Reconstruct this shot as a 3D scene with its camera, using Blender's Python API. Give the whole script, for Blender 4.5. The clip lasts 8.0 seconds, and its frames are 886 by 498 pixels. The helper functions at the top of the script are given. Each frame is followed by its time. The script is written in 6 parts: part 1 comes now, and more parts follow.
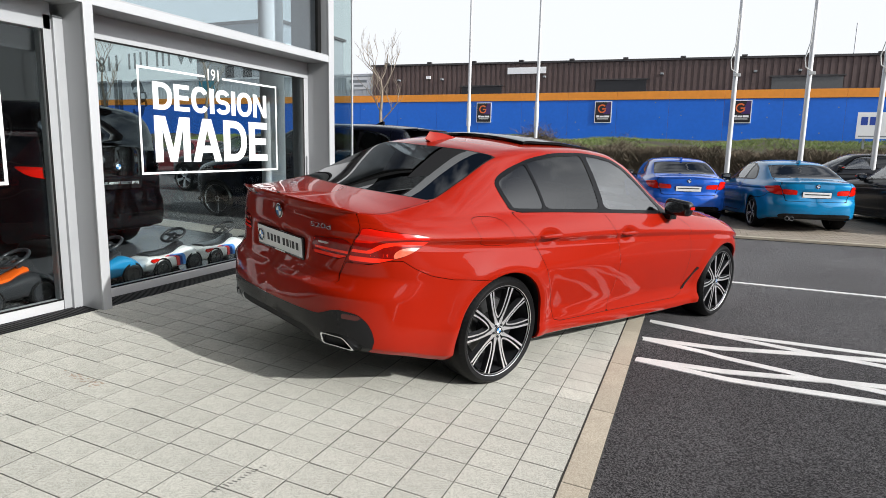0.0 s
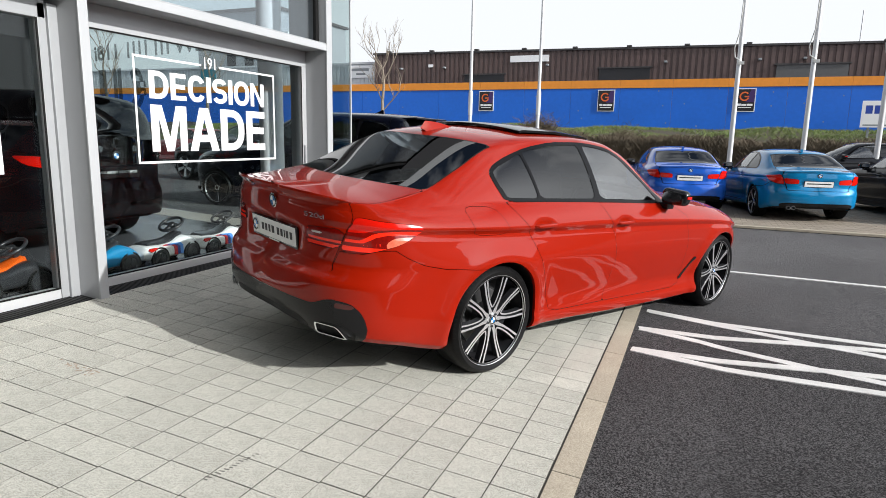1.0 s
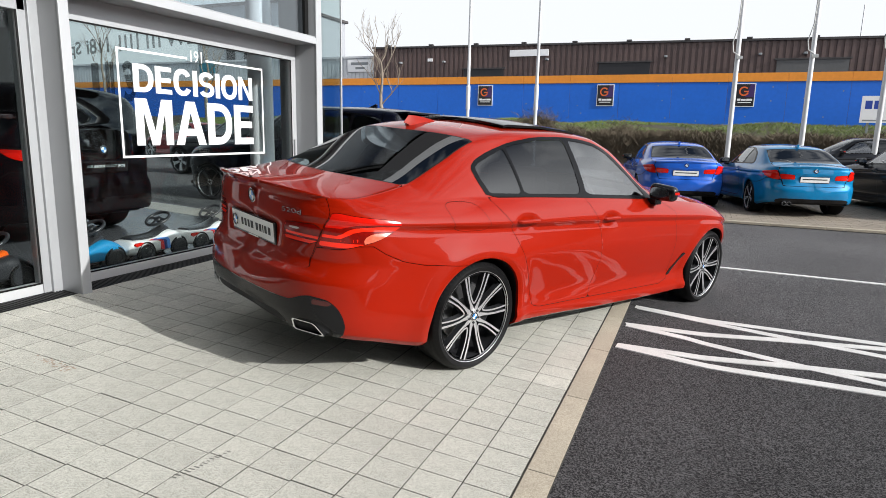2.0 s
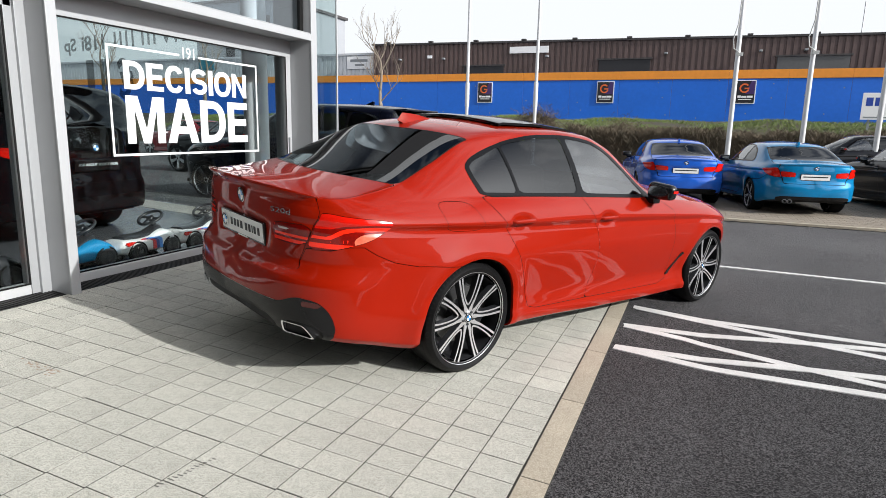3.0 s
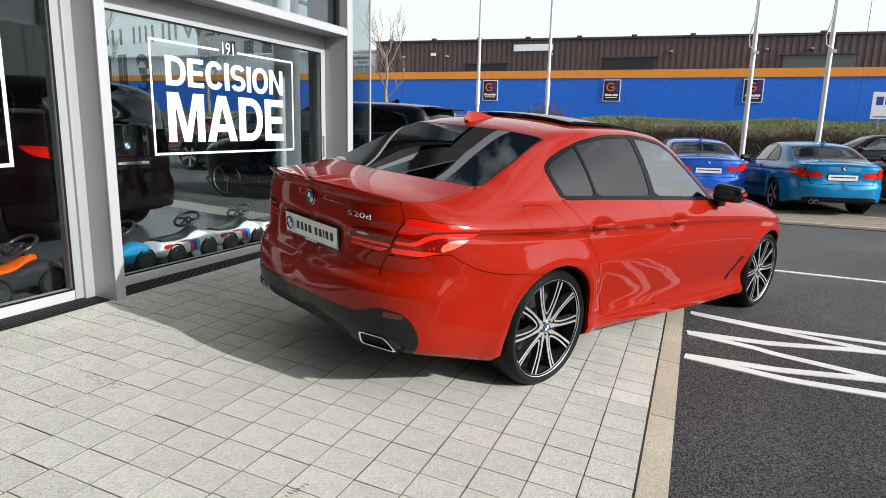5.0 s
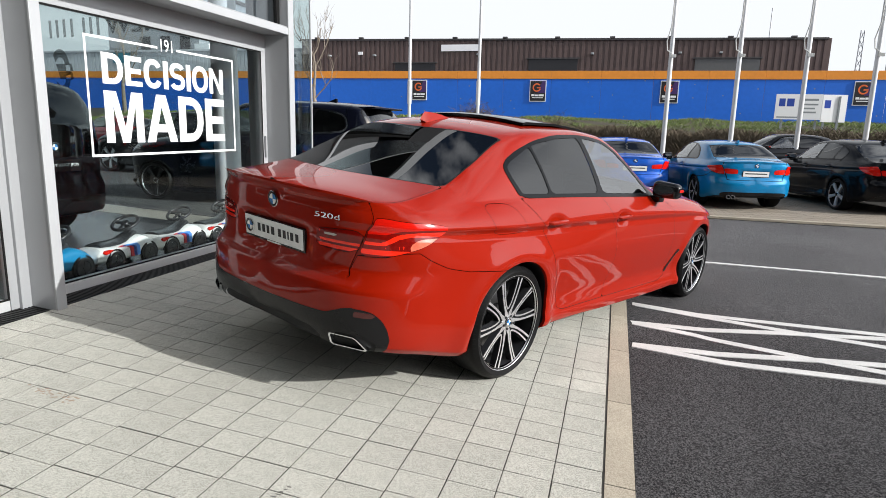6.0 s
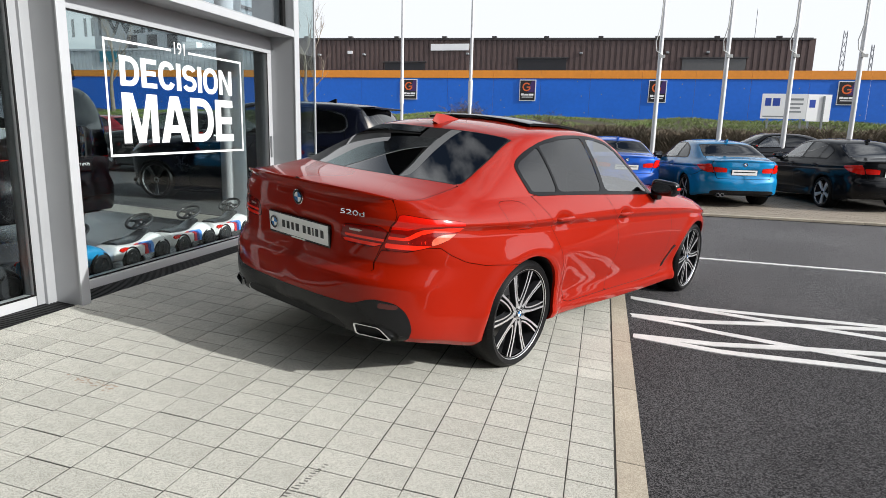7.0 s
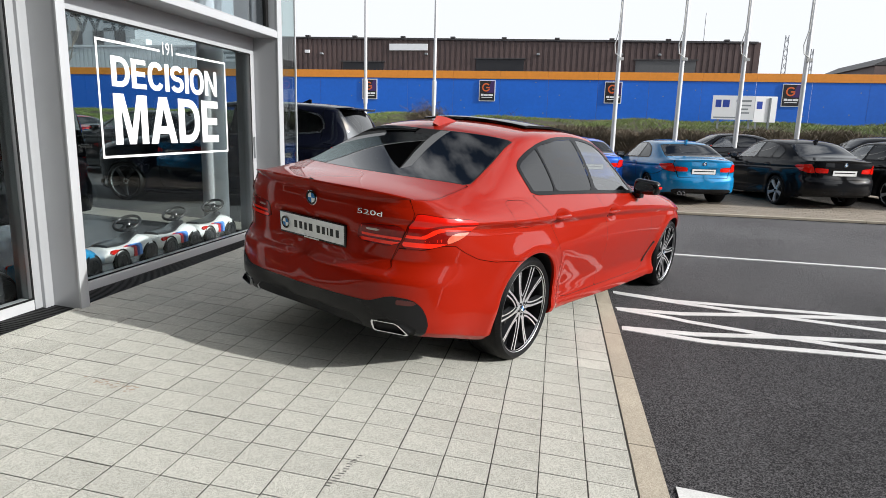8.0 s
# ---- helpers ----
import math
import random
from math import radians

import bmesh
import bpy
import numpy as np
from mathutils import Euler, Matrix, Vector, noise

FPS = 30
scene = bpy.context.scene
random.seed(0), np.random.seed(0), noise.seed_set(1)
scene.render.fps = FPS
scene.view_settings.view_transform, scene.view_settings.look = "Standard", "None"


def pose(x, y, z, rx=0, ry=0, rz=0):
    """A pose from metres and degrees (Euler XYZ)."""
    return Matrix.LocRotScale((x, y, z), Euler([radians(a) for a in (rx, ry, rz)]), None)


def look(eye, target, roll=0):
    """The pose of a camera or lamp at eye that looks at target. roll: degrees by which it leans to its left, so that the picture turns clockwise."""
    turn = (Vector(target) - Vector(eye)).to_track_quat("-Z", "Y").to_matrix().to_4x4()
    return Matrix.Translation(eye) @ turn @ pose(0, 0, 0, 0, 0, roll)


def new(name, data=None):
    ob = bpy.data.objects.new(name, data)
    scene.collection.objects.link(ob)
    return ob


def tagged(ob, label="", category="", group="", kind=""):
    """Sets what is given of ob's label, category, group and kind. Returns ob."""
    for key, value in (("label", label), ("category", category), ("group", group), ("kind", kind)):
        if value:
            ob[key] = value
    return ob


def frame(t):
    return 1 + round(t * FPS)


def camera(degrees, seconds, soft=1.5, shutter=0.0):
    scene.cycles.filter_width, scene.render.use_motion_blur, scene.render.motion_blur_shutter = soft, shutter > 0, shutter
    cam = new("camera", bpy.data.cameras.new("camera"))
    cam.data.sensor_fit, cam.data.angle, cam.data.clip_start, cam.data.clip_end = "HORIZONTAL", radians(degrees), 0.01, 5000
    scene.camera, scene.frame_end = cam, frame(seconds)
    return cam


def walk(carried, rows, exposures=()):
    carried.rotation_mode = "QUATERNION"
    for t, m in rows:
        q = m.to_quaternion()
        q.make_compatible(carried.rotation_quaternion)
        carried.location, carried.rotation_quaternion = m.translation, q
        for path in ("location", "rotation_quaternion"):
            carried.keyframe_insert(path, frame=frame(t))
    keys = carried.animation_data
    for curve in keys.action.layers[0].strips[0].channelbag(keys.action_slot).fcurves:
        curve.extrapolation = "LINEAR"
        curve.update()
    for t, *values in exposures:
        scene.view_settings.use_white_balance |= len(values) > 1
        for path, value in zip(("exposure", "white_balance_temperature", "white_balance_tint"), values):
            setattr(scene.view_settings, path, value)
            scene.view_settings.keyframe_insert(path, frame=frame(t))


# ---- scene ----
cam = camera(71.3, 8.0, soft=0.6)
# seconds, the eye, the point looked at, the roll in degrees
PATH = [
    (0, (1.8695, -3.7930, 1.3478), (1.1097, -1.9710, 1.0285), 1.19),
    (0.5, (1.8815, -3.7860, 1.3518), (1.1166, -1.9700, 1.0134), 1.19),
    (1, (1.9155, -3.7730, 1.3524), (1.1504, -1.9600, 0.9981), 1.19),
    (1.5, (1.9885, -3.7330, 1.3525), (1.2243, -1.9210, 0.9882), 1.29),
    (3, (2.0126, -3.6150, 1.3613), (1.2482, -1.8060, 0.9809), 1.29),
    (3.5, (1.8926, -3.5370, 1.3616), (1.1282, -1.7290, 0.9793), 1.29),
    (4, (1.7466, -3.4700, 1.3682), (0.9793, -1.6640, 0.9829), 1.39),
    (4.2, (1.7216, -3.4690, 1.3686), (0.9562, -1.6620, 0.9823), 1.39),
    (5.3, (1.4604, -3.6690, 1.3555), (0.7131, -1.8550, 0.9690), 1.58),
    (5.5, (1.4245, -3.6930, 1.3589), (0.8422, -1.8180, 0.9765), 1.56),
    (6, (1.3795, -3.7200, 1.3605), (0.8352, -1.8340, 0.9776), 1.47),
    (6.5, (1.3376, -3.7870, 1.3679), (0.8152, -1.8950, 0.9829), 1.56),
    (7, (1.2836, -3.9380, 1.3705), (0.7753, -2.0430, 0.9853), 1.46),
    (7.5, (1.1447, -4.0690, 1.3791), (0.6463, -2.1710, 0.9947), 1.46),
    (8, (1.0237, -4.1270, 1.3774), (0.6493, -2.2000, 0.9947), 1.55),
]
walk(cam, [(t, look(eye, goal, roll)) for t, eye, goal, roll in PATH])

# ---- light ----
SLOPE = 3.85                                  # the forecourt falls away from the showroom
GROUND = pose(0, 0, 0, 0, SLOPE, 0)
sun_way = Vector((-1.869, 0.236, -0.877)).normalized()
sun = new("sun", bpy.data.lights.new("sun", "SUN"))
sun.data.energy, sun.data.angle, sun.data.color = 5.3, radians(0.6), (1.0, 0.99, 0.972)
sun.matrix_world = Matrix.Translation((20, -3, 20)) @ sun_way.to_track_quat("-Z", "Y").to_matrix().to_4x4()
scene.view_settings.exposure = 0.04


def build_world():
    w = bpy.data.worlds.new("sky")
    scene.world = w
    w.use_nodes = True
    n, l = w.node_tree.nodes, w.node_tree.links
    n.clear()
    out, bg, mix = n.new("ShaderNodeOutputWorld"), n.new("ShaderNodeBackground"), n.new("ShaderNodeMix")
    sky, gain = n.new("ShaderNodeTexSky"), n.new("ShaderNodeVectorMath")
    sky.sky_type, sky.sun_disc = "NISHITA", False
    sky.sun_elevation, sky.sun_rotation = math.asin(-sun_way.z), math.atan2(-sun_way.x, -sun_way.y)
    sky.dust_density = 3.0
    gain.operation = "SCALE"
    gain.inputs["Scale"].default_value = 0.10
    tc, mp, cloud, ramp = n.new("ShaderNodeTexCoord"), n.new("ShaderNodeMapping"), n.new("ShaderNodeTexNoise"), n.new("ShaderNodeValToRGB")
    mp.inputs["Scale"].default_value = (1.6, 1.6, 4.0)
    cloud.inputs["Scale"].default_value, cloud.inputs["Detail"].default_value = 2.2, 6.0
    ramp.color_ramp.elements[0].position, ramp.color_ramp.elements[1].position = 0.42, 0.70
    mix.data_type = "RGBA"
    mix.inputs["B"].default_value = (1.36, 1.41, 1.47, 1)
    sep, haze, most = n.new("ShaderNodeSeparateXYZ"), n.new("ShaderNodeMapRange"), n.new("ShaderNodeMath")
    haze.inputs["From Min"].default_value, haze.inputs["From Max"].default_value = 0.40, 0.66
    haze.inputs["To Min"].default_value, haze.inputs["To Max"].default_value = 1.0, 0.0
    most.operation = "MAXIMUM"
    l.new(tc.outputs["Generated"], mp.inputs["Vector"])
    l.new(tc.outputs["Generated"], sep.inputs[0])
    l.new(sep.outputs["Z"], haze.inputs["Value"])
    l.new(mp.outputs[0], cloud.inputs["Vector"])
    l.new(cloud.outputs["Fac"], ramp.inputs[0])
    l.new(ramp.outputs[0], most.inputs[0])
    l.new(haze.outputs[0], most.inputs[1])
    l.new(sky.outputs[0], gain.inputs[0])
    l.new(most.outputs[0], mix.inputs["Factor"])
    l.new(gain.outputs[0], mix.inputs["A"])
    # the hazy sky brightens towards the sun
    near, lobe, boost, glow = n.new("ShaderNodeVectorMath"), n.new("ShaderNodeMath"), n.new("ShaderNodeMath"), n.new("ShaderNodeVectorMath")
    near.operation, lobe.operation, boost.operation, glow.operation = "DOT_PRODUCT", "POWER", "MULTIPLY_ADD", "SCALE"
    near.inputs[1].default_value = -sun_way
    lobe.use_clamp, lobe.inputs[1].default_value = True, 5.0
    boost.inputs[1].default_value, boost.inputs[2].default_value = 3.0, 1.0
    floor_ = n.new("ShaderNodeMath")
    floor_.operation, floor_.inputs[1].default_value = "MAXIMUM", 0.0
    l.new(tc.outputs["Generated"], near.inputs[0])
    l.new(near.outputs["Value"], floor_.inputs[0])
    l.new(floor_.outputs[0], lobe.inputs[0])
    l.new(lobe.outputs[0], boost.inputs[0])
    l.new(mix.outputs["Result"], glow.inputs[0])
    l.new(boost.outputs[0], glow.inputs["Scale"])
    l.new(glow.outputs[0], bg.inputs["Color"])
    bg.inputs["Strength"].default_value = 0.685
    l.new(bg.outputs[0], out.inputs[0])


build_world()


# ---- materials ----
def material(name, colour, rough=0.5, metal=0.0, vary=0.0, scale=8.0, bump=0.0, bump_scale=60.0, coat=0.0, second=None, stain=0.0, emit=0.0, per_object=0.0, spec=0.5):
    """A surface with variation at two scales, and fine relief."""
    m = bpy.data.materials.new(name)
    m.use_nodes = True
    n, l = m.node_tree.nodes, m.node_tree.links
    p = n["Principled BSDF"]
    p.inputs["Roughness"].default_value, p.inputs["Metallic"].default_value = rough, metal
    p.inputs["Coat Weight"].default_value, p.inputs["Coat Roughness"].default_value = coat, 0.03
    p.inputs["Specular IOR Level"].default_value = spec
    p.inputs["Base Color"].default_value = (*colour, 1)
    if emit:
        p.inputs["Emission Color"].default_value, p.inputs["Emission Strength"].default_value = (*colour, 1), emit
    tc = n.new("ShaderNodeTexCoord")
    if vary or second or stain or per_object:
        a, b = n.new("ShaderNodeTexNoise"), n.new("ShaderNodeTexNoise")
        a.inputs["Scale"].default_value, a.inputs["Detail"].default_value = scale, 5.0
        b.inputs["Scale"].default_value, b.inputs["Detail"].default_value = bump_scale, 3.0
        l.new(tc.outputs["Object"], a.inputs["Vector"])
        l.new(tc.outputs["Object"], b.inputs["Vector"])
        mix = n.new("ShaderNodeMix")
        mix.data_type = "RGBA"
        dark = second or tuple(c * (1 - vary) for c in colour)
        mix.inputs["A"].default_value, mix.inputs["B"].default_value = (*dark, 1), (*colour, 1)
        add = n.new("ShaderNodeMath")
        add.operation = "MULTIPLY_ADD"
        add.inputs[1].default_value, add.inputs[2].default_value = 0.7, -0.02
        l.new(b.outputs["Fac"], add.inputs[0])
        add2 = n.new("ShaderNodeMath")
        add2.operation, add2.use_clamp = "MULTIPLY_ADD", True
        add2.inputs[1].default_value = 0.75
        l.new(a.outputs["Fac"], add2.inputs[0])
        l.new(add.outputs[0], add2.inputs[2])
        ramp = n.new("ShaderNodeMapRange")
        ramp.inputs["From Min"].default_value, ramp.inputs["From Max"].default_value = 0.45, 0.95
        l.new(add2.outputs[0], ramp.inputs["Value"])
        l.new(ramp.outputs[0], mix.inputs["Factor"])
        last = mix.outputs["Result"]
        if per_object:
            info, mul, hsv = n.new("ShaderNodeObjectInfo"), n.new("ShaderNodeMapRange"), n.new("ShaderNodeHueSaturation")
            mul.inputs["To Min"].default_value, mul.inputs["To Max"].default_value = 1 - per_object, 1 + per_object
            l.new(info.outputs["Random"], mul.inputs["Value"])
            l.new(mul.outputs[0], hsv.inputs["Value"])
            l.new(last, hsv.inputs["Color"])
            last = hsv.outputs[0]
        l.new(last, p.inputs["Base Color"])
        rr = n.new("ShaderNodeMapRange")
        rr.inputs["To Min"].default_value, rr.inputs["To Max"].default_value = max(0.0, rough - 0.5 * vary * rough), min(1.0, rough * (1 + 0.3 * vary))
        l.new(a.outputs["Fac"], rr.inputs["Value"])
        l.new(rr.outputs[0], p.inputs["Roughness"])
    if bump:
        tex, bp = n.new("ShaderNodeTexNoise"), n.new("ShaderNodeBump")
        tex.inputs["Scale"].default_value, tex.inputs["Detail"].default_value = bump_scale, 4.0
        bp.inputs["Strength"].default_value, bp.inputs["Distance"].default_value = bump, 0.004
        l.new(tc.outputs["Object"], tex.inputs["Vector"])
        l.new(tex.outputs["Fac"], bp.inputs["Height"])
        l.new(bp.outputs[0], p.inputs["Normal"])
    return m


def speckled(name, light, dark, grain, blotch=1.2, rough=0.85, share=0.5, bump=0.6, per_object=0.0, spread=0.3, paling=None):
    """Stone chippings in a binder: sharp grains of two tones over broad blotches."""
    m = bpy.data.materials.new(name)
    m.use_nodes = True
    n, l = m.node_tree.nodes, m.node_tree.links
    p = n["Principled BSDF"]
    p.inputs["Roughness"].default_value, p.inputs["Specular IOR Level"].default_value = rough, 0.12
    tc, cells, fine, broad = n.new("ShaderNodeTexCoord"), n.new("ShaderNodeTexVoronoi"), n.new("ShaderNodeTexNoise"), n.new("ShaderNodeTexNoise")
    cells.inputs["Scale"].default_value, fine.inputs["Scale"].default_value, broad.inputs["Scale"].default_value = grain, grain * 0.35, blotch
    fine.inputs["Detail"].default_value, broad.inputs["Detail"].default_value = 4.0, 6.0
    tone, mix, shade, bp = n.new("ShaderNodeValToRGB"), n.new("ShaderNodeMix"), n.new("ShaderNodeMapRange"), n.new("ShaderNodeBump")
    for t in (cells, fine, broad):
        l.new(tc.outputs["Object"], t.inputs["Vector"])
    sep = n.new("ShaderNodeSeparateColor")
    l.new(cells.outputs["Color"], sep.inputs[0])
    add = n.new("ShaderNodeMath")
    add.operation = "MULTIPLY_ADD"
    add.inputs[1].default_value, add.inputs[2].default_value = 0.5, 0.0
    l.new(sep.outputs[0], add.inputs[0])
    add2 = n.new("ShaderNodeMath")
    add2.operation = "MULTIPLY_ADD"
    add2.inputs[1].default_value = 0.5
    l.new(fine.outputs["Fac"], add2.inputs[0])
    l.new(add.outputs[0], add2.inputs[2])
    tone.color_ramp.elements[0].position, tone.color_ramp.elements[1].position = max(0.0, share - spread), min(1.0, share + spread)
    tone.color_ramp.elements[0].color, tone.color_ramp.elements[1].color = (*dark, 1), (*light, 1)
    l.new(add2.outputs[0], tone.inputs[0])
    shade.inputs["From Min"].default_value, shade.inputs["From Max"].default_value = 0.3, 0.7
    shade.inputs["To Min"].default_value, shade.inputs["To Max"].default_value = 0.82, 1.12
    l.new(broad.outputs["Fac"], shade.inputs["Value"])
    hsv = n.new("ShaderNodeHueSaturation")
    l.new(tone.outputs[0], hsv.inputs["Color"])
    last = shade.outputs[0]
    if paling:
        # paler surface beyond a stretch of the y axis
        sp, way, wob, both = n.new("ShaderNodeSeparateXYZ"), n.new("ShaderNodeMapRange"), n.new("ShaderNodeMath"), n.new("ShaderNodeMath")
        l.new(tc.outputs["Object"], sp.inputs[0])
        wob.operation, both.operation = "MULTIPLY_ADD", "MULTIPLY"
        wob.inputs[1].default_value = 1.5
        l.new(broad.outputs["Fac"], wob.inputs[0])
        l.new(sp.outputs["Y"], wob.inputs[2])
        way.inputs["From Min"].default_value, way.inputs["From Max"].default_value = paling[0], paling[1]
        way.inputs["To Min"].default_value, way.inputs["To Max"].default_value = 1.0, paling[2]
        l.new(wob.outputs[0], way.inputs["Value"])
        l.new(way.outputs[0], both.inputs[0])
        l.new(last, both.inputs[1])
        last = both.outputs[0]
    if per_object:
        info, rng, mul = n.new("ShaderNodeObjectInfo"), n.new("ShaderNodeMapRange"), n.new("ShaderNodeMath")
        rng.inputs["To Min"].default_value, rng.inputs["To Max"].default_value = 1 - per_object, 1 + per_object
        mul.operation = "MULTIPLY"
        l.new(info.outputs["Random"], rng.inputs["Value"])
        l.new(rng.outputs[0], mul.inputs[0])
        l.new(last, mul.inputs[1])
        last = mul.outputs[0]
    l.new(last, hsv.inputs["Value"])
    l.new(hsv.outputs[0], p.inputs["Base Color"])
    bp.inputs["Strength"].default_value, bp.inputs["Distance"].default_value = bump, 0.004
    l.new(add2.outputs[0], bp.inputs["Height"])
    l.new(bp.outputs[0], p.inputs["Normal"])
    return m


def glass(name, tint, base=0.04, rough=0.0):
    """A thin pane: clear or tinted, with the gloss of its angle; base: its gloss seen square on."""
    m = bpy.data.materials.new(name)
    m.use_nodes = True
    n, l = m.node_tree.nodes, m.node_tree.links
    n.clear()
    out, mix, clear, gloss, weight = (n.new("ShaderNode" + k) for k in ("OutputMaterial", "MixShader", "BsdfTransparent", "BsdfGlossy", "LayerWeight"))
    power, ramp = n.new("ShaderNodeMath"), n.new("ShaderNodeMapRange")
    clear.inputs["Color"].default_value = (*tint, 1)
    gloss.inputs["Roughness"].default_value = rough
    weight.inputs["Blend"].default_value = 0.5
    power.operation = "POWER"
    power.inputs[1].default_value = 5.0
    ramp.inputs["To Min"].default_value = base
    l.new(weight.outputs["Facing"], power.inputs[0])
    l.new(power.outputs[0], ramp.inputs["Value"])
    l.new(ramp.outputs[0], mix.inputs[0])
    l.new(clear.outputs[0], mix.inputs[1])
    l.new(gloss.outputs[0], mix.inputs[2])
    l.new(mix.outputs[0], out.inputs[0])
    return m


def car_paint(name, colour, flake=0.25, coat=1.0, metal=0.15, rough=0.45, ior=1.5):
    m = material(name, colour, rough=rough, metal=metal, vary=flake, scale=3.0, bump_scale=900.0, coat=coat, spec=0.05)
    m.node_tree.nodes["Principled BSDF"].inputs["Coat IOR"].default_value = ior
    m.node_tree.nodes["Principled BSDF"].inputs["Coat Roughness"].default_value = 0.01
    return m


RED = car_paint("red paint", (0.275, 0.0080, 0.0003), 0.06, 1.0, 0.0, 0.5, 1.31)
TEAL = car_paint("teal paint", (0.003, 0.20, 0.44))
BLUE = car_paint("blue paint", (0.018, 0.115, 0.56))
MAROON = car_paint("dark red paint", (0.30, 0.012, 0.02))
BLACKP = car_paint("black paint", (0.003, 0.0035, 0.005), 0.2, 0.45, 0.0)
NAVYP = car_paint("dark blue paint", (0.003, 0.004, 0.010), 0.2, 0.7, 0.0)
GREYP = car_paint("dark grey paint", (0.012, 0.013, 0.017), 0.2, 0.7, 0.0)
TRIMBLACK = material("black window trim", (0.005, 0.005, 0.006), 0.25, vary=0.1, spec=0.1)
GLOSSBLACK = material("gloss black", (0.008, 0.008, 0.009), 0.12, vary=0.1)
PLASTIC = material("black plastic", (0.009, 0.009, 0.010), 0.5, vary=0.3, bump=0.1, bump_scale=300, spec=0.25)
DIFFUSER = material("dark grey bumper plastic", (0.008, 0.008, 0.009), 0.24, vary=0.15, bump_scale=200, spec=0.25)
RUBBER = material("tyre rubber", (0.0055, 0.0055, 0.006), 0.5, vary=0.35, scale=20, bump=0.15, bump_scale=200, spec=0.18)
RIM = material("machined alloy", (0.86, 0.86, 0.87), 0.32, 0.85, vary=0.1)
RIMPALE = material("silver alloy", (0.66, 0.67, 0.69), 0.35, 0.35, vary=0.1)
RIMDARK = material("dark alloy", (0.035, 0.036, 0.04), 0.35, 0.4, vary=0.2)
CHROME = material("chrome", (0.75, 0.76, 0.78), 0.1, 1.0, vary=0.05)
DISC = material("brake disc steel", (0.3, 0.3, 0.3), 0.35, 1.0, vary=0.2)
LAMP = material("red lamp lens", (0.62, 0.008, 0.003), 0.15, vary=0.1, coat=0.4, spec=0.25)
LAMPDEEP = material("deep red lamp", (0.22, 0.004, 0.002), 0.15, vary=0.4, scale=40, coat=0.35, spec=0.25)
REFLECTOR = material("dark red reflector", (0.060, 0.005, 0.004), 0.2, coat=0.3)
LAMPBRIGHT = material("bright red light guide", (0.95, 0.022, 0.006), 0.2, coat=0.4, spec=0.3)
LAMPPALE = material("pale red lamp corner", (0.85, 0.16, 0.09), 0.2, vary=0.3, scale=30, coat=0.6)
LAMPCLEAR = material("clear lamp lens", (0.45, 0.36, 0.34), 0.15, coat=1.0)
HEADLAMP = material("headlamp lens", (0.35, 0.36, 0.38), 0.1, 0.3, coat=1.0)
REARTINT = glass("tinted rear glass", (0.010, 0.011, 0.013), 0.19)
TINT = glass("tinted car glass", (0.04, 0.047, 0.056), 0.09)
CLEARGLASS = glass("clear car glass", (0.72, 0.78, 0.78), 0.28)
SHOPGLASS = glass("showroom glass", (0.86, 0.90, 0.90), 0.03)
SHOPGLASSUP = glass("upper showroom glass", (0.82, 0.88, 0.91), 0.13)
CABIN = material("cabin lining", (0.012, 0.012, 0.013), 0.7, vary=0.2)
SEATS = material("black leather", (0.018, 0.018, 0.018), 0.45, vary=0.2)
PLATE = material("white plate", (0.84, 0.85, 0.84), 0.35, vary=0.05)
INK = material("black ink", (0.01, 0.01, 0.011), 0.4)
BADGEBLUE = material("badge blue", (0.03, 0.2, 0.5), 0.2, coat=1.0)
WHITE = material("white vinyl", (0.86, 0.86, 0.86), 0.4, vary=0.03)
ALU = material("painted aluminium", (0.43, 0.44, 0.45), 0.42, 0.15, vary=0.08, scale=2.5, bump_scale=120)
# base colour lifted to stand in for light bounced off the paving
SILL = material("sill aluminium with painted bounce", (0.62, 0.63, 0.64), 0.3, 0.3, vary=0.08, scale=2.5, bump_scale=120)
ALUDARK = material("grey aluminium", (0.35, 0.36, 0.37), 0.45, 0.2, vary=0.1, scale=2.0, bump_scale=150)
GASKET = material("black gasket", (0.006, 0.006, 0.006), 0.6, spec=0.2)
GRATE = material("drain grating", (0.014, 0.014, 0.015), 0.6, 0.3, vary=0.4)
TILE = speckled("concrete paver", (0.62, 0.613, 0.546), (0.32, 0.315, 0.275), 340, 2.2, 0.85, 0.46, 0.8, 0.05, 0.18)
KERB = speckled("buff concrete kerb", (0.52, 0.465, 0.375), (0.30, 0.265, 0.205), 260, 1.5, 0.88, 0.5, 0.6, 0.05)
JOINT = material("joint sand", (0.03, 0.028, 0.022), 0.95, vary=0.4, scale=9)
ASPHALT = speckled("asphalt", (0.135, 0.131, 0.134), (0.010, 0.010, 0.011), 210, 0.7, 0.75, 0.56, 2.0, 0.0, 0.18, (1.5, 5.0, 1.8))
PAINTLINE = material("worn road paint", (0.72, 0.72, 0.70), 0.6, vary=0.3, scale=6, bump=0.5, bump_scale=120)
BRICKPAV = material("block paving", (0.34, 0.29, 0.23), 0.85, vary=0.35, scale=1.0, bump=0.5, bump_scale=90, per_object=0.12)
FENCE = material("blue hoarding", (0.005, 0.142, 0.68), 0.5, vary=0.15, scale=0.8, bump_scale=6)
ORANGE = material("orange hoarding", (0.85, 0.30, 0.03), 0.5, vary=0.15, scale=0.8, bump_scale=6)
CLAD = material("brown cladding", (0.115, 0.075, 0.068), 0.55, vary=0.3, scale=0.5, bump_scale=5)
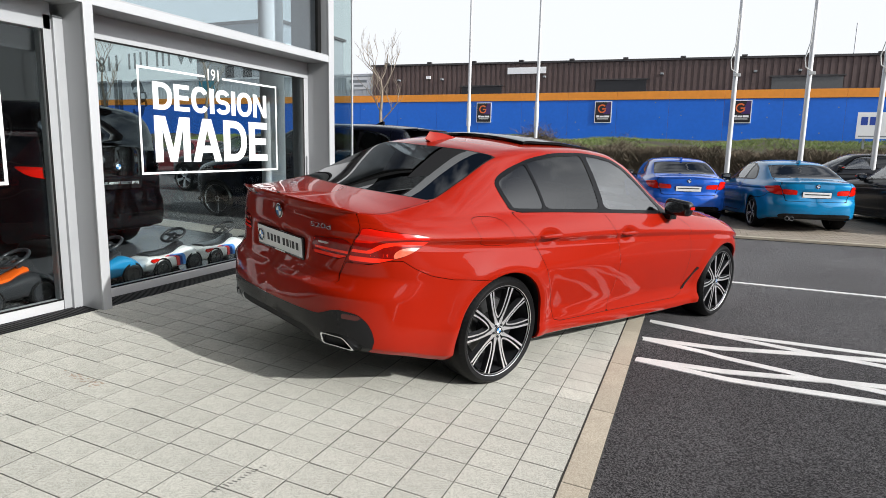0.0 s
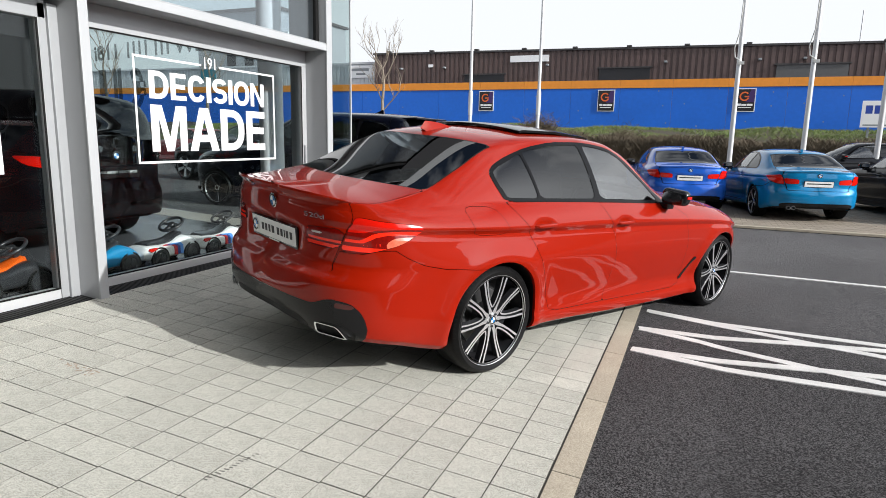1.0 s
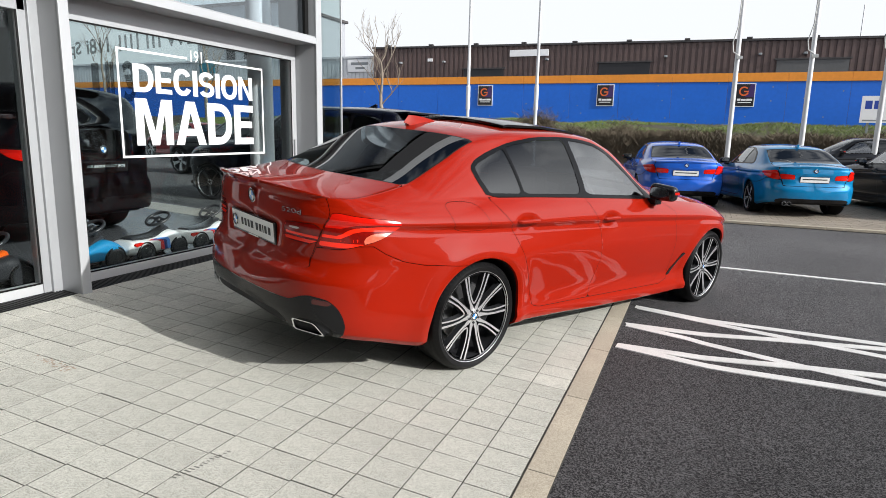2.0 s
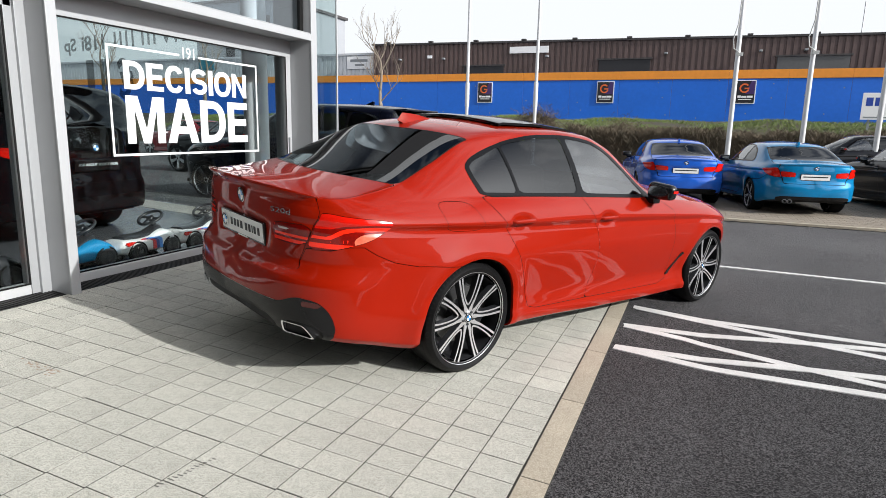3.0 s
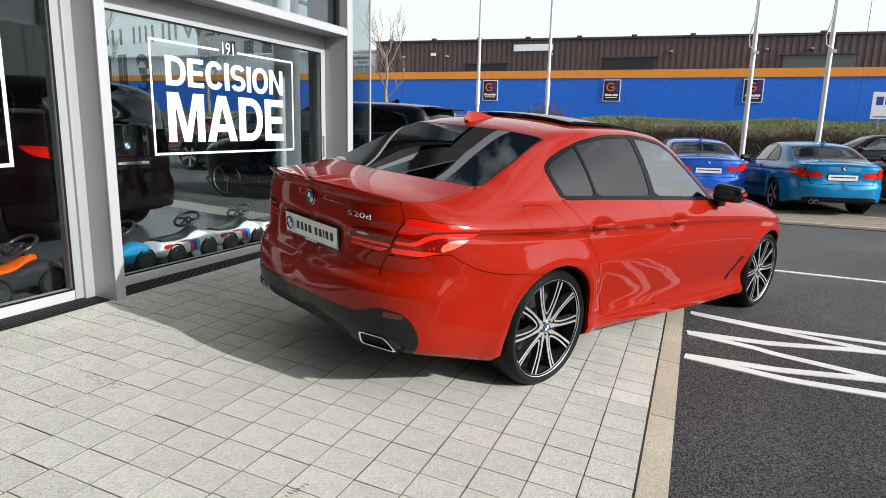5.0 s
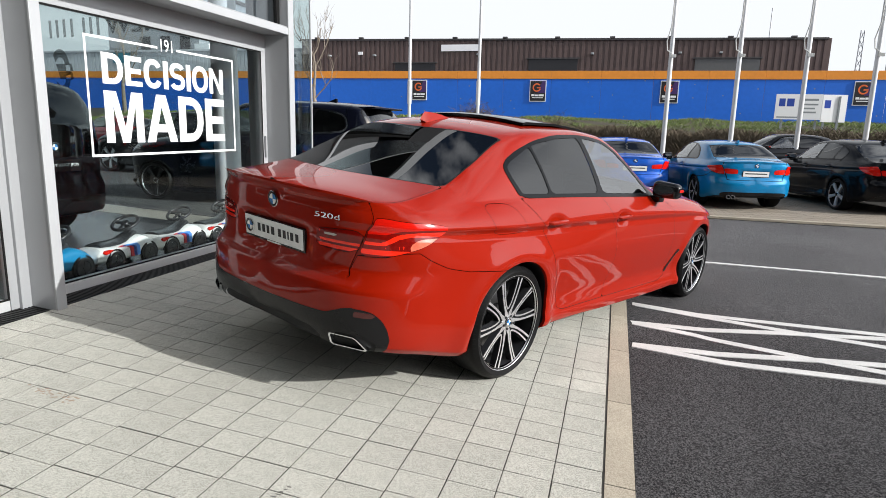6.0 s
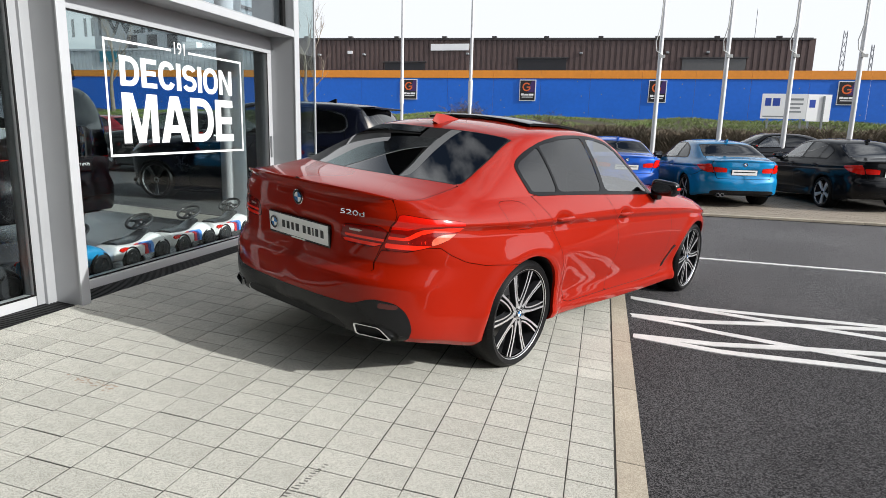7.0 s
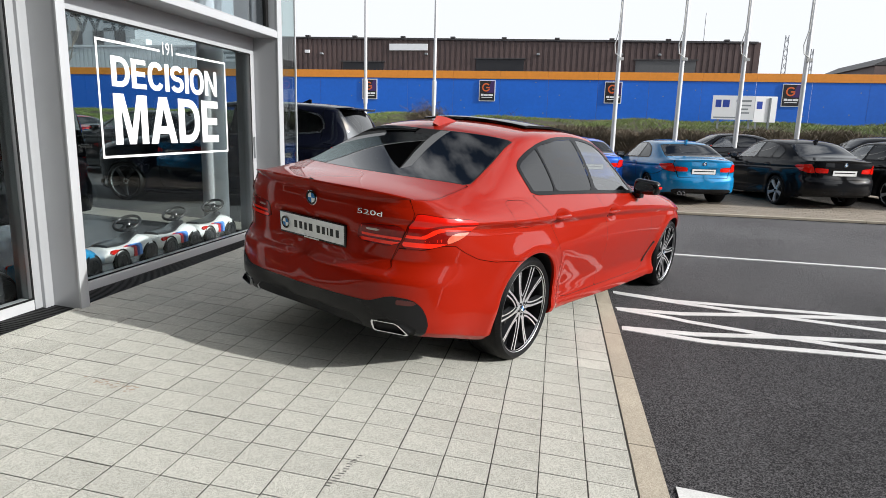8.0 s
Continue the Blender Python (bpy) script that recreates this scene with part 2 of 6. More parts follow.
CLADTRIM = material("dark roof edge", (0.05, 0.045, 0.045), 0.5, vary=0.2)
SHUTTER = material("grey shutter", (0.10, 0.10, 0.10), 0.5, vary=0.2)
DOCK = material("dark dock door", (0.015, 0.015, 0.018), 0.5, vary=0.2)
POLE = material("white flagpole", (0.62, 0.63, 0.64), 0.4, 0.2, vary=0.1)
ROPE = material("rope", (0.5, 0.5, 0.48), 0.8)
GRASS = material("bank grass", (0.105, 0.18, 0.03), 0.8, second=(0.12, 0.12, 0.045), scale=1.5, bump_scale=20, per_object=0.0)
HEDGE = material("brown hedge twigs", (0.115, 0.084, 0.052), 0.85, second=(0.035, 0.029, 0.017), scale=2.0, bump_scale=12)
EARTH = material("bank soil", (0.07, 0.06, 0.035), 0.9, vary=0.5, scale=1.5, bump=0.5, bump_scale=20)
BARK = material("grey bark", (0.27, 0.22, 0.17), 0.85, vary=0.4, scale=6, bump=0.5, bump_scale=40)
SIGNBLACK = material("black sign", (0.012, 0.011, 0.014), 0.4)
SIGNPURPLE = material("purple sign print", (0.05, 0.02, 0.12), 0.4)
SIGNORANGE = material("orange sign print", (0.75, 0.14, 0.03), 0.4)
SIGNBLUE = material("blue sign print", (0.02, 0.06, 0.35), 0.4)
SIGNGREY = material("grey sign print", (0.25, 0.27, 0.28), 0.5)
FLOORIN = material("showroom floor tile", (0.10, 0.103, 0.11), 0.25, vary=0.15, scale=2)
FLOORPALE = material("pale showroom floor", (0.36, 0.345, 0.30), 0.4, vary=0.1, scale=2)
PLASTER = material("white plaster", (0.72, 0.73, 0.74), 0.8, vary=0.06, scale=1.5)
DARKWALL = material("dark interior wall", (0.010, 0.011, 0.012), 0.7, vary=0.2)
TOYWHITE = material("white toy plastic", (0.78, 0.78, 0.77), 0.25, vary=0.04, coat=0.5)
TOYBLUE = material("blue toy plastic", (0.01, 0.21, 0.42), 0.25, vary=0.05, coat=0.5)
TOYBLACK = material("dark toy plastic", (0.03, 0.031, 0.034), 0.3, vary=0.1, coat=0.3)
TOYORANGE = material("orange toy seat", (0.8, 0.12, 0.01), 0.4, vary=0.05)
STRIPEA, STRIPEB, STRIPEC = (material(k, c, 0.35) for k, c in (("light blue stripe", (0.08, 0.28, 0.72)), ("dark blue stripe", (0.02, 0.05, 0.25)), ("red stripe", (0.62, 0.03, 0.03))))
MAST = material("galvanised mast", (0.3, 0.31, 0.33), 0.5, 0.5)
PALEWALL = material("pale metal cladding", (0.62, 0.64, 0.66), 0.55, vary=0.1, scale=0.5, bump_scale=4)
TEALSIGN = material("teal board", (0.03, 0.22, 0.30), 0.4, vary=0.1)
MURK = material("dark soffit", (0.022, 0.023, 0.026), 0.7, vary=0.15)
PRINT = glass("smoky grey film", (0.60, 0.61, 0.61), 0.02)
SCUFF = material("faint rubber scuff", (0.13, 0.125, 0.11), 0.8, vary=0.5, scale=40)
STAIN = material("rusty stain", (0.36, 0.27, 0.20), 0.9, vary=0.3, scale=20)
FLAT = material("grey render", (0.30, 0.31, 0.33), 0.8, vary=0.1)


# ---- mesh helpers ----
class Soup:
    """Vertices and faces gathered for one mesh; each face keeps a material slot."""

    def __init__(self):
        self.v, self.f, self.s = [], [], []

    def add(self, verts, faces, m=None, slot=0):
        k = len(self.v)
        self.v += [tuple(m @ Vector(p)) if m else tuple(p) for p in verts]
        self.f += [tuple(i + k for i in f) for f in faces]
        self.s += [slot] * len(faces)
        return self

    def box(self, lo, hi, m=None, slot=0, ch=0.0):
        """A box; ch: the chamfer of its edges."""
        lo, hi = Vector(lo), Vector(hi)
        if not ch:
            v = [(x, y, z) for x in (lo.x, hi.x) for y in (lo.y, hi.y) for z in (lo.z, hi.z)]
            return self.add(v, [(0, 1, 3, 2), (4, 6, 7, 5), (0, 4, 5, 1), (2, 3, 7, 6), (0, 2, 6, 4), (1, 5, 7, 3)], m, slot)
        bm = bmesh.new()
        bmesh.ops.create_cube(bm, size=1)
        for w in bm.verts:
            w.co = Vector([(a + b) / 2 + c * (b - a) for a, b, c in zip(lo, hi, w.co)])
        bmesh.ops.bevel(bm, geom=bm.edges[:], offset=ch, segments=2, affect="EDGES", profile=0.6)
        return self.bm(bm, m, slot)

    def bm(self, bm, m=None, slot=0):
        bm.verts.index_update()
        self.add([w.co[:] for w in bm.verts], [[w.index for w in f.verts] for f in bm.faces], m, slot)
        bm.free()
        return self

    def prism(self, poly, a, b, m=None, slot=0):
        """A polygon in x and y, from z = a to z = b."""
        k = len(poly)
        v = [(x, y, a) for x, y in poly] + [(x, y, b) for x, y in poly]
        f = [tuple(range(k))[::-1], tuple(range(k, 2 * k))] + [(i, (i + 1) % k, k + (i + 1) % k, k + i) for i in range(k)]
        return self.add(v, f, m, slot)

    def lathe(self, prof, n=32, m=None, slot=0, closed=False):
        """Turns (radius, height) pairs about z."""
        v = [(r * math.cos(2 * math.pi * i / n), r * math.sin(2 * math.pi * i / n), z) for r, z in prof for i in range(n)]
        rows = len(prof)
        f = [(j * n + i, j * n + (i + 1) % n, (j + 1) % rows * n + (i + 1) % n, (j + 1) % rows * n + i) for j in range(rows if closed else rows - 1) for i in range(n)]
        return self.add(v, f, m, slot)

    def tube(self, pts, radii, n=8, slot=0, m=None):
        """A round bar along points."""
        pts = [Vector(p) for p in pts]
        radii = [radii] * len(pts) if isinstance(radii, (int, float)) else radii
        v, f = [], []
        for i, p in enumerate(pts):
            way = (pts[min(i + 1, len(pts) - 1)] - pts[max(i - 1, 0)]).normalized()
            side = way.cross(Vector((0.13, 0.31, 0.94))).normalized()
            up = side.cross(way)
            v += [tuple(p + radii[i] * (math.cos(2 * math.pi * k / n) * side + math.sin(2 * math.pi * k / n) * up)) for k in range(n)]
        for j in range(len(pts) - 1):
            f += [(j * n + k, j * n + (k + 1) % n, (j + 1) * n + (k + 1) % n, (j + 1) * n + k) for k in range(n)]
        f += [tuple(range(n))[::-1], tuple(range((len(pts) - 1) * n, len(pts) * n))]
        return self.add(v, f, m, slot)

    def mesh(self, name, mats, smooth=False):
        me = bpy.data.meshes.new(name)
        me.from_pydata(self.v, [], self.f)
        for k in mats if isinstance(mats, (list, tuple)) else [mats]:
            me.materials.append(k)
        if any(self.s):
            me.polygons.foreach_set("material_index", self.s)
        if smooth:
            me.shade_smooth()
            me.set_sharp_from_angle(angle=radians(38))
        me.update()
        return me


def part(name, soup, mats, parent=None, label="", smooth=False, m=None):
    ob = new(name, soup.mesh(name, mats, smooth))
    ob.parent = parent
    if m:
        ob.matrix_basis = m
    return tagged(ob, label)


def root(name, label, category, group="", m=None, kind=""):
    ob = new(name)
    ob.empty_display_size = 0.2
    if m:
        ob.matrix_basis = m
    return tagged(ob, label, category, group, kind)


def setting(name, soup, mats, label, category, m=None, smooth=False):
    return tagged(part(name, soup, mats, None, label, smooth, m), label, category, "", "structure")


def writing(text, width, height, depth=0.002, bold=0.0):
    """Letters in the xy plane, from the origin to width and height, as a Soup."""
    cu = bpy.data.curves.new("letters", "FONT")
    cu.body, cu.size, cu.extrude, cu.offset = text, 1.0, 0.01, bold
    cu.resolution_u = 4
    ob = bpy.data.objects.new("letters", cu)
    scene.collection.objects.link(ob)
    me = bpy.data.meshes.new_from_object(ob.evaluated_get(bpy.context.evaluated_depsgraph_get()))
    co = np.array([w.co[:] for w in me.vertices])
    lo, hi = co.min(0), co.max(0)
    co = (co - lo) / np.maximum(hi - lo, 1e-6) * (width, height, depth)
    s = Soup().add(co.tolist(), [tuple(p.vertices) for p in me.polygons])
    bpy.data.objects.remove(ob)
    bpy.data.curves.remove(cu)
    bpy.data.meshes.remove(me)
    return s


def letters(soup):
    """Splits a word into its loose letters."""
    owner = list(range(len(soup.v)))

    def find(i):
        while owner[i] != i:
            owner[i] = owner[owner[i]]
            i = owner[i]
        return i

    for f in soup.f:
        for i in f[1:]:
            owner[find(i)] = find(f[0])
    made = {}
    for f in soup.f:
        made.setdefault(find(f[0]), []).append(f)
    for faces in made.values():
        use = sorted({i for f in faces for i in f})
        at = {i: n for n, i in enumerate(use)}
        yield Soup().add([soup.v[i] for i in use], [tuple(at[i] for i in f) for f in faces])


def word(text, width, height, bold, mat, parent, m):
    for s in letters(writing(text, width, height, 0.002, bold)):
        part("letter", s, mat, parent, "", False, m)


def bars(spec, depth=0.002):
    """Plain bars (x0, y0, x1, y1) in the xy plane."""
    s = Soup()
    for x0, y0, x1, y1 in spec:
        s.box((x0, y0, 0), (x1, y1, depth))
    return s


def ground_z(x):
    return -math.tan(radians(SLOPE)) * max(-2.3, min(2.1, x))


# ---- cars ----
def pchip(pairs, x):
    xs, ys = np.array([p[0] for p in pairs], float), np.array([p[1] for p in pairs], float)
    h = np.diff(xs)
    d = np.diff(ys) / h
    m = np.zeros_like(ys)
    tot = d[:-1] + d[1:]
    m[1:-1] = np.where(d[:-1] * d[1:] > 0, 2 * d[:-1] * d[1:] / np.where(np.abs(tot) < 1e-9, 1, tot), 0)
    m[0], m[-1] = d[0], d[-1]
    x = np.clip(x, xs[0], xs[-1])
    i = np.clip(np.searchsorted(xs, x, side="right") - 1, 0, len(h) - 1)
    t = (x - xs[i]) / h[i]
    return (1 + 2 * t) * (1 - t) ** 2 * ys[i] + t * (1 - t) ** 2 * h[i] * m[i] + t * t * (3 - 2 * t) * ys[i + 1] + t * t * (t - 1) * h[i] * m[i + 1]


def inside(poly, a, b):
    """Signed distance to a polygon, negative inside, for arrays a and b."""
    q = np.array(poly, float)
    best, sign = np.full(a.shape, 1e9), np.ones(a.shape)
    for (x0, y0), (x1, y1) in zip(q, np.roll(q, -1, 0)):
        ex, ey = x1 - x0, y1 - y0
        t = np.clip(((a - x0) * ex + (b - y0) * ey) / max(ex * ex + ey * ey, 1e-12), 0, 1)
        best = np.minimum(best, (a - x0 - t * ex) ** 2 + (b - y0 - t * ey) ** 2)
        c1, c2, c3 = b >= y0, b < y1, ex * (b - y0) > ey * (a - x0)
        sign = np.where((c1 & c2 & c3) | (~c1 & ~c2 & ~c3), -sign, sign)
    return sign * np.sqrt(best)


def rounded(poly, steps=2, share=0.2):
    """Cuts the corners of a polygon."""
    for _ in range(steps):
        out = []
        for p, q in zip(poly, poly[1:] + poly[:1]):
            out += [((1 - share) * p[0] + share * q[0], (1 - share) * p[1] + share * q[1]), (share * p[0] + (1 - share) * q[0], share * p[1] + (1 - share) * q[1])]
        poly = out
    return poly


SEDAN = dict(
    rear=-1.04, rear_len=0.62, front=3.83, front_len=0.85, axle=2.975,
    w=[(-0.6, 0.85), (-0.3, 0.878), (0, 0.897), (0.5, 0.902), (1.2, 0.905), (2.2, 0.9), (3.0, 0.895), (3.4, 0.88)],
    bottom=[(-1.1, 0.335), (-0.9, 0.315), (-0.69, 0.28), (-0.36, 0.215), (0.33, 0.215), (0.7, 0.21), (1.4, 0.18), (2.4, 0.155), (3.3, 0.17), (3.83, 0.2)],
    crease=[(-1.1, 0.93), (-0.59, 0.915), (0.37, 0.885), (1.3, 0.868), (2.3, 0.835), (3.0, 0.80), (3.83, 0.62)],
    belt=[(-1.1, 0.99), (-0.87, 0.985), (-0.45, 1.02), (0.08, 1.035), (1, 1.015), (1.97, 0.975), (2.4, 0.95), (3, 0.895), (3.5, 0.80), (3.83, 0.68)],
    tuck=[(-1.1, -0.03), (-0.87, -0.03), (-0.45, -0.09), (0, -0.10), (1, -0.075), (2, -0.09), (2.6, -0.10), (3.83, -0.16)],
    rail_x=[(-1.1, 0.80), (-0.87, 0.79), (-0.65, 0.70), (-0.45, 0.668), (-0.2, 0.64), (0.14, 0.59), (0.6, 0.575), (1.04, 0.55), (1.5, 0.555), (1.8, 0.60), (2.1, 0.66), (2.35, 0.70), (2.8, 0.68), (3.4, 0.60), (3.83, 0.5)],
    rail_z=[(-1.1, 1.035), (-0.87, 1.03), (-0.45, 1.095), (-0.2, 1.205), (0.14, 1.355), (0.4, 1.40), (0.6, 1.415), (1.04, 1.425), (1.4, 1.405), (1.6, 1.35), (1.8, 1.235), (2.0, 1.10), (2.15, 1.02), (2.35, 0.985), (2.8, 0.95), (3.4, 0.86), (3.83, 0.70)],
    mid=[(-1.1, 1.045), (-1.04, 1.055), (-0.9, 1.073), (-0.6, 1.106), (-0.45, 1.142), (-0.2, 1.262), (0.0, 1.366), (0.1, 1.404), (0.25, 1.434), (0.6, 1.46), (1.0, 1.47), (1.4, 1.45), (1.6, 1.40), (1.8, 1.31), (2.1, 1.165), (2.4, 1.035), (2.5, 1.02), (2.8, 1.0), (3.2, 0.94), (3.6, 0.84), (3.83, 0.72)],
    push=[(0.28, 0.07), (0.36, 0.02), (0.42, -0.015), (0.5, -0.03), (0.58, -0.025), (0.63, -0.012), (0.652, 0.03), (0.72, 0.052), (0.8, 0.052), (0.88, 0.04), (0.96, 0.045), (1.0, 0.05), (1.03, 0.03), (1.07, 0.02), (1.11, 0.02)],
    dlo=[(0.012, 1.20), (0.03, 1.13), (0.085, 1.035), (0.5, 1.03), (1.0, 1.017), (1.97, 0.978), (1.93, 1.02), (1.747, 1.165), (1.543, 1.325), (1.38, 1.378), (1.22, 1.397), (1.04, 1.405), (0.7, 1.395), (0.42, 1.355), (0.2, 1.295), (0.07, 1.245)],
    glasses=[("tint", [(0.045, 1.20), (0.06, 1.14), (0.11, 1.06), (0.388, 1.053), (0.335, 1.315), (0.22, 1.275), (0.09, 1.228)]),
             ("tint", [(0.41, 1.053), (0.985, 1.041), (1.01, 1.387), (0.70, 1.372), (0.45, 1.34), (0.358, 1.32)]),
             ("clear", [(1.045, 1.039), (1.87, 1.006), (1.70, 1.155), (1.52, 1.30), (1.37, 1.355), (1.22, 1.375), (1.065, 1.384)])],
    back_glass=(-0.60, 0.33, 0.03, 0.32), wind_glass=(2.38, -0.28, 1.56, -0.2),
    doors=[[(0.085, 1.035), (0.16, 0.955), (0.238, 0.875), (0.355, 0.67), (0.47, 0.45), (0.53, 0.33), (0.6, 0.312), (1.159, 0.30), (1.20, 0.48), (1.214, 0.6), (1.166, 0.807), (1.03, 1.0), (1.0, 1.06), (0.5, 1.08)],
           [(1.03, 1.0), (1.166, 0.807), (1.214, 0.6), (1.20, 0.48), (1.159, 0.30), (2.2, 0.27), (2.33, 0.30), (2.315, 0.62), (2.24, 0.88), (2.06, 0.975), (1.9, 1.03), (1.0, 1.06)]],
    handles=[(0.374, 0.897), (1.29, 0.872)],
)


class Shell:
    """One half of a car's skin (x >= 0): points, normals and flat coordinates, whose faces are cut and named."""

    def __init__(self, spec, fine):
        step = 0.016 if fine else 0.05
        nr, nf = (44, 26) if fine else (16, 10)
        th = np.linspace(math.pi / 2, 0, nr)[:-1]
        mid = np.arange(spec["rear"] + spec["rear_len"], spec["front"] - spec["front_len"], step)
        tf = np.linspace(0, math.pi / 2, nf)
        t_rear = np.sin(th) ** (2 / 2.4)
        t_front = np.sin(tf) ** (2 / 2.4)
        yy = np.r_[spec["rear"] + spec["rear_len"] * (1 - t_rear), mid, spec["front"] - spec["front_len"] * (1 - t_front)]
        tr = np.r_[t_rear, np.zeros(len(mid) + nf)]
        tfr = np.r_[np.zeros(nr - 1 + len(mid)), t_front]
        a = np.unique(np.r_[np.linspace(0, 1, 44 if fine else 14), [0.04, 0.9, 0.955, 0.975]])
        b = np.linspace(0, 1, 10 if fine else 5)[1:]
        c = np.linspace(0, 1, 20 if fine else 8)[1:]
        d = np.linspace(0, 1, 22 if fine else 8)[1:]
        off = pchip([(0, -0.09), (0.04, -0.035), (0.10, -0.026), (0.18, -0.045), (0.28, -0.055), (0.42, -0.036), (0.60, -0.012), (0.78, 0), (0.90, -0.003), (0.955, -0.015), (1, 0)], a)
        k_of = lambda t, n: np.maximum(1 - t ** n, 0) ** (1 / n)
        w, z0, zc, zb = (pchip(spec[q], yy) for q in ("w", "bottom", "crease", "belt"))
        tuck, xr, zr, zm = (pchip(spec[q], yy) for q in ("tuck", "rail_x", "rail_z", "mid"))
        U = len(yy)
        X, Z, Q = [], [], []
        tail_off = pchip([(0, -0.06), (0.05, -0.028), (0.15, -0.016), (0.42, -0.010), (0.60, -0.006), (0.78, 0), (0.90, -0.003), (0.955, -0.015), (1, 0)], a)
        blend = np.clip((-0.05 - yy) / 0.3, 0, 1)
        # the haunch over the rear wheel leans out below its crease, and fades along the doors
        swell = pchip([(0, 0), (0.10, 0.005), (0.28, 0.026), (0.42, 0.022), (0.60, 0.021), (0.69, 0.020), (0.76, 0.011), (0.84, -0.005), (0.92, -0.018), (0.96, -0.014), (1, 0)], a)
        swell_at = pchip([(-0.72, 0), (-0.5, 0.55), (-0.25, 1), (0.3, 1), (0.9, 0.55), (1.6, 0.25), (2.3, 0)], yy) if fine else np.zeros_like(yy)
        for aa, oo, to_, sw in zip(a, off, tail_off, swell):
            X.append(w + oo * (1 - blend) + to_ * blend + sw * swell_at)
            Z.append(z0 + aa * (zc - z0))
            Q.append(Z[-1])
        for bb in b:
            X.append(w + tuck * (0.35 * bb + 0.65 * bb * bb))
            Z.append(zc + bb * (zb - zc))
            Q.append(Z[-1])
        house = np.clip((zr - zb) / 0.3, 0, 1)
        for cc in c:
            X.append((w + tuck) * (1 - cc) + xr * cc + 0.022 * 4 * cc * (1 - cc) * house)
            Z.append(zb + cc * (zr - zb))
            Q.append(Z[-1])
        for dd in d:
            X.append(xr * (1 - dd))
            Z.append(zm - (zm - zr) * (1 - dd) ** (2.1 + 0.4 * np.clip(1 - ((yy + 0.27) / 0.42) ** 4, 0, 1)))
            Q.append(zr + xr * dd)
        X, Z, Q = (np.array(q).T for q in (X, Z, Q))
        self.rail = len(a) + len(b) + len(c) - 1
        # soften the roof's edge over the cabin
        for _ in range(4 if fine else 1):
            for A in (X, Z):
                s = A.copy()
                r0, r1 = self.rail - 3, self.rail + 4
                s[:, r0:r1] = 0.5 * A[:, r0:r1] + 0.25 * (A[:, r0 - 1:r1 - 1] + A[:, r0 + 1:r1 + 1])
                A += (s - A) * np.clip(house * 1.3 - 0.2, 0, 1)[:, None]
        low = np.clip((0.70 - Z) / 0.1, 0, 1)
        n_exp = 2.7 + 0.6 * low
        K = k_of(tr[:, None], n_exp) * k_of(tfr[:, None], 2.4)
        k_r = k_of(tr[:, None], n_exp)
        Y = np.repeat(yy[:, None], X.shape[1], 1)
        Y = Y + pchip(spec["push"], Z) * (1 - k_r)
        # swollen wheel arches and the handle cups
        for hub in (0.0, spec["axle"]):
            r = np.hypot(Y - hub, Z - 0.337)
            X += 0.02 * np.exp(-((r - 0.40) / 0.06) ** 2) * (Z < 0.82)
        for hy, hz in spec["handles"]:
            X -= 0.024 * np.exp(-(np.abs((Y - hy) / 0.092) ** 2 + np.abs((Z - hz + 0.006) / 0.042) ** 2) ** 2) * (K > 0.99)
        X = X * K
        # the recess of the number plate
        Y += 0.022 * np.exp(-(np.abs(X / 0.31) ** 8) - np.abs((Z - 0.785) / 0.085) ** 6) * (Y < -0.8)
        P = np.stack([X, Y, Z], -1)
        du, dv = np.gradient(P, axis=0), np.gradient(P, axis=1)
        N = np.cross(dv, du)
        ln = np.linalg.norm(N, axis=-1, keepdims=True)
        N = np.where(ln > 1e-10, N / np.maximum(ln, 1e-10), 0)
        N[0], N[-1] = (0, -1, 0), (0, 1, 0)
        N[:, -1, 0] = 0
        if N[U // 2, len(a) // 2, 0] < 0:
            N[1:-1] *= -1
        plan = np.stack([0.85 * k_of(tr, 2.7), yy], -1)
        s = np.r_[0, np.cumsum(np.linalg.norm(np.diff(plan, axis=0), axis=1))]
        self.plan, self.s_of = plan, s
        V = X.shape[1]
        self.P, self.N = P.reshape(-1, 3), N.reshape(-1, 3)
        self.S = np.stack([np.repeat(s[:, None], V, 1), Q], -1).reshape(-1, 2)
        self.F = [(u * V + v, u * V + v + 1, (u + 1) * V + v + 1, (u + 1) * V + v) for u in range(U - 1) for v in range(V - 1)]
        self.L = ["body"] * len(self.F)
        self.U, self.V = U, V
        self.grid = P

    def at_x(self, x):
        """The length round the tail at which its plan is x wide."""
        n = int(np.argmax(self.plan[:, 0] >= 0.8499))
        return float(np.interp(x, self.plan[:n + 1, 0], self.s_of[:n + 1]))

    def at_y(self, y):
        return float(np.interp(y, self.plan[:, 1], self.s_of))

    def tail(self, pts):
        """Points ("x" or "y", place, height) round the tail as flat coordinates."""
        return [((self.at_x(p) if k == "x" else self.at_y(p)), z) for k, p, z in pts]

    def cut(self, values, to, froms):
        P, N, S = [list(map(tuple, q)) for q in (self.P, self.N, self.S)]
        val = list(values)
        F, L, seen = [], [], {}

        def meet(i, j):
            key = (min(i, j), max(i, j))
            if key not in seen:
                t = val[key[0]] / (val[key[0]] - val[key[1]])
                for A in (P, N, S):
                    A.append(tuple(p + t * (q - p) for p, q in zip(A[key[0]], A[key[1]])))
                val.append(0.0)
                seen[key] = len(P) - 1
            return seen[key]

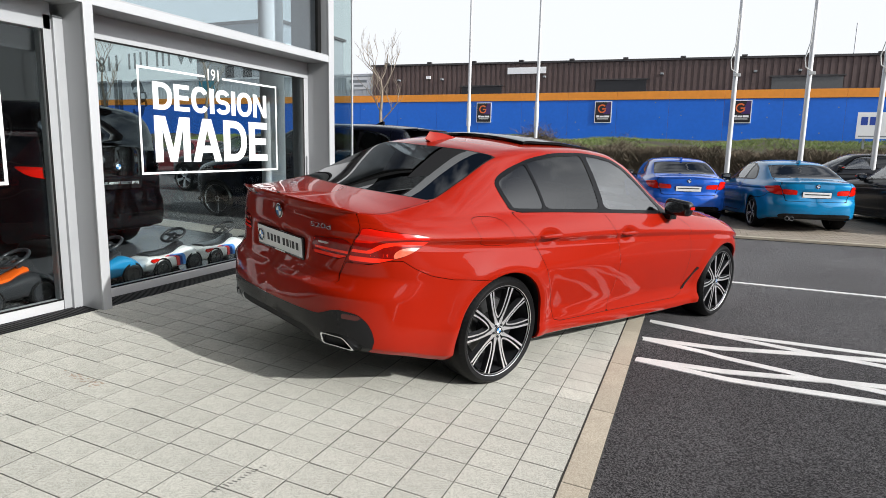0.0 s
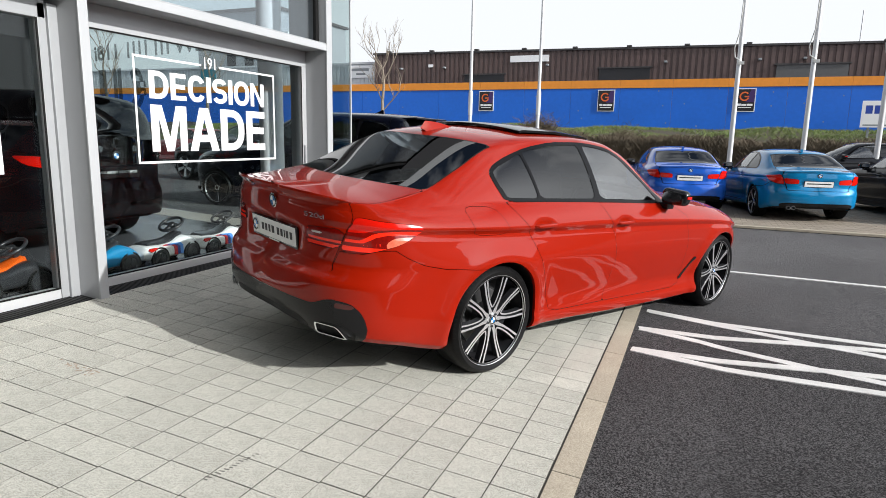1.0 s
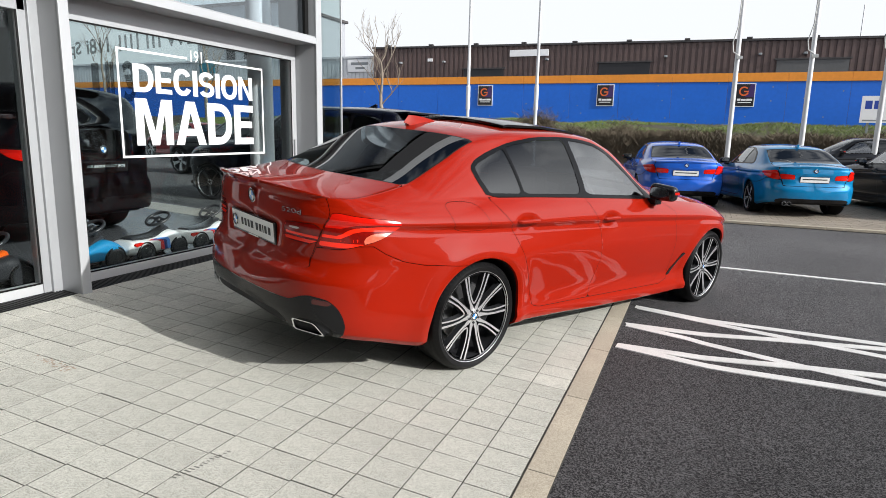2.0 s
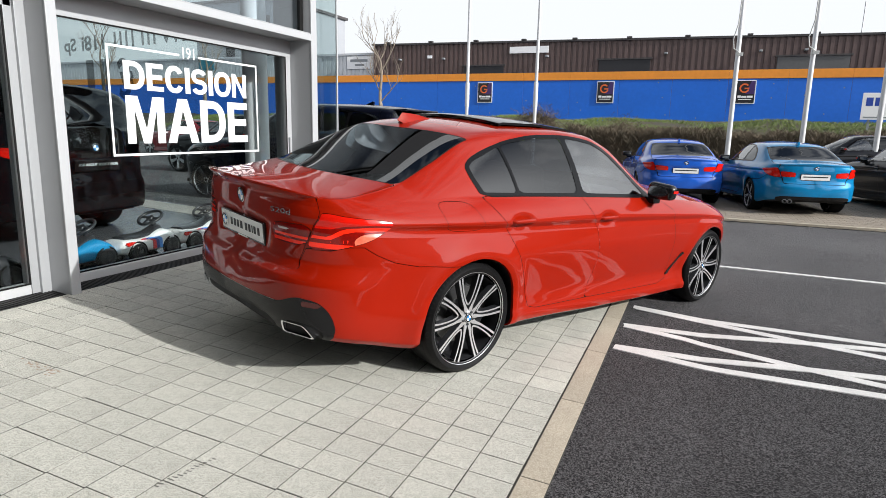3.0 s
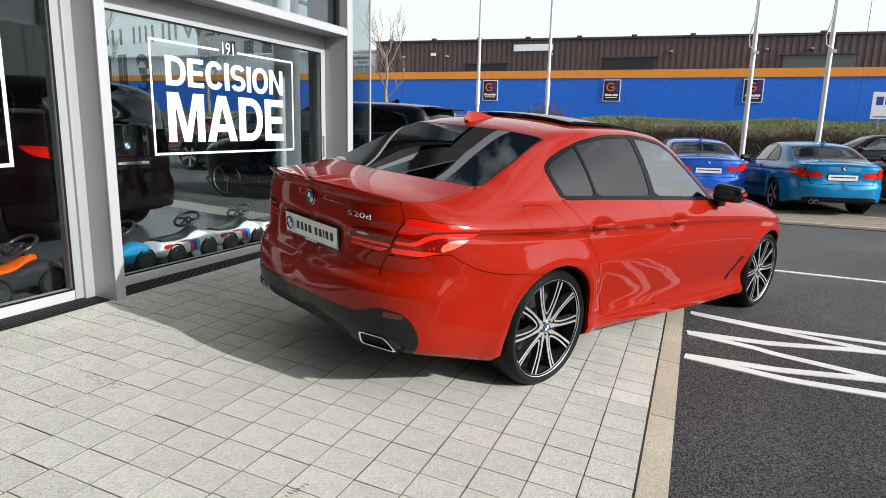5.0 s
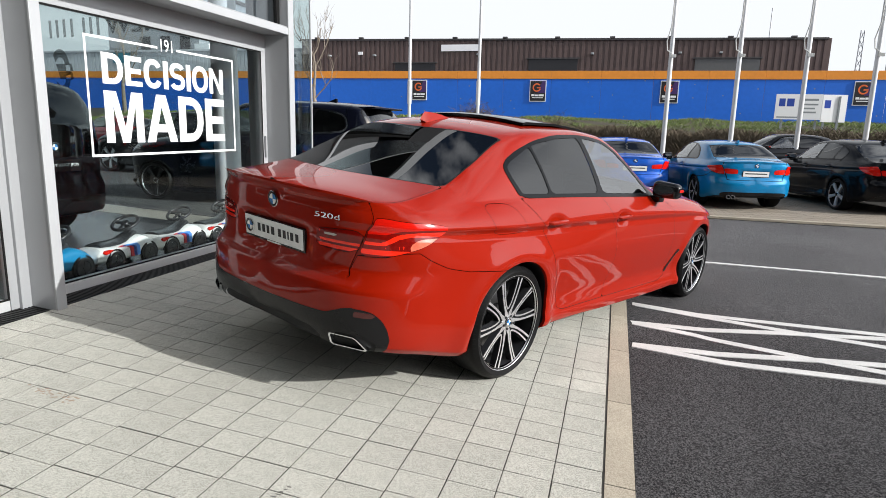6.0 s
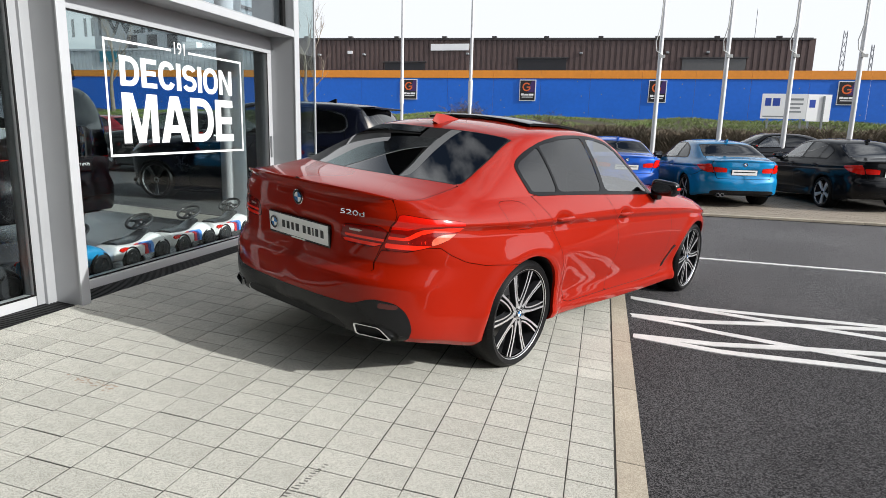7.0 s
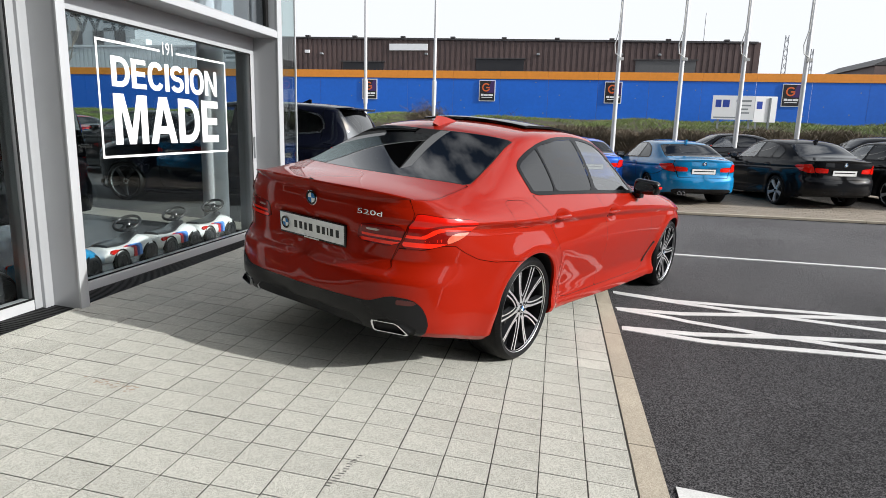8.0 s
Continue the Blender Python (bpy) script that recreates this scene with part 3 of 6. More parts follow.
        for f, lab in zip(self.F, self.L):
            if lab not in froms:
                F.append(f)
                L.append(lab)
                continue
            v = [val[i] for i in f]
            if max(v) <= 0:
                F.append(f)
                L.append(to)
            elif min(v) >= 0:
                F.append(f)
                L.append(lab)
            else:
                pin, pout = [], []
                for n, i in enumerate(f):
                    j = f[(n + 1) % len(f)]
                    if val[i] <= 0:
                        pin.append(i)
                    if val[i] >= 0:
                        pout.append(i)
                    if val[i] * val[j] < 0:
                        k = meet(i, j)
                        pin.append(k)
                        pout.append(k)
                if len(pin) > 2:
                    F.append(tuple(pin))
                    L.append(to)
                if len(pout) > 2:
                    F.append(tuple(pout))
                    L.append(lab)
        self.F, self.L = F, L
        self.P, self.N, self.S = np.array(P), np.array(N), np.array(S)

    def side(self, poly, to, froms, gap=0.0):
        self._panel(lambda: np.where(self.P[:, 0] > 0.42, inside(poly, self.P[:, 1], self.P[:, 2]), 1.0), to, froms, gap)

    def round_tail(self, poly, to, froms, gap=0.0):
        self._panel(lambda: np.where(self.P[:, 1] < 0.3, inside(poly, self.S[:, 0], self.S[:, 1]), 1.0), to, froms, gap)

    def _panel(self, fn, to, froms, gap):
        if gap:
            self.cut(fn() - gap, "gap", froms)
            self.cut(fn() + gap, to, {"gap"})
        else:
            self.cut(fn(), to, froms)

    def emit(self, labels, name, mat, parent, label="", sides="both", lift=0.0, even=False):
        """Mesh objects of the faces so named: one for both halves, or one a side."""
        idx = [n for n, l in enumerate(self.L) if l in labels]
        if not idx:
            return []
        use = sorted({i for n in idx for i in self.F[n]})
        remap = {i: k for k, i in enumerate(use)}
        P, N = self.P[use] + lift * self.N[use], self.N[use]
        faces = [tuple(remap[i] for i in self.F[n]) for n in idx]
        if even:
            # a pane bent in one sweep
            x, y = P[:, 0], P[:, 1]
            nx, ny = 0.40 * x, -0.44 - 0.60 * (y + 0.3)
            N = np.stack([nx, ny, np.sqrt(np.maximum(1 - nx * nx - ny * ny, 0.01))], -1)
        made = []
        for group in ([(1, -1)] if sides == "both" else [(1,), (-1,)]):
            v, nn, f = [], [], []
            for sgn in group:
                k = len(v)
                v += (P * (sgn, 1, 1)).tolist()
                nn += (N * (sgn, 1, 1)).tolist()
                f += [tuple(i + k for i in (q[::-1] if sgn > 0 else q)) for q in faces]
            me = bpy.data.meshes.new(name)
            me.from_pydata(v, [], f)
            me.materials.append(mat)
            me.shade_smooth()
            me.normals_split_custom_set_from_vertices(nn)
            ob = new(name, me)
            ob.parent = parent
            tagged(ob, label)
            made.append(ob)
        return made


def spoke_wheel(parent, at, sgn, rim_r, tyre_r, width, fine, pairs=10, side_mat=RIMDARK, face_mat=RIMPALE):
    """A wheel whose face looks to sgn * x: tyre, rim, spokes, hub cap, disc, caliper."""
    m = pose(*at, 0, 90 * sgn, 0)           # z of the lathe to the outside
    tyre = Soup().lathe([(rim_r - 0.012, -width / 2 + 0.012), (rim_r + 0.02, -width / 2 - 0.003), (tyre_r - 0.03, -width / 2 - 0.004), (tyre_r - 0.008, -width / 2 + 0.018), (tyre_r, -width / 2 + 0.05),
                         (tyre_r, width / 2 - 0.05), (tyre_r - 0.008, width / 2 - 0.018), (tyre_r - 0.03, width / 2 + 0.004), (rim_r + 0.02, width / 2 + 0.003), (rim_r - 0.012, width / 2 - 0.012)], 64 if fine else 32)
    wheel = part("wheel", tyre, RUBBER, parent, "low-profile black tyre on a spoked alloy wheel", True, m)
    if fine:
        groove = Soup()
        for z in (-0.07, -0.025, 0.025, 0.07):
            groove.lathe([(tyre_r + 0.0008, z - 0.005), (tyre_r + 0.0008, z + 0.005)], 64)
        for i in range(72):
            an = 2 * math.pi * i / 72
            turn = pose(0, 0, 0, 0, 0, math.degrees(an))
            groove.add([(r, o, z) for r, z in ((tyre_r + 0.0006, 0.074), (tyre_r - 0.0070, 0.1095), (tyre_r - 0.020, 0.1215)) for o in (-0.0024, 0.0024)], [(0, 1, 3, 2), (2, 3, 5, 4)], turn)
        part("tread_groove", groove, GASKET, wheel)
    barrel = Soup().lathe([(rim_r - 0.014, -width / 2 + 0.02), (rim_r - 0.03, -0.02), (rim_r - 0.022, width / 2 - 0.02)], 48)
    barrel.lathe([(rim_r - 0.03, -0.03), (0.0, -0.03)], 24)
    part("rim_barrel", barrel, RIMDARK, wheel, "", True)
    face = width / 2 - 0.022
    lip = Soup().lathe([(rim_r - 0.011, face + 0.002), (rim_r - 0.008, face + 0.010), (rim_r - 0.002, face + 0.016), (rim_r + 0.001, face + 0.008)], 64 if fine else 32)
    part("rim", lip, RIM, wheel, "bright machined rim edge", True)
    if fine:
        part("brake_disc", Soup().lathe([(0.175, -0.02), (0.175, 0.006), (0.09, 0.006), (0.09, -0.02)], 40), DISC, wheel, "", True)
        part("brake_caliper", Soup().box((0.10, -0.10, -0.02), (0.205, 0.10, 0.03), pose(0, 0, 0, 0, 0, 60), ch=0.012), RIMDARK, wheel)
    for i in range(0 if fine else pairs):
        for e in (-1, 1):
            base = 2 * math.pi * (i + 0.5) / pairs
            a0, a1 = base + e * 0.13, base + e * 0.085
            rings = []
            for t, (wd, zz) in zip((0, 0.3, 0.65, 1.0), ((0.016, -0.012), (0.015, -0.004), (0.016, 0.002), (0.022, 0.004))):
                r = 0.05 + t * (rim_r - 0.068)
                an = a0 + (a1 - a0) * t ** 0.8
                c, s = math.cos(an), math.sin(an)
                rings.append([(r * c - o * s, r * s + o * c, face + zz + h) for o, h in ((-wd * 0.72, 0.004), (wd * 0.72, 0.004), (wd, -0.006), (wd * 0.8, -0.035), (-wd * 0.8, -0.035), (-wd, -0.006))])
            sp = Soup()
            v = [p for ring in rings for p in ring]
            sp.add(v, [(j * 6, (j + 1) * 6, (j + 1) * 6 + 1, j * 6 + 1) for j in range(3)], None, 0)
            dark = Soup().add(v, [(j * 6 + k, (j + 1) * 6 + k, (j + 1) * 6 + (k + 1) % 6, j * 6 + (k + 1) % 6) for j in range(3) for k in range(1, 6)])
            sp.add(dark.v, dark.f, None, 1)
            part("spoke", sp, [face_mat, side_mat], wheel)
    for i in range(5 if fine else 0):
        arm = 75 + 72 * i
        for e in (-1, 1):
            # each arm leaves the hub broad and parts into two bars; a thin ledge beside each bar meets the next arm's in a U
            for kind, path in (("spoke", ((0.030, 14, 0.020), (0.055, 17, 0.027), (0.080, 15.2, 0.018), (0.12, 12.8, 0.0135), (0.18, 13.4, 0.0118), (rim_r - 0.014, 15.2, 0.0135))),
                               ("spoke_ledge", ((0.080, 36.2, 0.010), (0.085, 31.5, 0.010), (0.098, 26.8, 0.010), (0.124, 22.8, 0.0098), (0.165, 20.9, 0.0095), (0.215, 20.7, 0.0095), (rim_r - 0.014, 21.4, 0.011)))):
                pts = [(r * math.cos(radians(arm + e * a)), r * math.sin(radians(arm + e * a)), w) for r, a, w in path]
                rings = []
                for j, (px, py_, w) in enumerate(pts):
                    qx, qy = pts[min(j + 1, len(pts) - 1)][0] - pts[max(j - 1, 0)][0], pts[min(j + 1, len(pts) - 1)][1] - pts[max(j - 1, 0)][1]
                    ln = math.hypot(qx, qy)
                    nx, ny = -qy / ln, qx / ln
                    lift = face - (0.012 if kind == "spoke" else 0.017) + 0.016 * math.hypot(px, py_) / rim_r
                    rings.append([(px + nx * o, py_ + ny * o, lift + h) for o, h in ((-w * 0.5, 0.004), (w * 0.5, 0.004), (w * 0.62, -0.002), (w * 0.75, -0.034), (-w * 0.75, -0.034), (-w * 0.62, -0.002))])
                k = len(rings)
                v = [p for ring in rings for p in ring]
                sp = Soup().add(v, [(j * 6, (j + 1) * 6, (j + 1) * 6 + 1, j * 6 + 1) for j in range(k - 1)], None, 0)
                dark = Soup().add(v, [(j * 6 + q, (j + 1) * 6 + q, (j + 1) * 6 + (q + 1) % 6, j * 6 + (q + 1) % 6) for j in range(k - 1) for q in range(1, 6)])
                sp.add(dark.v, dark.f, None, 1)
                part(kind, sp, [RIM, side_mat], wheel)
    hub = Soup().lathe([(0.052, face - 0.03), (0.052, face - 0.012), (0.044, face - 0.006), (0.028, face - 0.004)], 28)
    for i in range(5):
        an = 2 * math.pi * i / 5
        hub.lathe([(0.008, face - 0.01), (0.008, face + 0.002), (0, face + 0.002)], 6, pose(0.039 * math.cos(an), 0.039 * math.sin(an), 0), 1)
    part("hub", hub, [RIM, RIMDARK], wheel, "", True)
    part("hub_cap", Soup().lathe([(0.027, face - 0.008), (0.025, face + 0.002), (0.0, face + 0.003)], 28), GLOSSBLACK, wheel, "round badge cap", True)
    if fine:
        part("cap_ring", Soup().lathe([(0.0265, face), (0.0265, face + 0.0035), (0.0235, face + 0.004)], 28), CHROME, wheel, "", True)
        for k in range(4):
            q = Soup().prism([(0, 0)] + [(0.0175 * math.cos(math.pi / 2 * (k + t / 5)), 0.0175 * math.sin(math.pi / 2 * (k + t / 5))) for t in range(6)], face + 0.002, face + 0.0045)
            part("cap_badge", q, BADGEBLUE if k % 2 == 0 else PLATE, wheel)
    return wheel


def round_badge(parent, m, r):
    """A ring badge with two white and two blue quarters."""
    ring = part("badge", Soup().lathe([(r, 0), (r, 0.005), (r * 0.92, 0.007), (r * 0.68, 0.006)], 36), GLOSSBLACK, parent, "round black, blue and white badge", True, m)
    part("badge_ring", Soup().lathe([(r * 1.04, 0), (r * 1.04, 0.006), (r * 0.98, 0.007)], 36), CHROME, ring, "", True)
    for k in range(4):
        q = Soup().prism([(0, 0)] + [(0.68 * r * math.cos(math.pi / 2 * (k + t / 7)), 0.68 * r * math.sin(math.pi / 2 * (k + t / 7))) for t in range(8)], 0, 0.0065)
        part("badge_quarter", q, BADGEBLUE if k % 2 == 0 else PLATE, ring)


def make_car(name, label, m, paint, spec=SEDAN, fine=False, group="", bold_plate=False, coupe=False, tall=False):
    car = root(name, label, "car", group, m)
    sh = Shell(spec, fine)
    hubs = (0.0, spec["axle"])
    gap = 0.0017 if fine else 0.006
    for hub in hubs:
        sh.cut(np.where(sh.P[:, 0] > 0.5, np.hypot(sh.P[:, 1] - hub, (sh.P[:, 2] - 0.337)) - 0.368, 1), "void", {"body"})
    sh.side(rounded(spec["dlo"], 1), "trim", {"body"})
    if tall:
        ring_of = rounded(spec["dlo"], 1)
        sh.cut(np.where(sh.P[:, 0] > 0.42, -inside(ring_of, sh.P[:, 1], sh.P[:, 2]) - 0.028, 1.0), "ring", {"trim"})
    for n, (kind, poly) in enumerate(spec["glasses"]):
        sh.side(rounded(poly, 2, 0.06), "%s_glass" % kind + str(n), {"trim"})
    # back and wind screens
    b0, b1, b2, b3 = spec["back_glass"]
    edge = np.array([[y, float(pchip(spec["rail_x"], y))] for y in np.linspace(-1.1, 3.8, 80)])

    def screen(rim):
        x, y, z = sh.P.T
        side_d = x - np.interp(y, edge[:, 0], edge[:, 1]) + rim
        return np.where(z > 0.9, np.maximum.reduce([side_d, y - (b2 + b3 * x * x) + rim, (b0 + b1 * x * x) - y + rim]), 1)

    def wind(rim):
        x, y, z = sh.P.T
        c0, c1, c2, c3 = spec["wind_glass"]
        side_d = x - np.interp(y, edge[:, 0], edge[:, 1]) + rim
        return np.where(z > 0.9, np.maximum.reduce([side_d, y - (c0 + c1 * x * x) + rim, (c2 + c3 * x * x) - y + rim]), 1)

    sh.cut(screen(0.004), "seal", {"body"})
    sh.cut(screen(0.012), "back_glass", {"seal"})
    sh.cut(wind(0.02), "front_seal", {"body"})
    sh.cut(wind(0.035), "wind_glass", {"front_seal"})
    # the tail
    T = sh.tail
    lid = [(-1, 0.648), (sh.at_x(0.50), 0.648), (sh.at_x(0.545), 0.668)] + T([("x", 0.585, 0.789), ("x", 0.635, 0.90), ("x", 0.656, 0.964), ("x", 0.652, 1.031), ("y", -0.70, 1.053), ("y", -0.45, 1.094)])
    lid += [(sh.at_y(-0.45), 2.0), (-1, 2.0)]
    sh.round_tail(lid, "lid", {"body"}, gap)
    if not tall:
        sh.round_tail(rounded(T([("x", 0.345, 0.785), ("x", 0.585, 0.780), ("x", 0.625, 0.893), ("x", 0.39, 0.880), ("x", 0.365, 0.868)]), 1, 0.2 if fine else 0.08), "lamp_in", {"lid"}, gap * 0.8 if fine else 0.002)
        sh.round_tail(rounded(T([("x", 0.592, 0.772), ("x", 0.70, 0.778), ("y", -0.80, 0.80), ("y", -0.70, 0.835), ("y", -0.60, 0.885), ("y", -0.575, 0.925), ("y", -0.62, 0.94), ("y", -0.80, 0.952), ("x", 0.70, 0.962), ("x", 0.664, 0.962), ("x", 0.64, 0.90)]), 1, 0.2 if fine else 0.08), "lamp_out", {"body"}, gap * 0.8 if fine else 0.002)
        if fine:
            a0, a1, b0_, b1_ = sh.at_x(0.60), sh.at_y(-0.575), sh.at_x(0.345), sh.at_x(0.59)
            outer = lambda q: [(a0 + u * (a1 - a0), z) for u, z in q]
            inner = lambda q: [(b0_ + u * (b1_ - b0_), z) for u, z in q]
            sh.round_tail(outer([(-0.2, 0.880), (0.30, 0.886), (0.45, 0.908), (0.72, 0.918), (1.2, 0.912), (1.2, 1.0), (-0.2, 1.0)]), "lamp_top", {"lamp_out"})
            sh.round_tail(outer([(-0.2, 0.833), (0.27, 0.833), (0.42, 0.866), (0.55, 0.880), (1.2, 0.884), (1.2, 0.906), (0.72, 0.908), (0.50, 0.897), (0.38, 0.880), (0.25, 0.850), (-0.2, 0.850)]), "lamp_guide", {"lamp_out"})
            sh.round_tail(outer([(-0.2, 0.788), (0.30, 0.788), (0.50, 0.794), (0.62, 0.812), (0.52, 0.814), (-0.2, 0.812)]), "lamp_guide", {"lamp_out"})
            for n in range(9):
                u = 0.20 + 0.036 * n
                sh.round_tail(outer([(u, 0.820), (u + 0.020, 0.820), (u + 0.030, 0.828 + 0.002 * n), (u + 0.006, 0.828 + 0.002 * n)]), "lamp_guide", {"lamp_out"})
            sh.round_tail(rounded(outer([(0.56, 0.80), (0.72, 0.79), (0.95, 0.85), (0.97, 0.874), (0.64, 0.870), (0.54, 0.840)]), 1), "lamp_pale", {"lamp_out"})
            sh.round_tail(inner([(0.12, 0.817), (1.1, 0.815), (1.1, 0.831), (0.12, 0.833)]), "in_guide", {"lamp_in"})
            sh.round_tail(inner([(0.06, 0.790), (1.1, 0.787), (1.1, 0.806), (0.06, 0.808)]), "in_guide", {"lamp_in"})
            sh.round_tail(inner([(0.035, 0.80), (0.11, 0.80), (0.16, 0.872), (0.09, 0.865)]), "in_guide", {"lamp_in"})
            sh.round_tail(inner([(0.20, 0.846), (0.58, 0.848), (0.60, 0.862), (0.22, 0.860)]), "in_clear", {"lamp_in"})
    else:
        sh.round_tail(rounded(T([("x", 0.50, 0.90), ("x", 0.70, 0.90), ("y", -0.75, 0.93), ("y", -0.62, 1.0), ("y", -0.62, 1.04), ("x", 0.70, 1.03), ("x", 0.50, 1.0)]), 1), "lamp_out", {"body", "lid"}, gap)
    bump = [(-1, 0.652), (sh.at_x(0.50), 0.652), (sh.at_x(0.548), 0.672)] + T([("x", 0.59, 0.776), ("x", 0.70, 0.776), ("y", -0.80, 0.80), ("y", -0.725, 0.805), ("y", -0.66, 0.765), ("y", -0.56, 0.722), ("y", -0.42, 0.694), ("y", -0.1, 0.672), ("y", -0.1, 0.0)]) + [(-1, 0.0)]
    sh.round_tail(bump, "bumper", {"body"}, gap)
    if not tall:
        sh.round_tail(T([("x", 0.395, 0.484), ("x", 0.42, 0.488), ("x", 0.50, 0.520), ("x", 0.52, 0.5235), ("y", -0.97, 0.529), ("y", -0.925, 0.522), ("y", -0.90, 0.510), ("y", -0.87, 0.475), ("y", -0.85, 0.43), ("y", -0.838, 0.38), ("y", -0.842, 0.33), ("y", -0.86, 0.25), ("y", -0.9, 0.1)]) + [(-1, 0.1), (-1, 0.487)] if fine else [(-1, 0.1), (-1, 0.40), (sh.at_x(0.5), 0.40), (sh.at_x(0.62), 0.37), (sh.at_x(0.66), 0.1)], "diffuser", {"bumper"})
        sh.round_tail(T([("x", 0.555, 0.486), ("x", 0.66, 0.484), ("y", -0.905, 0.472), ("y", -0.912, 0.486), ("x", 0.68, 0.508), ("x", 0.565, 0.514)]), "reflector", {"diffuser"})
        if fine:
            sh.round_tail([(-1, 0.1), (sh.at_x(0.38), 0.1), (sh.at_x(0.38), 0.345), (sh.at_x(0.30), 0.392), (-1, 0.40)], "diffuser_low", {"diffuser"})
            sh.round_tail(rounded(T([("x", 0.465, 0.30), ("x", 0.455, 0.375), ("x", 0.475, 0.398), ("x", 0.60, 0.396), ("y", -0.885, 0.355), ("y", -0.875, 0.30)]), 1), "recess", {"diffuser"})
            for x0, x1 in ((0.505, 0.508), (0.535, 0.538)):
                sh.round_tail(T([("x", x0 - 0.012, 0.487), ("x", x1 - 0.012, 0.487), ("x", x1, 0.521), ("x", x0, 0.521)]), "recess", {"diffuser"})
            sh.round_tail(T([("x", 0.47, 0.4835), ("x", 0.54, 0.4835), ("x", 0.54, 0.4865), ("x", 0.47, 0.4865)]), "recess", {"diffuser"})
    else:
        sh.round_tail(T([("x", 0.001, 0.50), ("x", 0.6, 0.50), ("y", -0.7, 0.46), ("y", -0.3, 0.44), ("y", -0.3, 0.1)])[1:] + [(-1, 0.1), (-1, 0.50)], "diffuser", {"bumper"})
    sh.side([(3.35, 0.0), (3.35, 0.62), (3.9, 0.7), (4.2, 0.7), (4.2, 0.0)], "front_bumper", {"body"}, gap)
    for n, poly in enumerate(spec["doors"]):
        sh.side(poly, "door%d" % n, {"body"}, gap)
    if fine:
        sh.side(rounded([(-0.275, 1.022), (-0.035, 1.018), (0.045, 0.90), (0.035, 0.858), (-0.215, 0.862), (-0.245, 0.93)], 2), "flap", {"body"}, gap * 0.7)
        sh.side([(2.315, 0.322), (2.372, 0.332), (2.465, 0.445), (2.555, 0.512), (2.50, 0.512)], "vent", {"body"})
        sh.side([(2.350, 0.345), (2.358, 0.345), (2.53, 0.503), (2.518, 0.503)], "vent_line", {"vent"})
    # the hood
    cowl = spec["wind_glass"][0]
    hood = np.where((sh.P[:, 1] > cowl - 0.45) & (sh.P[:, 2] > 0.6), np.maximum.reduce([sh.P[:, 0] - np.interp(sh.P[:, 1], edge[:, 0], edge[:, 1]), cowl - 0.28 * sh.P[:, 0] ** 2 - sh.P[:, 1], sh.P[:, 1] - 3.68]), 1)
    sh.cut(hood, "hood", {"body"})

    painted = {"body", "lid", "bumper", "front_bumper", "hood", "flap"} | {"door%d" % n for n in range(len(spec["doors"]))}
    sh.emit({"body"}, "body", paint, car)
    lids = sh.emit({"lid"}, "boot_lid", paint, car)
    bumpers = sh.emit({"bumper"}, "rear_bumper", paint, car)
    sh.emit({"front_bumper"}, "front_bumper", paint, car)
    sh.emit({"hood"}, "bonnet", paint, car)
    doors = [sh.emit({"door%d" % n}, "door", paint, car, "", "each") for n in range(len(spec["doors"]))]
    if fine:
        sh.emit({"flap"}, "fuel_flap", paint, car, "", "each")
        sh.emit({"vent"}, "side_vent", GLOSSBLACK, car, "black slanted side vent", "each", 0.004)
        sh.emit({"vent_line"}, "vent_trim", CHROME, car, "thin chrome strip in the side vent", "each", 0.006)
    sh.emit(painted | {"gap"}, "inner_shell", GASKET, car, "", "both", -0.014)
    trims = sh.emit({"trim"}, "window_frame", TRIMBLACK, car, "gloss black window surround", "each", 0.003)
    if tall:
        sh.emit({"ring"}, "window_trim", CHROME, car, "chrome ring round the side windows", "each", 0.004)
    sh.emit({"seal"}, "window_seal", GASKET, car, "", "both")
    sh.emit({"front_seal"}, "window_seal", GASKET, car, "", "both")
    for n, (kind, poly) in enumerate(spec["glasses"]):
        sh.emit({"%s_glass" % kind + str(n)}, "side_window", TINT if kind == "tint" else CLEARGLASS, car, "dark tinted side window" if kind == "tint" else "clear side window", "each")
    sh.emit({"back_glass"}, "rear_window", REARTINT, car, "dark tinted rear window", even=fine)
    sh.emit({"wind_glass"}, "windscreen", CLEARGLASS, car)
    sh.emit({"diffuser"}, "diffuser", DIFFUSER, car, "dark grey rear diffuser", "both", 0.002)
    if not tall:
        sh.emit({"reflector"}, "rear_reflector", REFLECTOR, car, "dark red reflector", "each", 0.003)
        if fine:
            sh.emit({"diffuser_low"}, "diffuser_blade", PLASTIC, car, "black lower blade of the diffuser", "both", -0.006)
            sh.emit({"recess"}, "exhaust_recess", GASKET, car, "", "each", -0.002)
            sh.emit({"lamp_top"}, "lamp_upper", LAMP, car, "bright red upper lens", "each", 0.003)
            sh.emit({"lamp_guide", "in_guide"}, "light_guide", LAMPBRIGHT, car, "bright red light guide", "each", 0.004)
            sh.emit({"lamp_pale"}, "lamp_corner", LAMPPALE, car, "pale red lamp corner", "each", 0.003)
            sh.emit({"in_clear"}, "reverse_lamp", LAMPCLEAR, car, "clear reversing lamp", "each", 0.003)
        sh.emit({"lamp_in"}, "boot_lamp", LAMPDEEP if fine else LAMP, car, "red inner tail lamp", "each", 0.002)
    lamps = sh.emit({"lamp_out"}, "tail_lamp", LAMPDEEP if fine else LAMP, car, "red tail lamp wrapping round the corner", "each", 0.003)
    # wheel arch lips and liners
    edges = {}
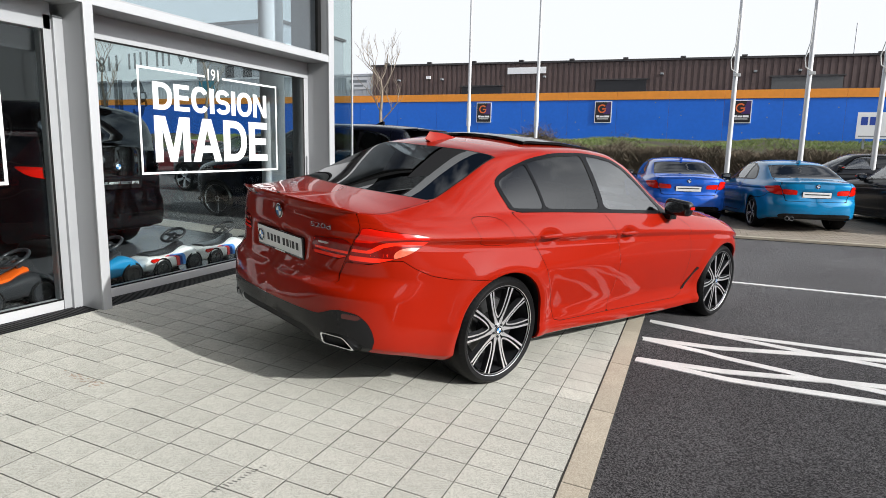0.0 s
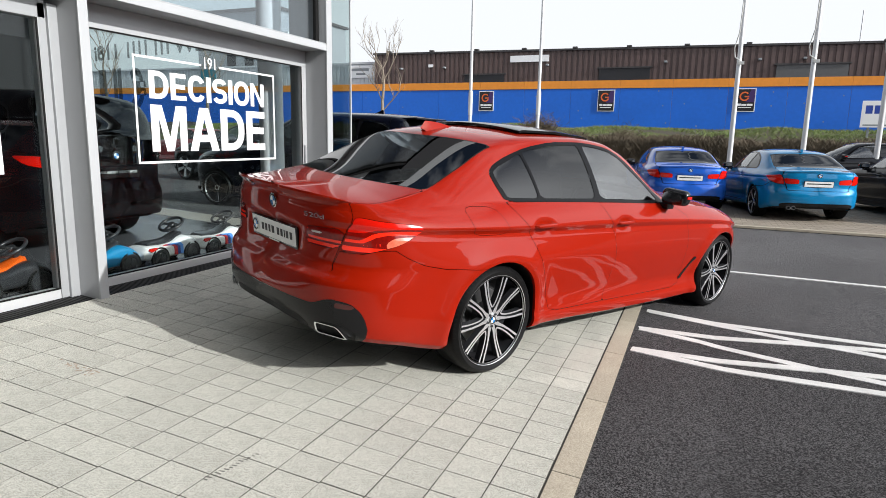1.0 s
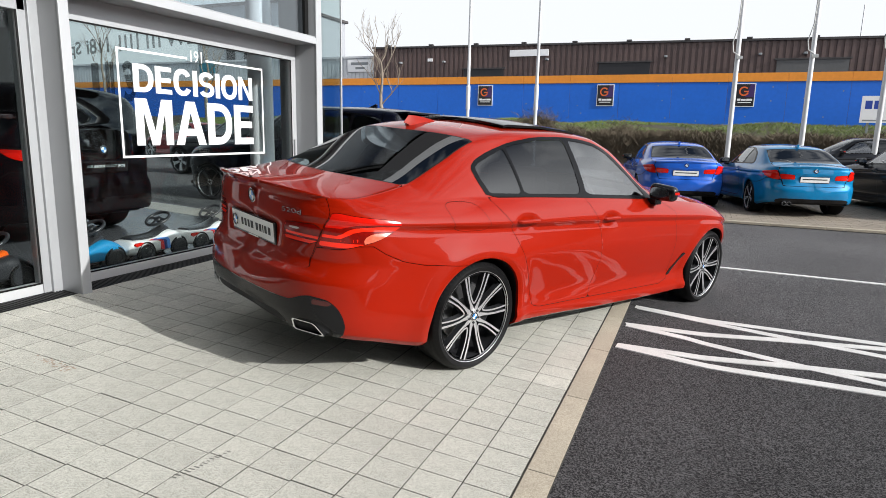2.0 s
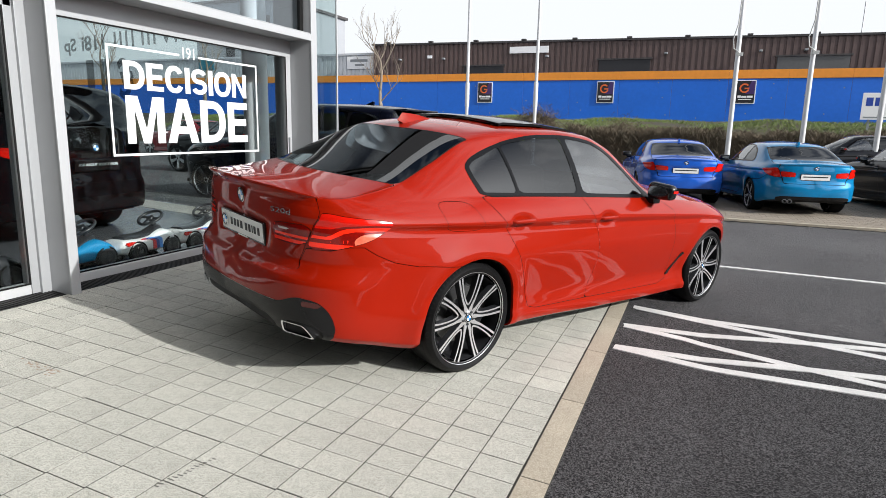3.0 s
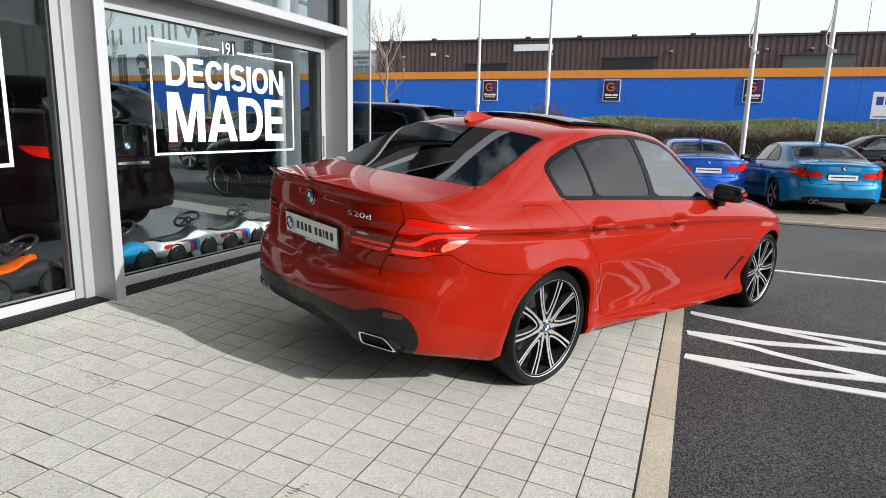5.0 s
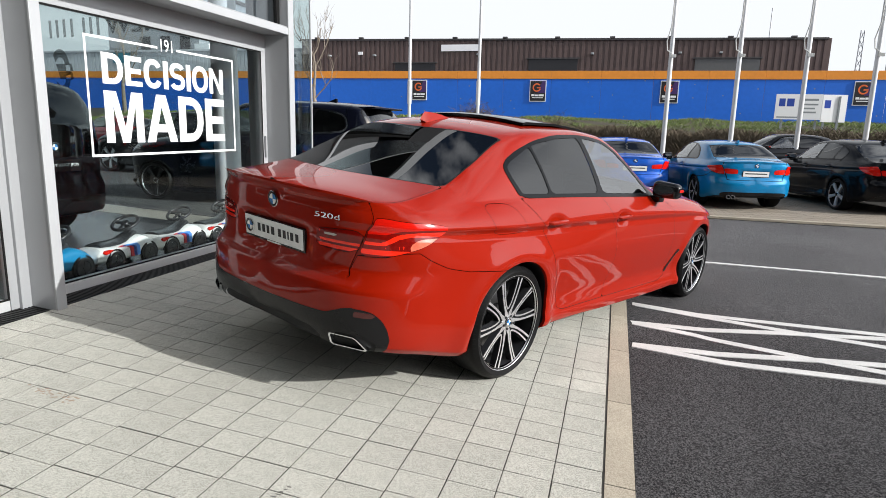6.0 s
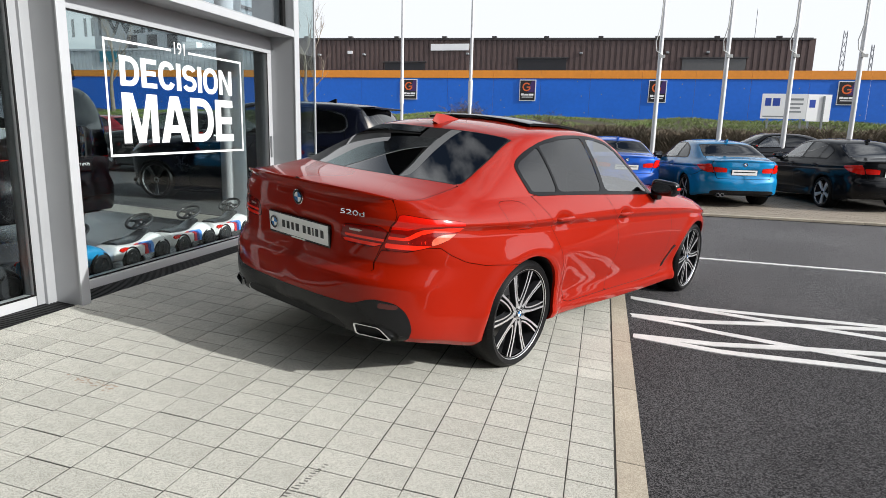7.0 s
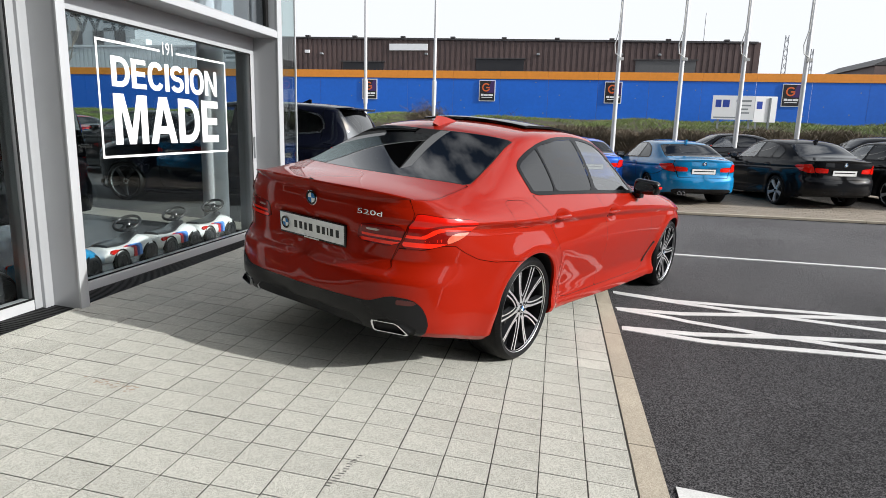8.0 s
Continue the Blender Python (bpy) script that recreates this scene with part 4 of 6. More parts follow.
    for f, lab in zip(sh.F, sh.L):
        for i, j in zip(f, f[1:] + f[:1]):
            edges.setdefault((min(i, j), max(i, j)), []).append((lab == "void", i, j))
    rim = [e for e in edges.values() if len(e) == 2 and e[0][0] != e[1][0]]
    for sgn, hub in ((1, hubs[0]), (-1, hubs[0]), (1, hubs[1]), (-1, hubs[1])):
        lip, liner = Soup(), Soup()
        for e in rim:
            if abs(sh.P[e[0][1]][1] - hub) > 1:
                continue
            _, i, j = e[0] if not e[0][0] else e[1]
            p, q = sh.P[i] * (sgn, 1, 1), sh.P[j] * (sgn, 1, 1)
            ins = np.array((-0.018 * sgn, 0, 0))
            far = lambda r: np.array((0.52 * sgn, r[1], r[2]))
            lip.add([p, q, q + ins, p + ins], [(0, 1, 2, 3)])
            liner.add([p + ins, q + ins, far(q), far(p)], [(0, 1, 2, 3)])
        part("arch_lip", lip, paint, car)
        part("arch_liner", liner, PLASTIC, car, "black wheel arch liner")
    wheel_r = 0.337
    for hub in hubs:
        for sgn in (1, -1):
            spoke_wheel(car, (sgn * 0.762, hub, wheel_r), sgn, 0.281 if fine else 0.266, wheel_r, 0.255, fine, 10 if fine else 5, RIMDARK if fine or tall or coupe else RIMPALE, RIMDARK if tall else RIMPALE)
    # floor and cabin
    under = Soup().box((-0.70, -0.72, 0.26), (0.70, 3.6, 0.34), ch=0.03)
    part("underbody", under, PLASTIC, car, "black underbody")
    cab = Soup().box((-0.76, -0.35, 0.3), (0.76, 2.2, 0.62)).box((-0.70, -0.5, 0.62), (0.70, 0.02, 1.0), ch=0.03)
    part("cabin", cab, CABIN, car, "black cabin lining")
    dash = Soup().box((-0.70, 1.75, 0.6), (0.70, 2.25, 0.95), ch=0.06).box((0.16, 1.66, 0.90), (0.56, 1.95, 1.02), ch=0.05)
    part("dashboard", dash, CABIN, car)
    for x, y, tall_back in ((0.36, 0.95, 1.0), (-0.36, 0.95, 1.0), (0.36, 0.22, 0.82), (-0.36, 0.22, 0.82)):
        st = Soup().box((x - 0.25, y, 0.45), (x + 0.25, y + 0.5, 0.62), ch=0.05).box((x - 0.24, -0.07, 0), (x + 0.24, 0.07, 0.62 * tall_back), pose(0, y + 0.0, 0.58, 12, 0, 0), ch=0.05)
        if y > 0.5 or not fine:
            st.box((x - 0.13, -0.05, 0.64 * tall_back), (x + 0.13, 0.05, 0.80 * tall_back), pose(0, y, 0.56, 12, 0, 0), ch=0.04)
        part("seat", st, SEATS, car, "black leather seat")
    sw = [(0.36 + 0.18 * math.cos(t * math.pi / 10), 1.6 - 0.05 * math.sin(t * math.pi / 10), 0.91 + 0.17 * math.sin(t * math.pi / 10)) for t in range(21)]
    wheel = Soup().tube(sw, 0.014, 8).box((0.20, 1.59, 0.87), (0.52, 1.62, 0.95), ch=0.02)
    part("steering_wheel", wheel, CABIN, car, "", True)
    # mirrors
    bz = float(pchip(spec["belt"], 1.95))
    for sgn in (1, -1):
        mr = Soup()
        mm = pose(sgn * 0.925, 1.93, bz + 0.07, 0, 0, -8 * sgn)
        bm = bmesh.new()
        bmesh.ops.create_cube(bm, size=1)
        for v in bm.verts:
            v.co = Vector((v.co.x * 0.22, v.co.y * 0.12 * (0.75 if v.co.x * sgn > 0 else 1.0), v.co.z * (0.138 if v.co.x * sgn < 0 else 0.112)))
        bmesh.ops.bevel(bm, geom=bm.edges[:], offset=0.040, segments=5, affect="EDGES", profile=0.5)
        mr.bm(bm, mm)
        mir = part("wing_mirror", mr, GLOSSBLACK, car, "gloss black door mirror", True)
        part("mirror_foot", Soup().box((-0.10, -0.04, -0.10), (0.02, 0.05, -0.05), pose(sgn * 0.87, 1.93, bz + 0.07, 0, 0 if sgn > 0 else 180, 0) if sgn > 0 else pose(sgn * 0.83, 1.93, bz + 0.07), ch=0.01), GLOSSBLACK, mir)
        part("mirror_glass", Soup().prism(rounded([(-0.088 * sgn, -0.042), (-0.088 * sgn, 0.044), (0.080 * sgn, 0.036), (0.080 * sgn, -0.034)], 2, 0.25), -0.002, 0.002, mm @ pose(0, -0.058, 0, 90)), CHROME, mir, "silver mirror glass")
        # thin red strip on the outer edge of the mirror
        part("mirror_red_strip", Soup().box((-0.003, -0.02, -0.010), (0.003, 0.035, 0.010), mm @ pose(sgn * 0.109, 0, 0.008), ch=0.002), LAMP, mir)
    # handles
    for n, (hy, hz) in enumerate(spec["handles"]):
        if n >= len(doors):
            break
        for ob, sgn in zip(doors[n], (1, -1)):
            hx = 0.905 if not fine else 0.901
            bar = Soup().tube([(sgn * (hx - 0.022), hy - 0.105, hz), (sgn * (hx + 0.004), hy - 0.085, hz), (sgn * (hx + 0.008), hy, hz + 0.001), (sgn * (hx + 0.004), hy + 0.085, hz), (sgn * (hx - 0.022), hy + 0.105, hz)], [0.010, 0.013, 0.014, 0.013, 0.010], 10)
            part("door_handle", bar, paint, ob, "", True)
    # plate and badges on the tail
    py = spec["rear"] + float(pchip(spec["push"], 0.79)) + 0.022
    pz = 0.785 if not tall else 0.84
    if tall:
        py = spec["rear"] + float(pchip(spec["push"], 0.98))
    holder = part("number_plate", Soup().box((-0.268, -0.015, -0.066), (0.268, 0.01, 0.062), ch=0.006), GLOSSBLACK, lids[0] if lids else car, "white dealer plate in a black holder", False, pose(0, py - 0.012, pz, 7))
    part("plate_face", Soup().box((-0.258, -0.018, -0.052), (0.258, -0.014, 0.056), ch=0.0015), PLATE, holder, "white plate with plain dark bars")
    return car, sh, lids, bumpers, holder, py


# ---- the forecourt ----
TILT = math.tan(radians(SLOPE))


def kerb_x(y):
    """The inner edge of the kerb, which runs a little askew to the showroom."""
    return 1.399 - 0.0140 * (y + 1.3)


def build_ground():
    s = Soup()
    xs = [-300, -60, -14, -2.3, 0, 2.1, 4, 8, 14, 60, 300]
    ys = [-300, -60, -20, -10, -5, 0, 5, 10, 20, 40, 100, 300]
    v = [(x, y, ground_z(x) - 0.004) for y in ys for x in xs]
    k = len(xs)
    f = [(j * k + i, j * k + i + 1, (j + 1) * k + i + 1, (j + 1) * k + i) for j in range(len(ys) - 1) for i in range(k - 1)]
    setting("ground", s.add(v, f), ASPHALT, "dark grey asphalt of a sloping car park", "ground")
    bed = Soup().prism([(-2.07, -9), (kerb_x(-9) + 0.132, -9), (kerb_x(6.5) + 0.132, 6.5), (-2.07, 6.5)], -0.05, 0.0083)
    return setting("pavement", bed, JOINT, "pale concrete block paving with dark joints", "paving", GROUND)


PAVEMENT = build_ground()

# drain along the showroom
edge_strip = setting("pavement_edge", Soup().box((-2.142, -9, -0.05), (-2.099, 6.5, 0.008)), KERB, "narrow concrete edging beside the drain", "paving", GROUND @ pose(0.05, 0, 0))
drain = root("drain_channel", "black slotted drain grating along the showroom front", "drain", "", GROUND @ pose(0.05, 0, 0))
part("channel", Soup().box((-2.345, -9, -0.03), (-2.142, 4.5, 0.0025)), GASKET, drain)
ribs = Soup()
for i in range(540):
    ribs.box((-2.34, -9 + i * 0.025, 0.002), (-2.147, -9 + i * 0.025 + 0.012, 0.0065))
part("grating", ribs.box((-2.345, -9, 0.002), (-2.335, 4.5, 0.007)).box((-2.152, -9, 0.002), (-2.142, 4.5, 0.007)), GRATE, drain)

# painted lines on the asphalt
LEVEL = ground_z(9.0) - 0.004
lines = root("road_marking", "worn white zigzag hatching painted on the asphalt", "road marking")


def stripe(name, pts, width, parent):
    """A painted strip along ground points, laid on the surface."""
    dense = []
    for (x0, y0), (x1, y1) in zip(pts, pts[1:]):
        dense += [(x0 + (x1 - x0) * t / 6, y0 + (y1 - y0) * t / 6) for t in range(6)]
    pts = [Vector((*p, 0)) for p in dense + [pts[-1]]]
    v = []
    for i, p in enumerate(pts):
        way = (pts[min(i + 1, len(pts) - 1)] - pts[max(i - 1, 0)]).normalized()
        side = Vector((-way.y, way.x, 0)) * width / 2
        v += [(*(p + side).xy, ground_z((p + side).x) - 0.004 + stripe.z), (*(p - side).xy, ground_z((p - side).x) - 0.004 + stripe.z)]
    n = len(v)
    v += [(x, y, z - 0.008) for x, y, z in v]
    f = [(2 * i, 2 * i + 1, 2 * i + 3, 2 * i + 2) for i in range(n // 2 - 1)]
    f += [(2 * i, 2 * i + 2, n + 2 * i + 2, n + 2 * i) for i in range(n // 2 - 1)] + [(2 * i + 1, n + 2 * i + 1, n + 2 * i + 3, 2 * i + 3) for i in range(n // 2 - 1)]
    stripe.z += 0.0006
    return part(name, Soup().add(v, f), PAINTLINE, parent)


stripe.z = 0.0035
for pts in ([(1.535, 1.775), (2.2, 1.755), (3.84, 1.69), (5.5, 1.62)], [(1.56, 1.755), (2.1, 1.70), (2.85, 1.49), (3.66, 1.29), (4.6, 1.06)], [(1.525, 1.195), (2.63, 1.46), (3.83, 1.67), (5.0, 1.87)],
            [(1.53, 1.185), (1.97, 1.14), (2.72, 0.89), (3.40, 0.71), (4.4, 0.46)], [(1.54, 0.655), (1.97, 0.745), (2.73, 0.88), (3.52, 0.98), (5.0, 1.18)], [(1.525, 0.645), (2.25, 0.60), (3.35, 0.59), (5.0, 0.57)]):
    stripe("stripe", pts, 0.088, lines)
bay = root("road_marking", "thin white parking bay line on the asphalt", "road marking")
stripe("stripe", [(1.2, 4.2), (2.45, 4.16), (4.8, 4.05), (12, 3.7)], 0.08, bay)
near = root("road_marking", "white painted line starting at the kerb", "road marking")
stripe("stripe", [(1.57, -1.61), (2.6, -1.63), (4.5, -1.68)], 0.09, near)

# block paving where the other cars stand
LOT_Z = LEVEL + 0.03
lot_ob = setting("pavement_parking", Soup().box((-2, 8.62, LEVEL - 0.2), (24, 17.2, LOT_Z)), BRICKPAV, "brown block paving of the parking bays", "paving")


# ---- the showroom ----
XG, XF = -2.42, -2.10            # glass and the front of the posts
FLOOR_IN = 0.160


def quad_pane(name, lo, hi, mat, parent, label=""):
    ob = part(name, Soup().box(lo, hi), mat, parent, label)
    ob.visible_shadow = False
    return ob


SHOWROOM = Matrix.Translation((0.055, -0.0594, -0.013)) @ Matrix.Diagonal((1, 1.0126, 1, 1))
VINYL = Matrix.Translation((0.0, 0.057, -0.012)) @ SHOWROOM
facade = tagged(root("wall_showroom", "glazed showroom front in grey aluminium", "wall", "", SHOWROOM), kind="structure")
for name, lo, hi, mat in (
    ("post", (-2.60, -0.672, -0.2), (-2.115, -0.605, 6.4), ALUDARK), ("post_cap", (-2.115, -0.675, -0.2), (XF, -0.602, 6.4), ALU),
    ("corner_post", (-2.60, 2.25, -0.2), (-2.115, 2.345, 3.6), ALUDARK), ("corner_post_cap", (-2.115, 2.247, -0.2), (XF, 2.348, 3.6), ALU),
    ("transom", (-2.60, -0.605, 2.28), (-2.115, 2.25, 2.36), ALUDARK), ("transom_cap", (-2.115, -0.602, 2.278), (XF - 0.002, 2.247, 2.345), ALU),
    ("door_transom", (-2.60, -8.5, 2.28), (-2.115, -0.672, 2.36), ALUDARK), ("door_transom_cap", (-2.115, -8.5, 2.278), (XF - 0.002, -0.675, 2.345), ALU),
    ("window_head", (-2.47, -0.605, 2.11), (-2.385, 2.25, 2.28), ALU), ("window_sill", (-2.47, -0.605, -0.1), (-2.35, 2.25, 0.235), SILL),
    ("window_jamb", (-2.47, 2.165, 0.235), (-2.385, 2.25, 2.11), ALU), ("window_stile", (-2.47, -0.605, 0.235), (-2.385, -0.53, 2.11), ALU),
    ("door_head", (-2.43, -8.5, 2.10), (-2.335, -0.74, 2.28), ALUDARK), ("door_jamb", (-2.43, -0.795, 0.10), (-2.335, -0.735, 2.2), ALUDARK), ("door_stile", (-2.43, -0.74, 0.06), (-2.31, -0.672, 2.20), ALUDARK),
    ("door_rail", (-2.43, -8.5, 0.10), (-2.335, -0.80, 0.24), SILL), ("threshold", (-2.60, -8.5, -0.1), (-2.345, -0.672, 0.172), SILL),
):
    part(name, Soup().box(lo, hi, ch=0.004), mat, facade)
for name, lo, hi in (("gasket", (-2.383, -0.53, 0.235), (-2.379, 2.165, 0.247)), ("gasket", (-2.383, -0.53, 2.098), (-2.379, 2.165, 2.11)), ("gasket", (-2.383, 2.153, 0.247), (-2.379, 2.165, 2.098)),
                     ("gasket", (-2.336, -0.812, 0.24), (-2.331, -0.80, 2.10)), ("gasket", (-2.336, -8.5, 0.24), (-2.331, -0.812, 0.252)), ("gasket", (-2.6, -0.606, -0.1), (-2.1135, -0.6035, 2.278))):
    part(name, Soup().box(lo, hi), GASKET, facade)
part("door_stop", Soup().box((-2.33, -0.795, 0.125), (-2.28, -0.742, 0.165), ch=0.006), GASKET, facade, "small black door guide")
part("door_pull", Soup().box((-2.38, 2.185, 1.02), (-2.36, 2.205, 1.25), ch=0.006), ALUDARK, facade)
win = tagged(root("window_1", "large showroom window with white lettering", "window", "", SHOWROOM), kind="structure")
quad_pane("pane", (XG - 0.012, -0.53, 0.235), (XG, 2.165, 2.11), SHOPGLASS, win, "clear reflective glass")
win2 = tagged(root("window_2", "glazed showroom door pane", "window", "", SHOWROOM), kind="structure")
quad_pane("pane", (-2.385, -8.5, 0.24), (-2.375, -0.80, 2.10), SHOPGLASS, win2, "clear reflective glass")
win3 = tagged(root("window_3", "upper showroom glazing", "window", "", SHOWROOM), kind="structure")
for y0, y1 in ((-4.4, -0.675), (-0.60, 2.245)):
    quad_pane("pane", (-2.23, y0, 2.345), (-2.22, y1, 5.0), SHOPGLASSUP, win3, "pale reflective upper glass")
part("mullion", Soup().box((-2.235, 2.19, 2.345), (-2.20, 2.245, 5.0)), GASKET, win3)
for y0, y1 in ((-8.5, -0.675), (-0.602, 2.34)):
    part("spandrel", Soup().box((-2.24, y0, 5.0), (-2.16, y1, 6.4), ch=0.004), MURK, facade, "dark panel over the upper glazing")
win4 = tagged(root("window_4", "frameless glass corner beyond the last post", "window", "", SHOWROOM), kind="structure")
quad_pane("pane", (-2.215, 2.348, -0.1), (-2.203, 2.90, 6.4), SHOPGLASS, win4, "clear corner glass")
ret = quad_pane("pane", (-7.4, 0, -0.1), (0, 0.012, 6.4), SHOPGLASS, win4, "clear return glass")
ret.matrix_basis = pose(-2.203, 2.90, 0, 0, 0, -11.3)

part("glass_edge", Soup().box((-2.217, 2.894, -0.1), (-2.199, 2.913, 6.4), ch=0.002), ALU, win4, "pale polished glass edge")

def band(line, width, s, thick=0.002):
    """A flat stroke of even width along a line in x and y."""
    n = len(line)
    left, right = [], []
    for i, (x, y) in enumerate(line):
        (ax, ay), (bx, by) = line[max(i - 1, 0)], line[min(i + 1, n - 1)]
        ln = math.hypot(bx - ax, by - ay)
        ox, oy = -(by - ay) / ln * width / 2, (bx - ax) / ln * width / 2
        left.append((x + ox, y + oy))
        right.append((x - ox, y - oy))
    v = [(x, y, z) for z in (0, thick) for x, y in left + right]
    f = [(2 * n + i, 2 * n + i + 1, 3 * n + i + 1, 3 * n + i)[::-1] for i in range(n - 1)] + [(i, i + 1, n + i + 1, n + i) for i in range(n - 1)]
    f += [(i, i + 1, 2 * n + i + 1, 2 * n + i) for i in range(n - 1)] + [(n + i, n + i + 1, 3 * n + i + 1, 3 * n + i)[::-1] for i in range(n - 1)]
    f += [(0, n, 3 * n, 2 * n), (n - 1, 2 * n - 1, 4 * n - 1, 3 * n - 1)]
    s.add(v, f)


def bow(cx, cy, rx, ry, a0, a1, steps=20, n=2.35):
    """Points of a squarish arc."""
    out = []
    for k in range(steps + 1):
        c, q = math.cos(radians(a0 + (a1 - a0) * k / steps)), math.sin(radians(a0 + (a1 - a0) * k / steps))
        out.append((cx + rx * math.copysign(abs(c) ** (2 / n), c), cy + ry * math.copysign(abs(q) ** (2 / n), q)))
    return out


WIDE = {"D": 0.73, "E": 0.62, "C": 0.74, "I": 0.20, "S": 0.68, "O": 0.79, "N": 0.72, "M": 0.86, "A": 0.80}


def glyph(c):
    """A bold upright capital, 1 high."""
    s, w, t = Soup(), WIDE[c], 0.2
    poly = lambda *p: s.prism(list(p), 0, 0.002)
    if c in "DEI":
        poly((0, 0), (t, 0), (t, 1), (0, 1))
    if c == "E":
        for y in (0, 0.42, 0.83):
            poly((t, y), (w - (0.04 if y == 0.42 else 0), y), (w - (0.04 if y == 0.42 else 0), y + 0.17), (t, y + 0.17))
    elif c == "D":
        band([(t, 0.09), (0.3, 0.09)] + bow(0.3, 0.5, w - 0.1 - 0.3, 0.41, -82, 82) + [(0.3, 0.91), (t, 0.91)], 0.18, s)
    elif c == "O":
        band(bow(w / 2, 0.5, w / 2 - 0.1, 0.42, 0, 360, 40), 0.19, s)
    elif c == "C":
        band(bow(w / 2 + 0.01, 0.5, w / 2 - 0.1, 0.42, 32, 328, 34), 0.19, s)
    elif c == "S":
        band(bow(w / 2, 0.705, w / 2 - 0.1, 0.205, 22, 262, 20, 2.2) + bow(w / 2, 0.295, w / 2 - 0.095, 0.205, 82, -158, 20, 2.2), 0.18, s)
    elif c == "N":
        poly((0, 0), (0.18, 0), (0.18, 1), (0, 1))
        poly((w - 0.18, 0), (w, 0), (w, 1), (w - 0.18, 1))
        poly((w - 0.18, 0), (w - 0.18, 0.30), (0.18, 1), (0.18, 0.70))
    elif c == "M":
        poly((0, 0), (0.18, 0), (0.18, 0.74), (w / 2 - 0.085, 0), (w / 2 + 0.085, 0), (w - 0.18, 0.74), (w - 0.18, 0), (w, 0), (w, 1), (w - 0.26, 1), (w / 2, 0.30), (0.26, 1), (0, 1))
    elif c == "A":
        poly((0, 0), (0.205, 0), (w / 2, 0.75), (w - 0.205, 0), (w, 0), (w / 2 + 0.12, 1), (w / 2 - 0.12, 1))
        poly((0.2625, 0.21), (w - 0.2625, 0.21), (w - 0.3075, 0.375), (0.3075, 0.375))
    return s


def signwriting(text, width, height, parent, m):
    gap = 0.065
    unit = width / (sum(WIDE[c] for c in text) + gap * (len(text) - 1))
    x = 0.0
    for c in text:
        part("letter", glyph(c), WHITE, parent, "", False, m @ Matrix.Translation((x, 0, 0)) @ Matrix.Diagonal((unit, height, 1, 1)))
        x += (WIDE[c] + gap) * unit


# lettering on the window: x of the letters runs along +y of the place
LETTER = Matrix(((0, 0, 1, XG + 0.003), (1, 0, 0, 0), (0, 1, 0, 0), (0, 0, 0, 1)))
sign = root("window_lettering", "white vinyl words DECISION MADE in a white frame on the glass", "sign", "", VINYL)
signwriting("DECISION", 1.42, 0.225, sign, LETTER @ pose(0.085, 1.65, 0))
signwriting("MADE", 1.42, 0.385, sign, LETTER @ pose(0.085, 1.215, 0))
word("191", 0.135, 0.10, 0.0, WHITE, sign, LETTER @ pose(0.705, 1.95, 0))
part("border", bars([(-0.06, 1.115, 1.67, 1.133), (-0.06, 1.133, -0.042, 1.985), (1.652, 1.133, 1.67, 1.985), (-0.042, 1.967, 0.665, 1.985), (0.885, 1.967, 1.652, 1.985)]), WHITE, sign, "", False, LETTER)
door_sign = root("window_lettering", "white frame line on the glass door", "sign", "", VINYL)
LETTER2 = Matrix(((0, 0, 1, -2.372), (1, 0, 0, 0), (0, 1, 0, 0), (0, 0, 0, 1)))
part("border", bars([(-2.9, 1.083, -1.14, 1.105), (-1.162, 1.105, -1.14, 1.955), (-2.9, 1.933, -1.162, 1.955)]), WHITE, door_sign, "", False, LETTER2)

# lettering on the return glass, read from the street
back_sign = root("window_lettering", "dark offer lettering on the return glass, seen from behind", "sign", "", SHOWROOM)
RET = pose(-2.203, 2.90, 0, 0, 0, -11.3) @ Matrix(((-1, 0, 0, -2.47), (0, 0, -1, 0.016), (0, 1, 0, 2.545), (0, 0, 0, 1)))
word("NEW", 1.18, 0.25, 0.02, PRINT, back_sign, RET)
for x in (1.30, 1.46, 1.62, 1.90, 2.08, 2.25, 2.42):
    part("bar", bars([(x, 0, x + 0.06, 0.25)]), PRINT, back_sign, "", False, RET)
word("118i", 0.72, 0.25, 0.02, PRINT, back_sign, RET @ pose(2.80, 0, 0))
word("Sp", 0.42, 0.28, 0.02, PRINT, back_sign, RET @ pose(3.72, -0.05, 0))
word("€", 0.46, 0.64, 0.03, PRINT, back_sign, RET @ pose(1.98, -0.80, 0))
for x in (2.71, 2.85, 3.19, 3.31):
    part("bar", bars([(x, -0.80, x + 0.12, -0.15)]), PRINT, back_sign, "", False, RET)
# inside
ROOM = [(-9.5, -8.5), (-2.43, -8.5), (-2.43, 2.85), (-9.5, 4.25)]
setting("floor", Soup().prism(ROOM, -0.2, FLOOR_IN), FLOORIN, "grey showroom floor tiles", "floor")
setting("floor_strip", Soup().prism([(-9.3, 3.65), (-2.6, 2.32), (-2.6, 2.82), (-9.3, 4.15)], FLOOR_IN, FLOOR_IN + 0.004), FLOORPALE, "pale strip of floor by the return glass", "floor")
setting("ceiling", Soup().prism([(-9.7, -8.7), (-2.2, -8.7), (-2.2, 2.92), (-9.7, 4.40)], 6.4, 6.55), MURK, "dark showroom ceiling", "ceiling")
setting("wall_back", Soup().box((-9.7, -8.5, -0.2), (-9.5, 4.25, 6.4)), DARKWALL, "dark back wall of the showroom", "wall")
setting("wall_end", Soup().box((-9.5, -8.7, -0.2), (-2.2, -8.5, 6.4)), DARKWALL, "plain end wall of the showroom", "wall")
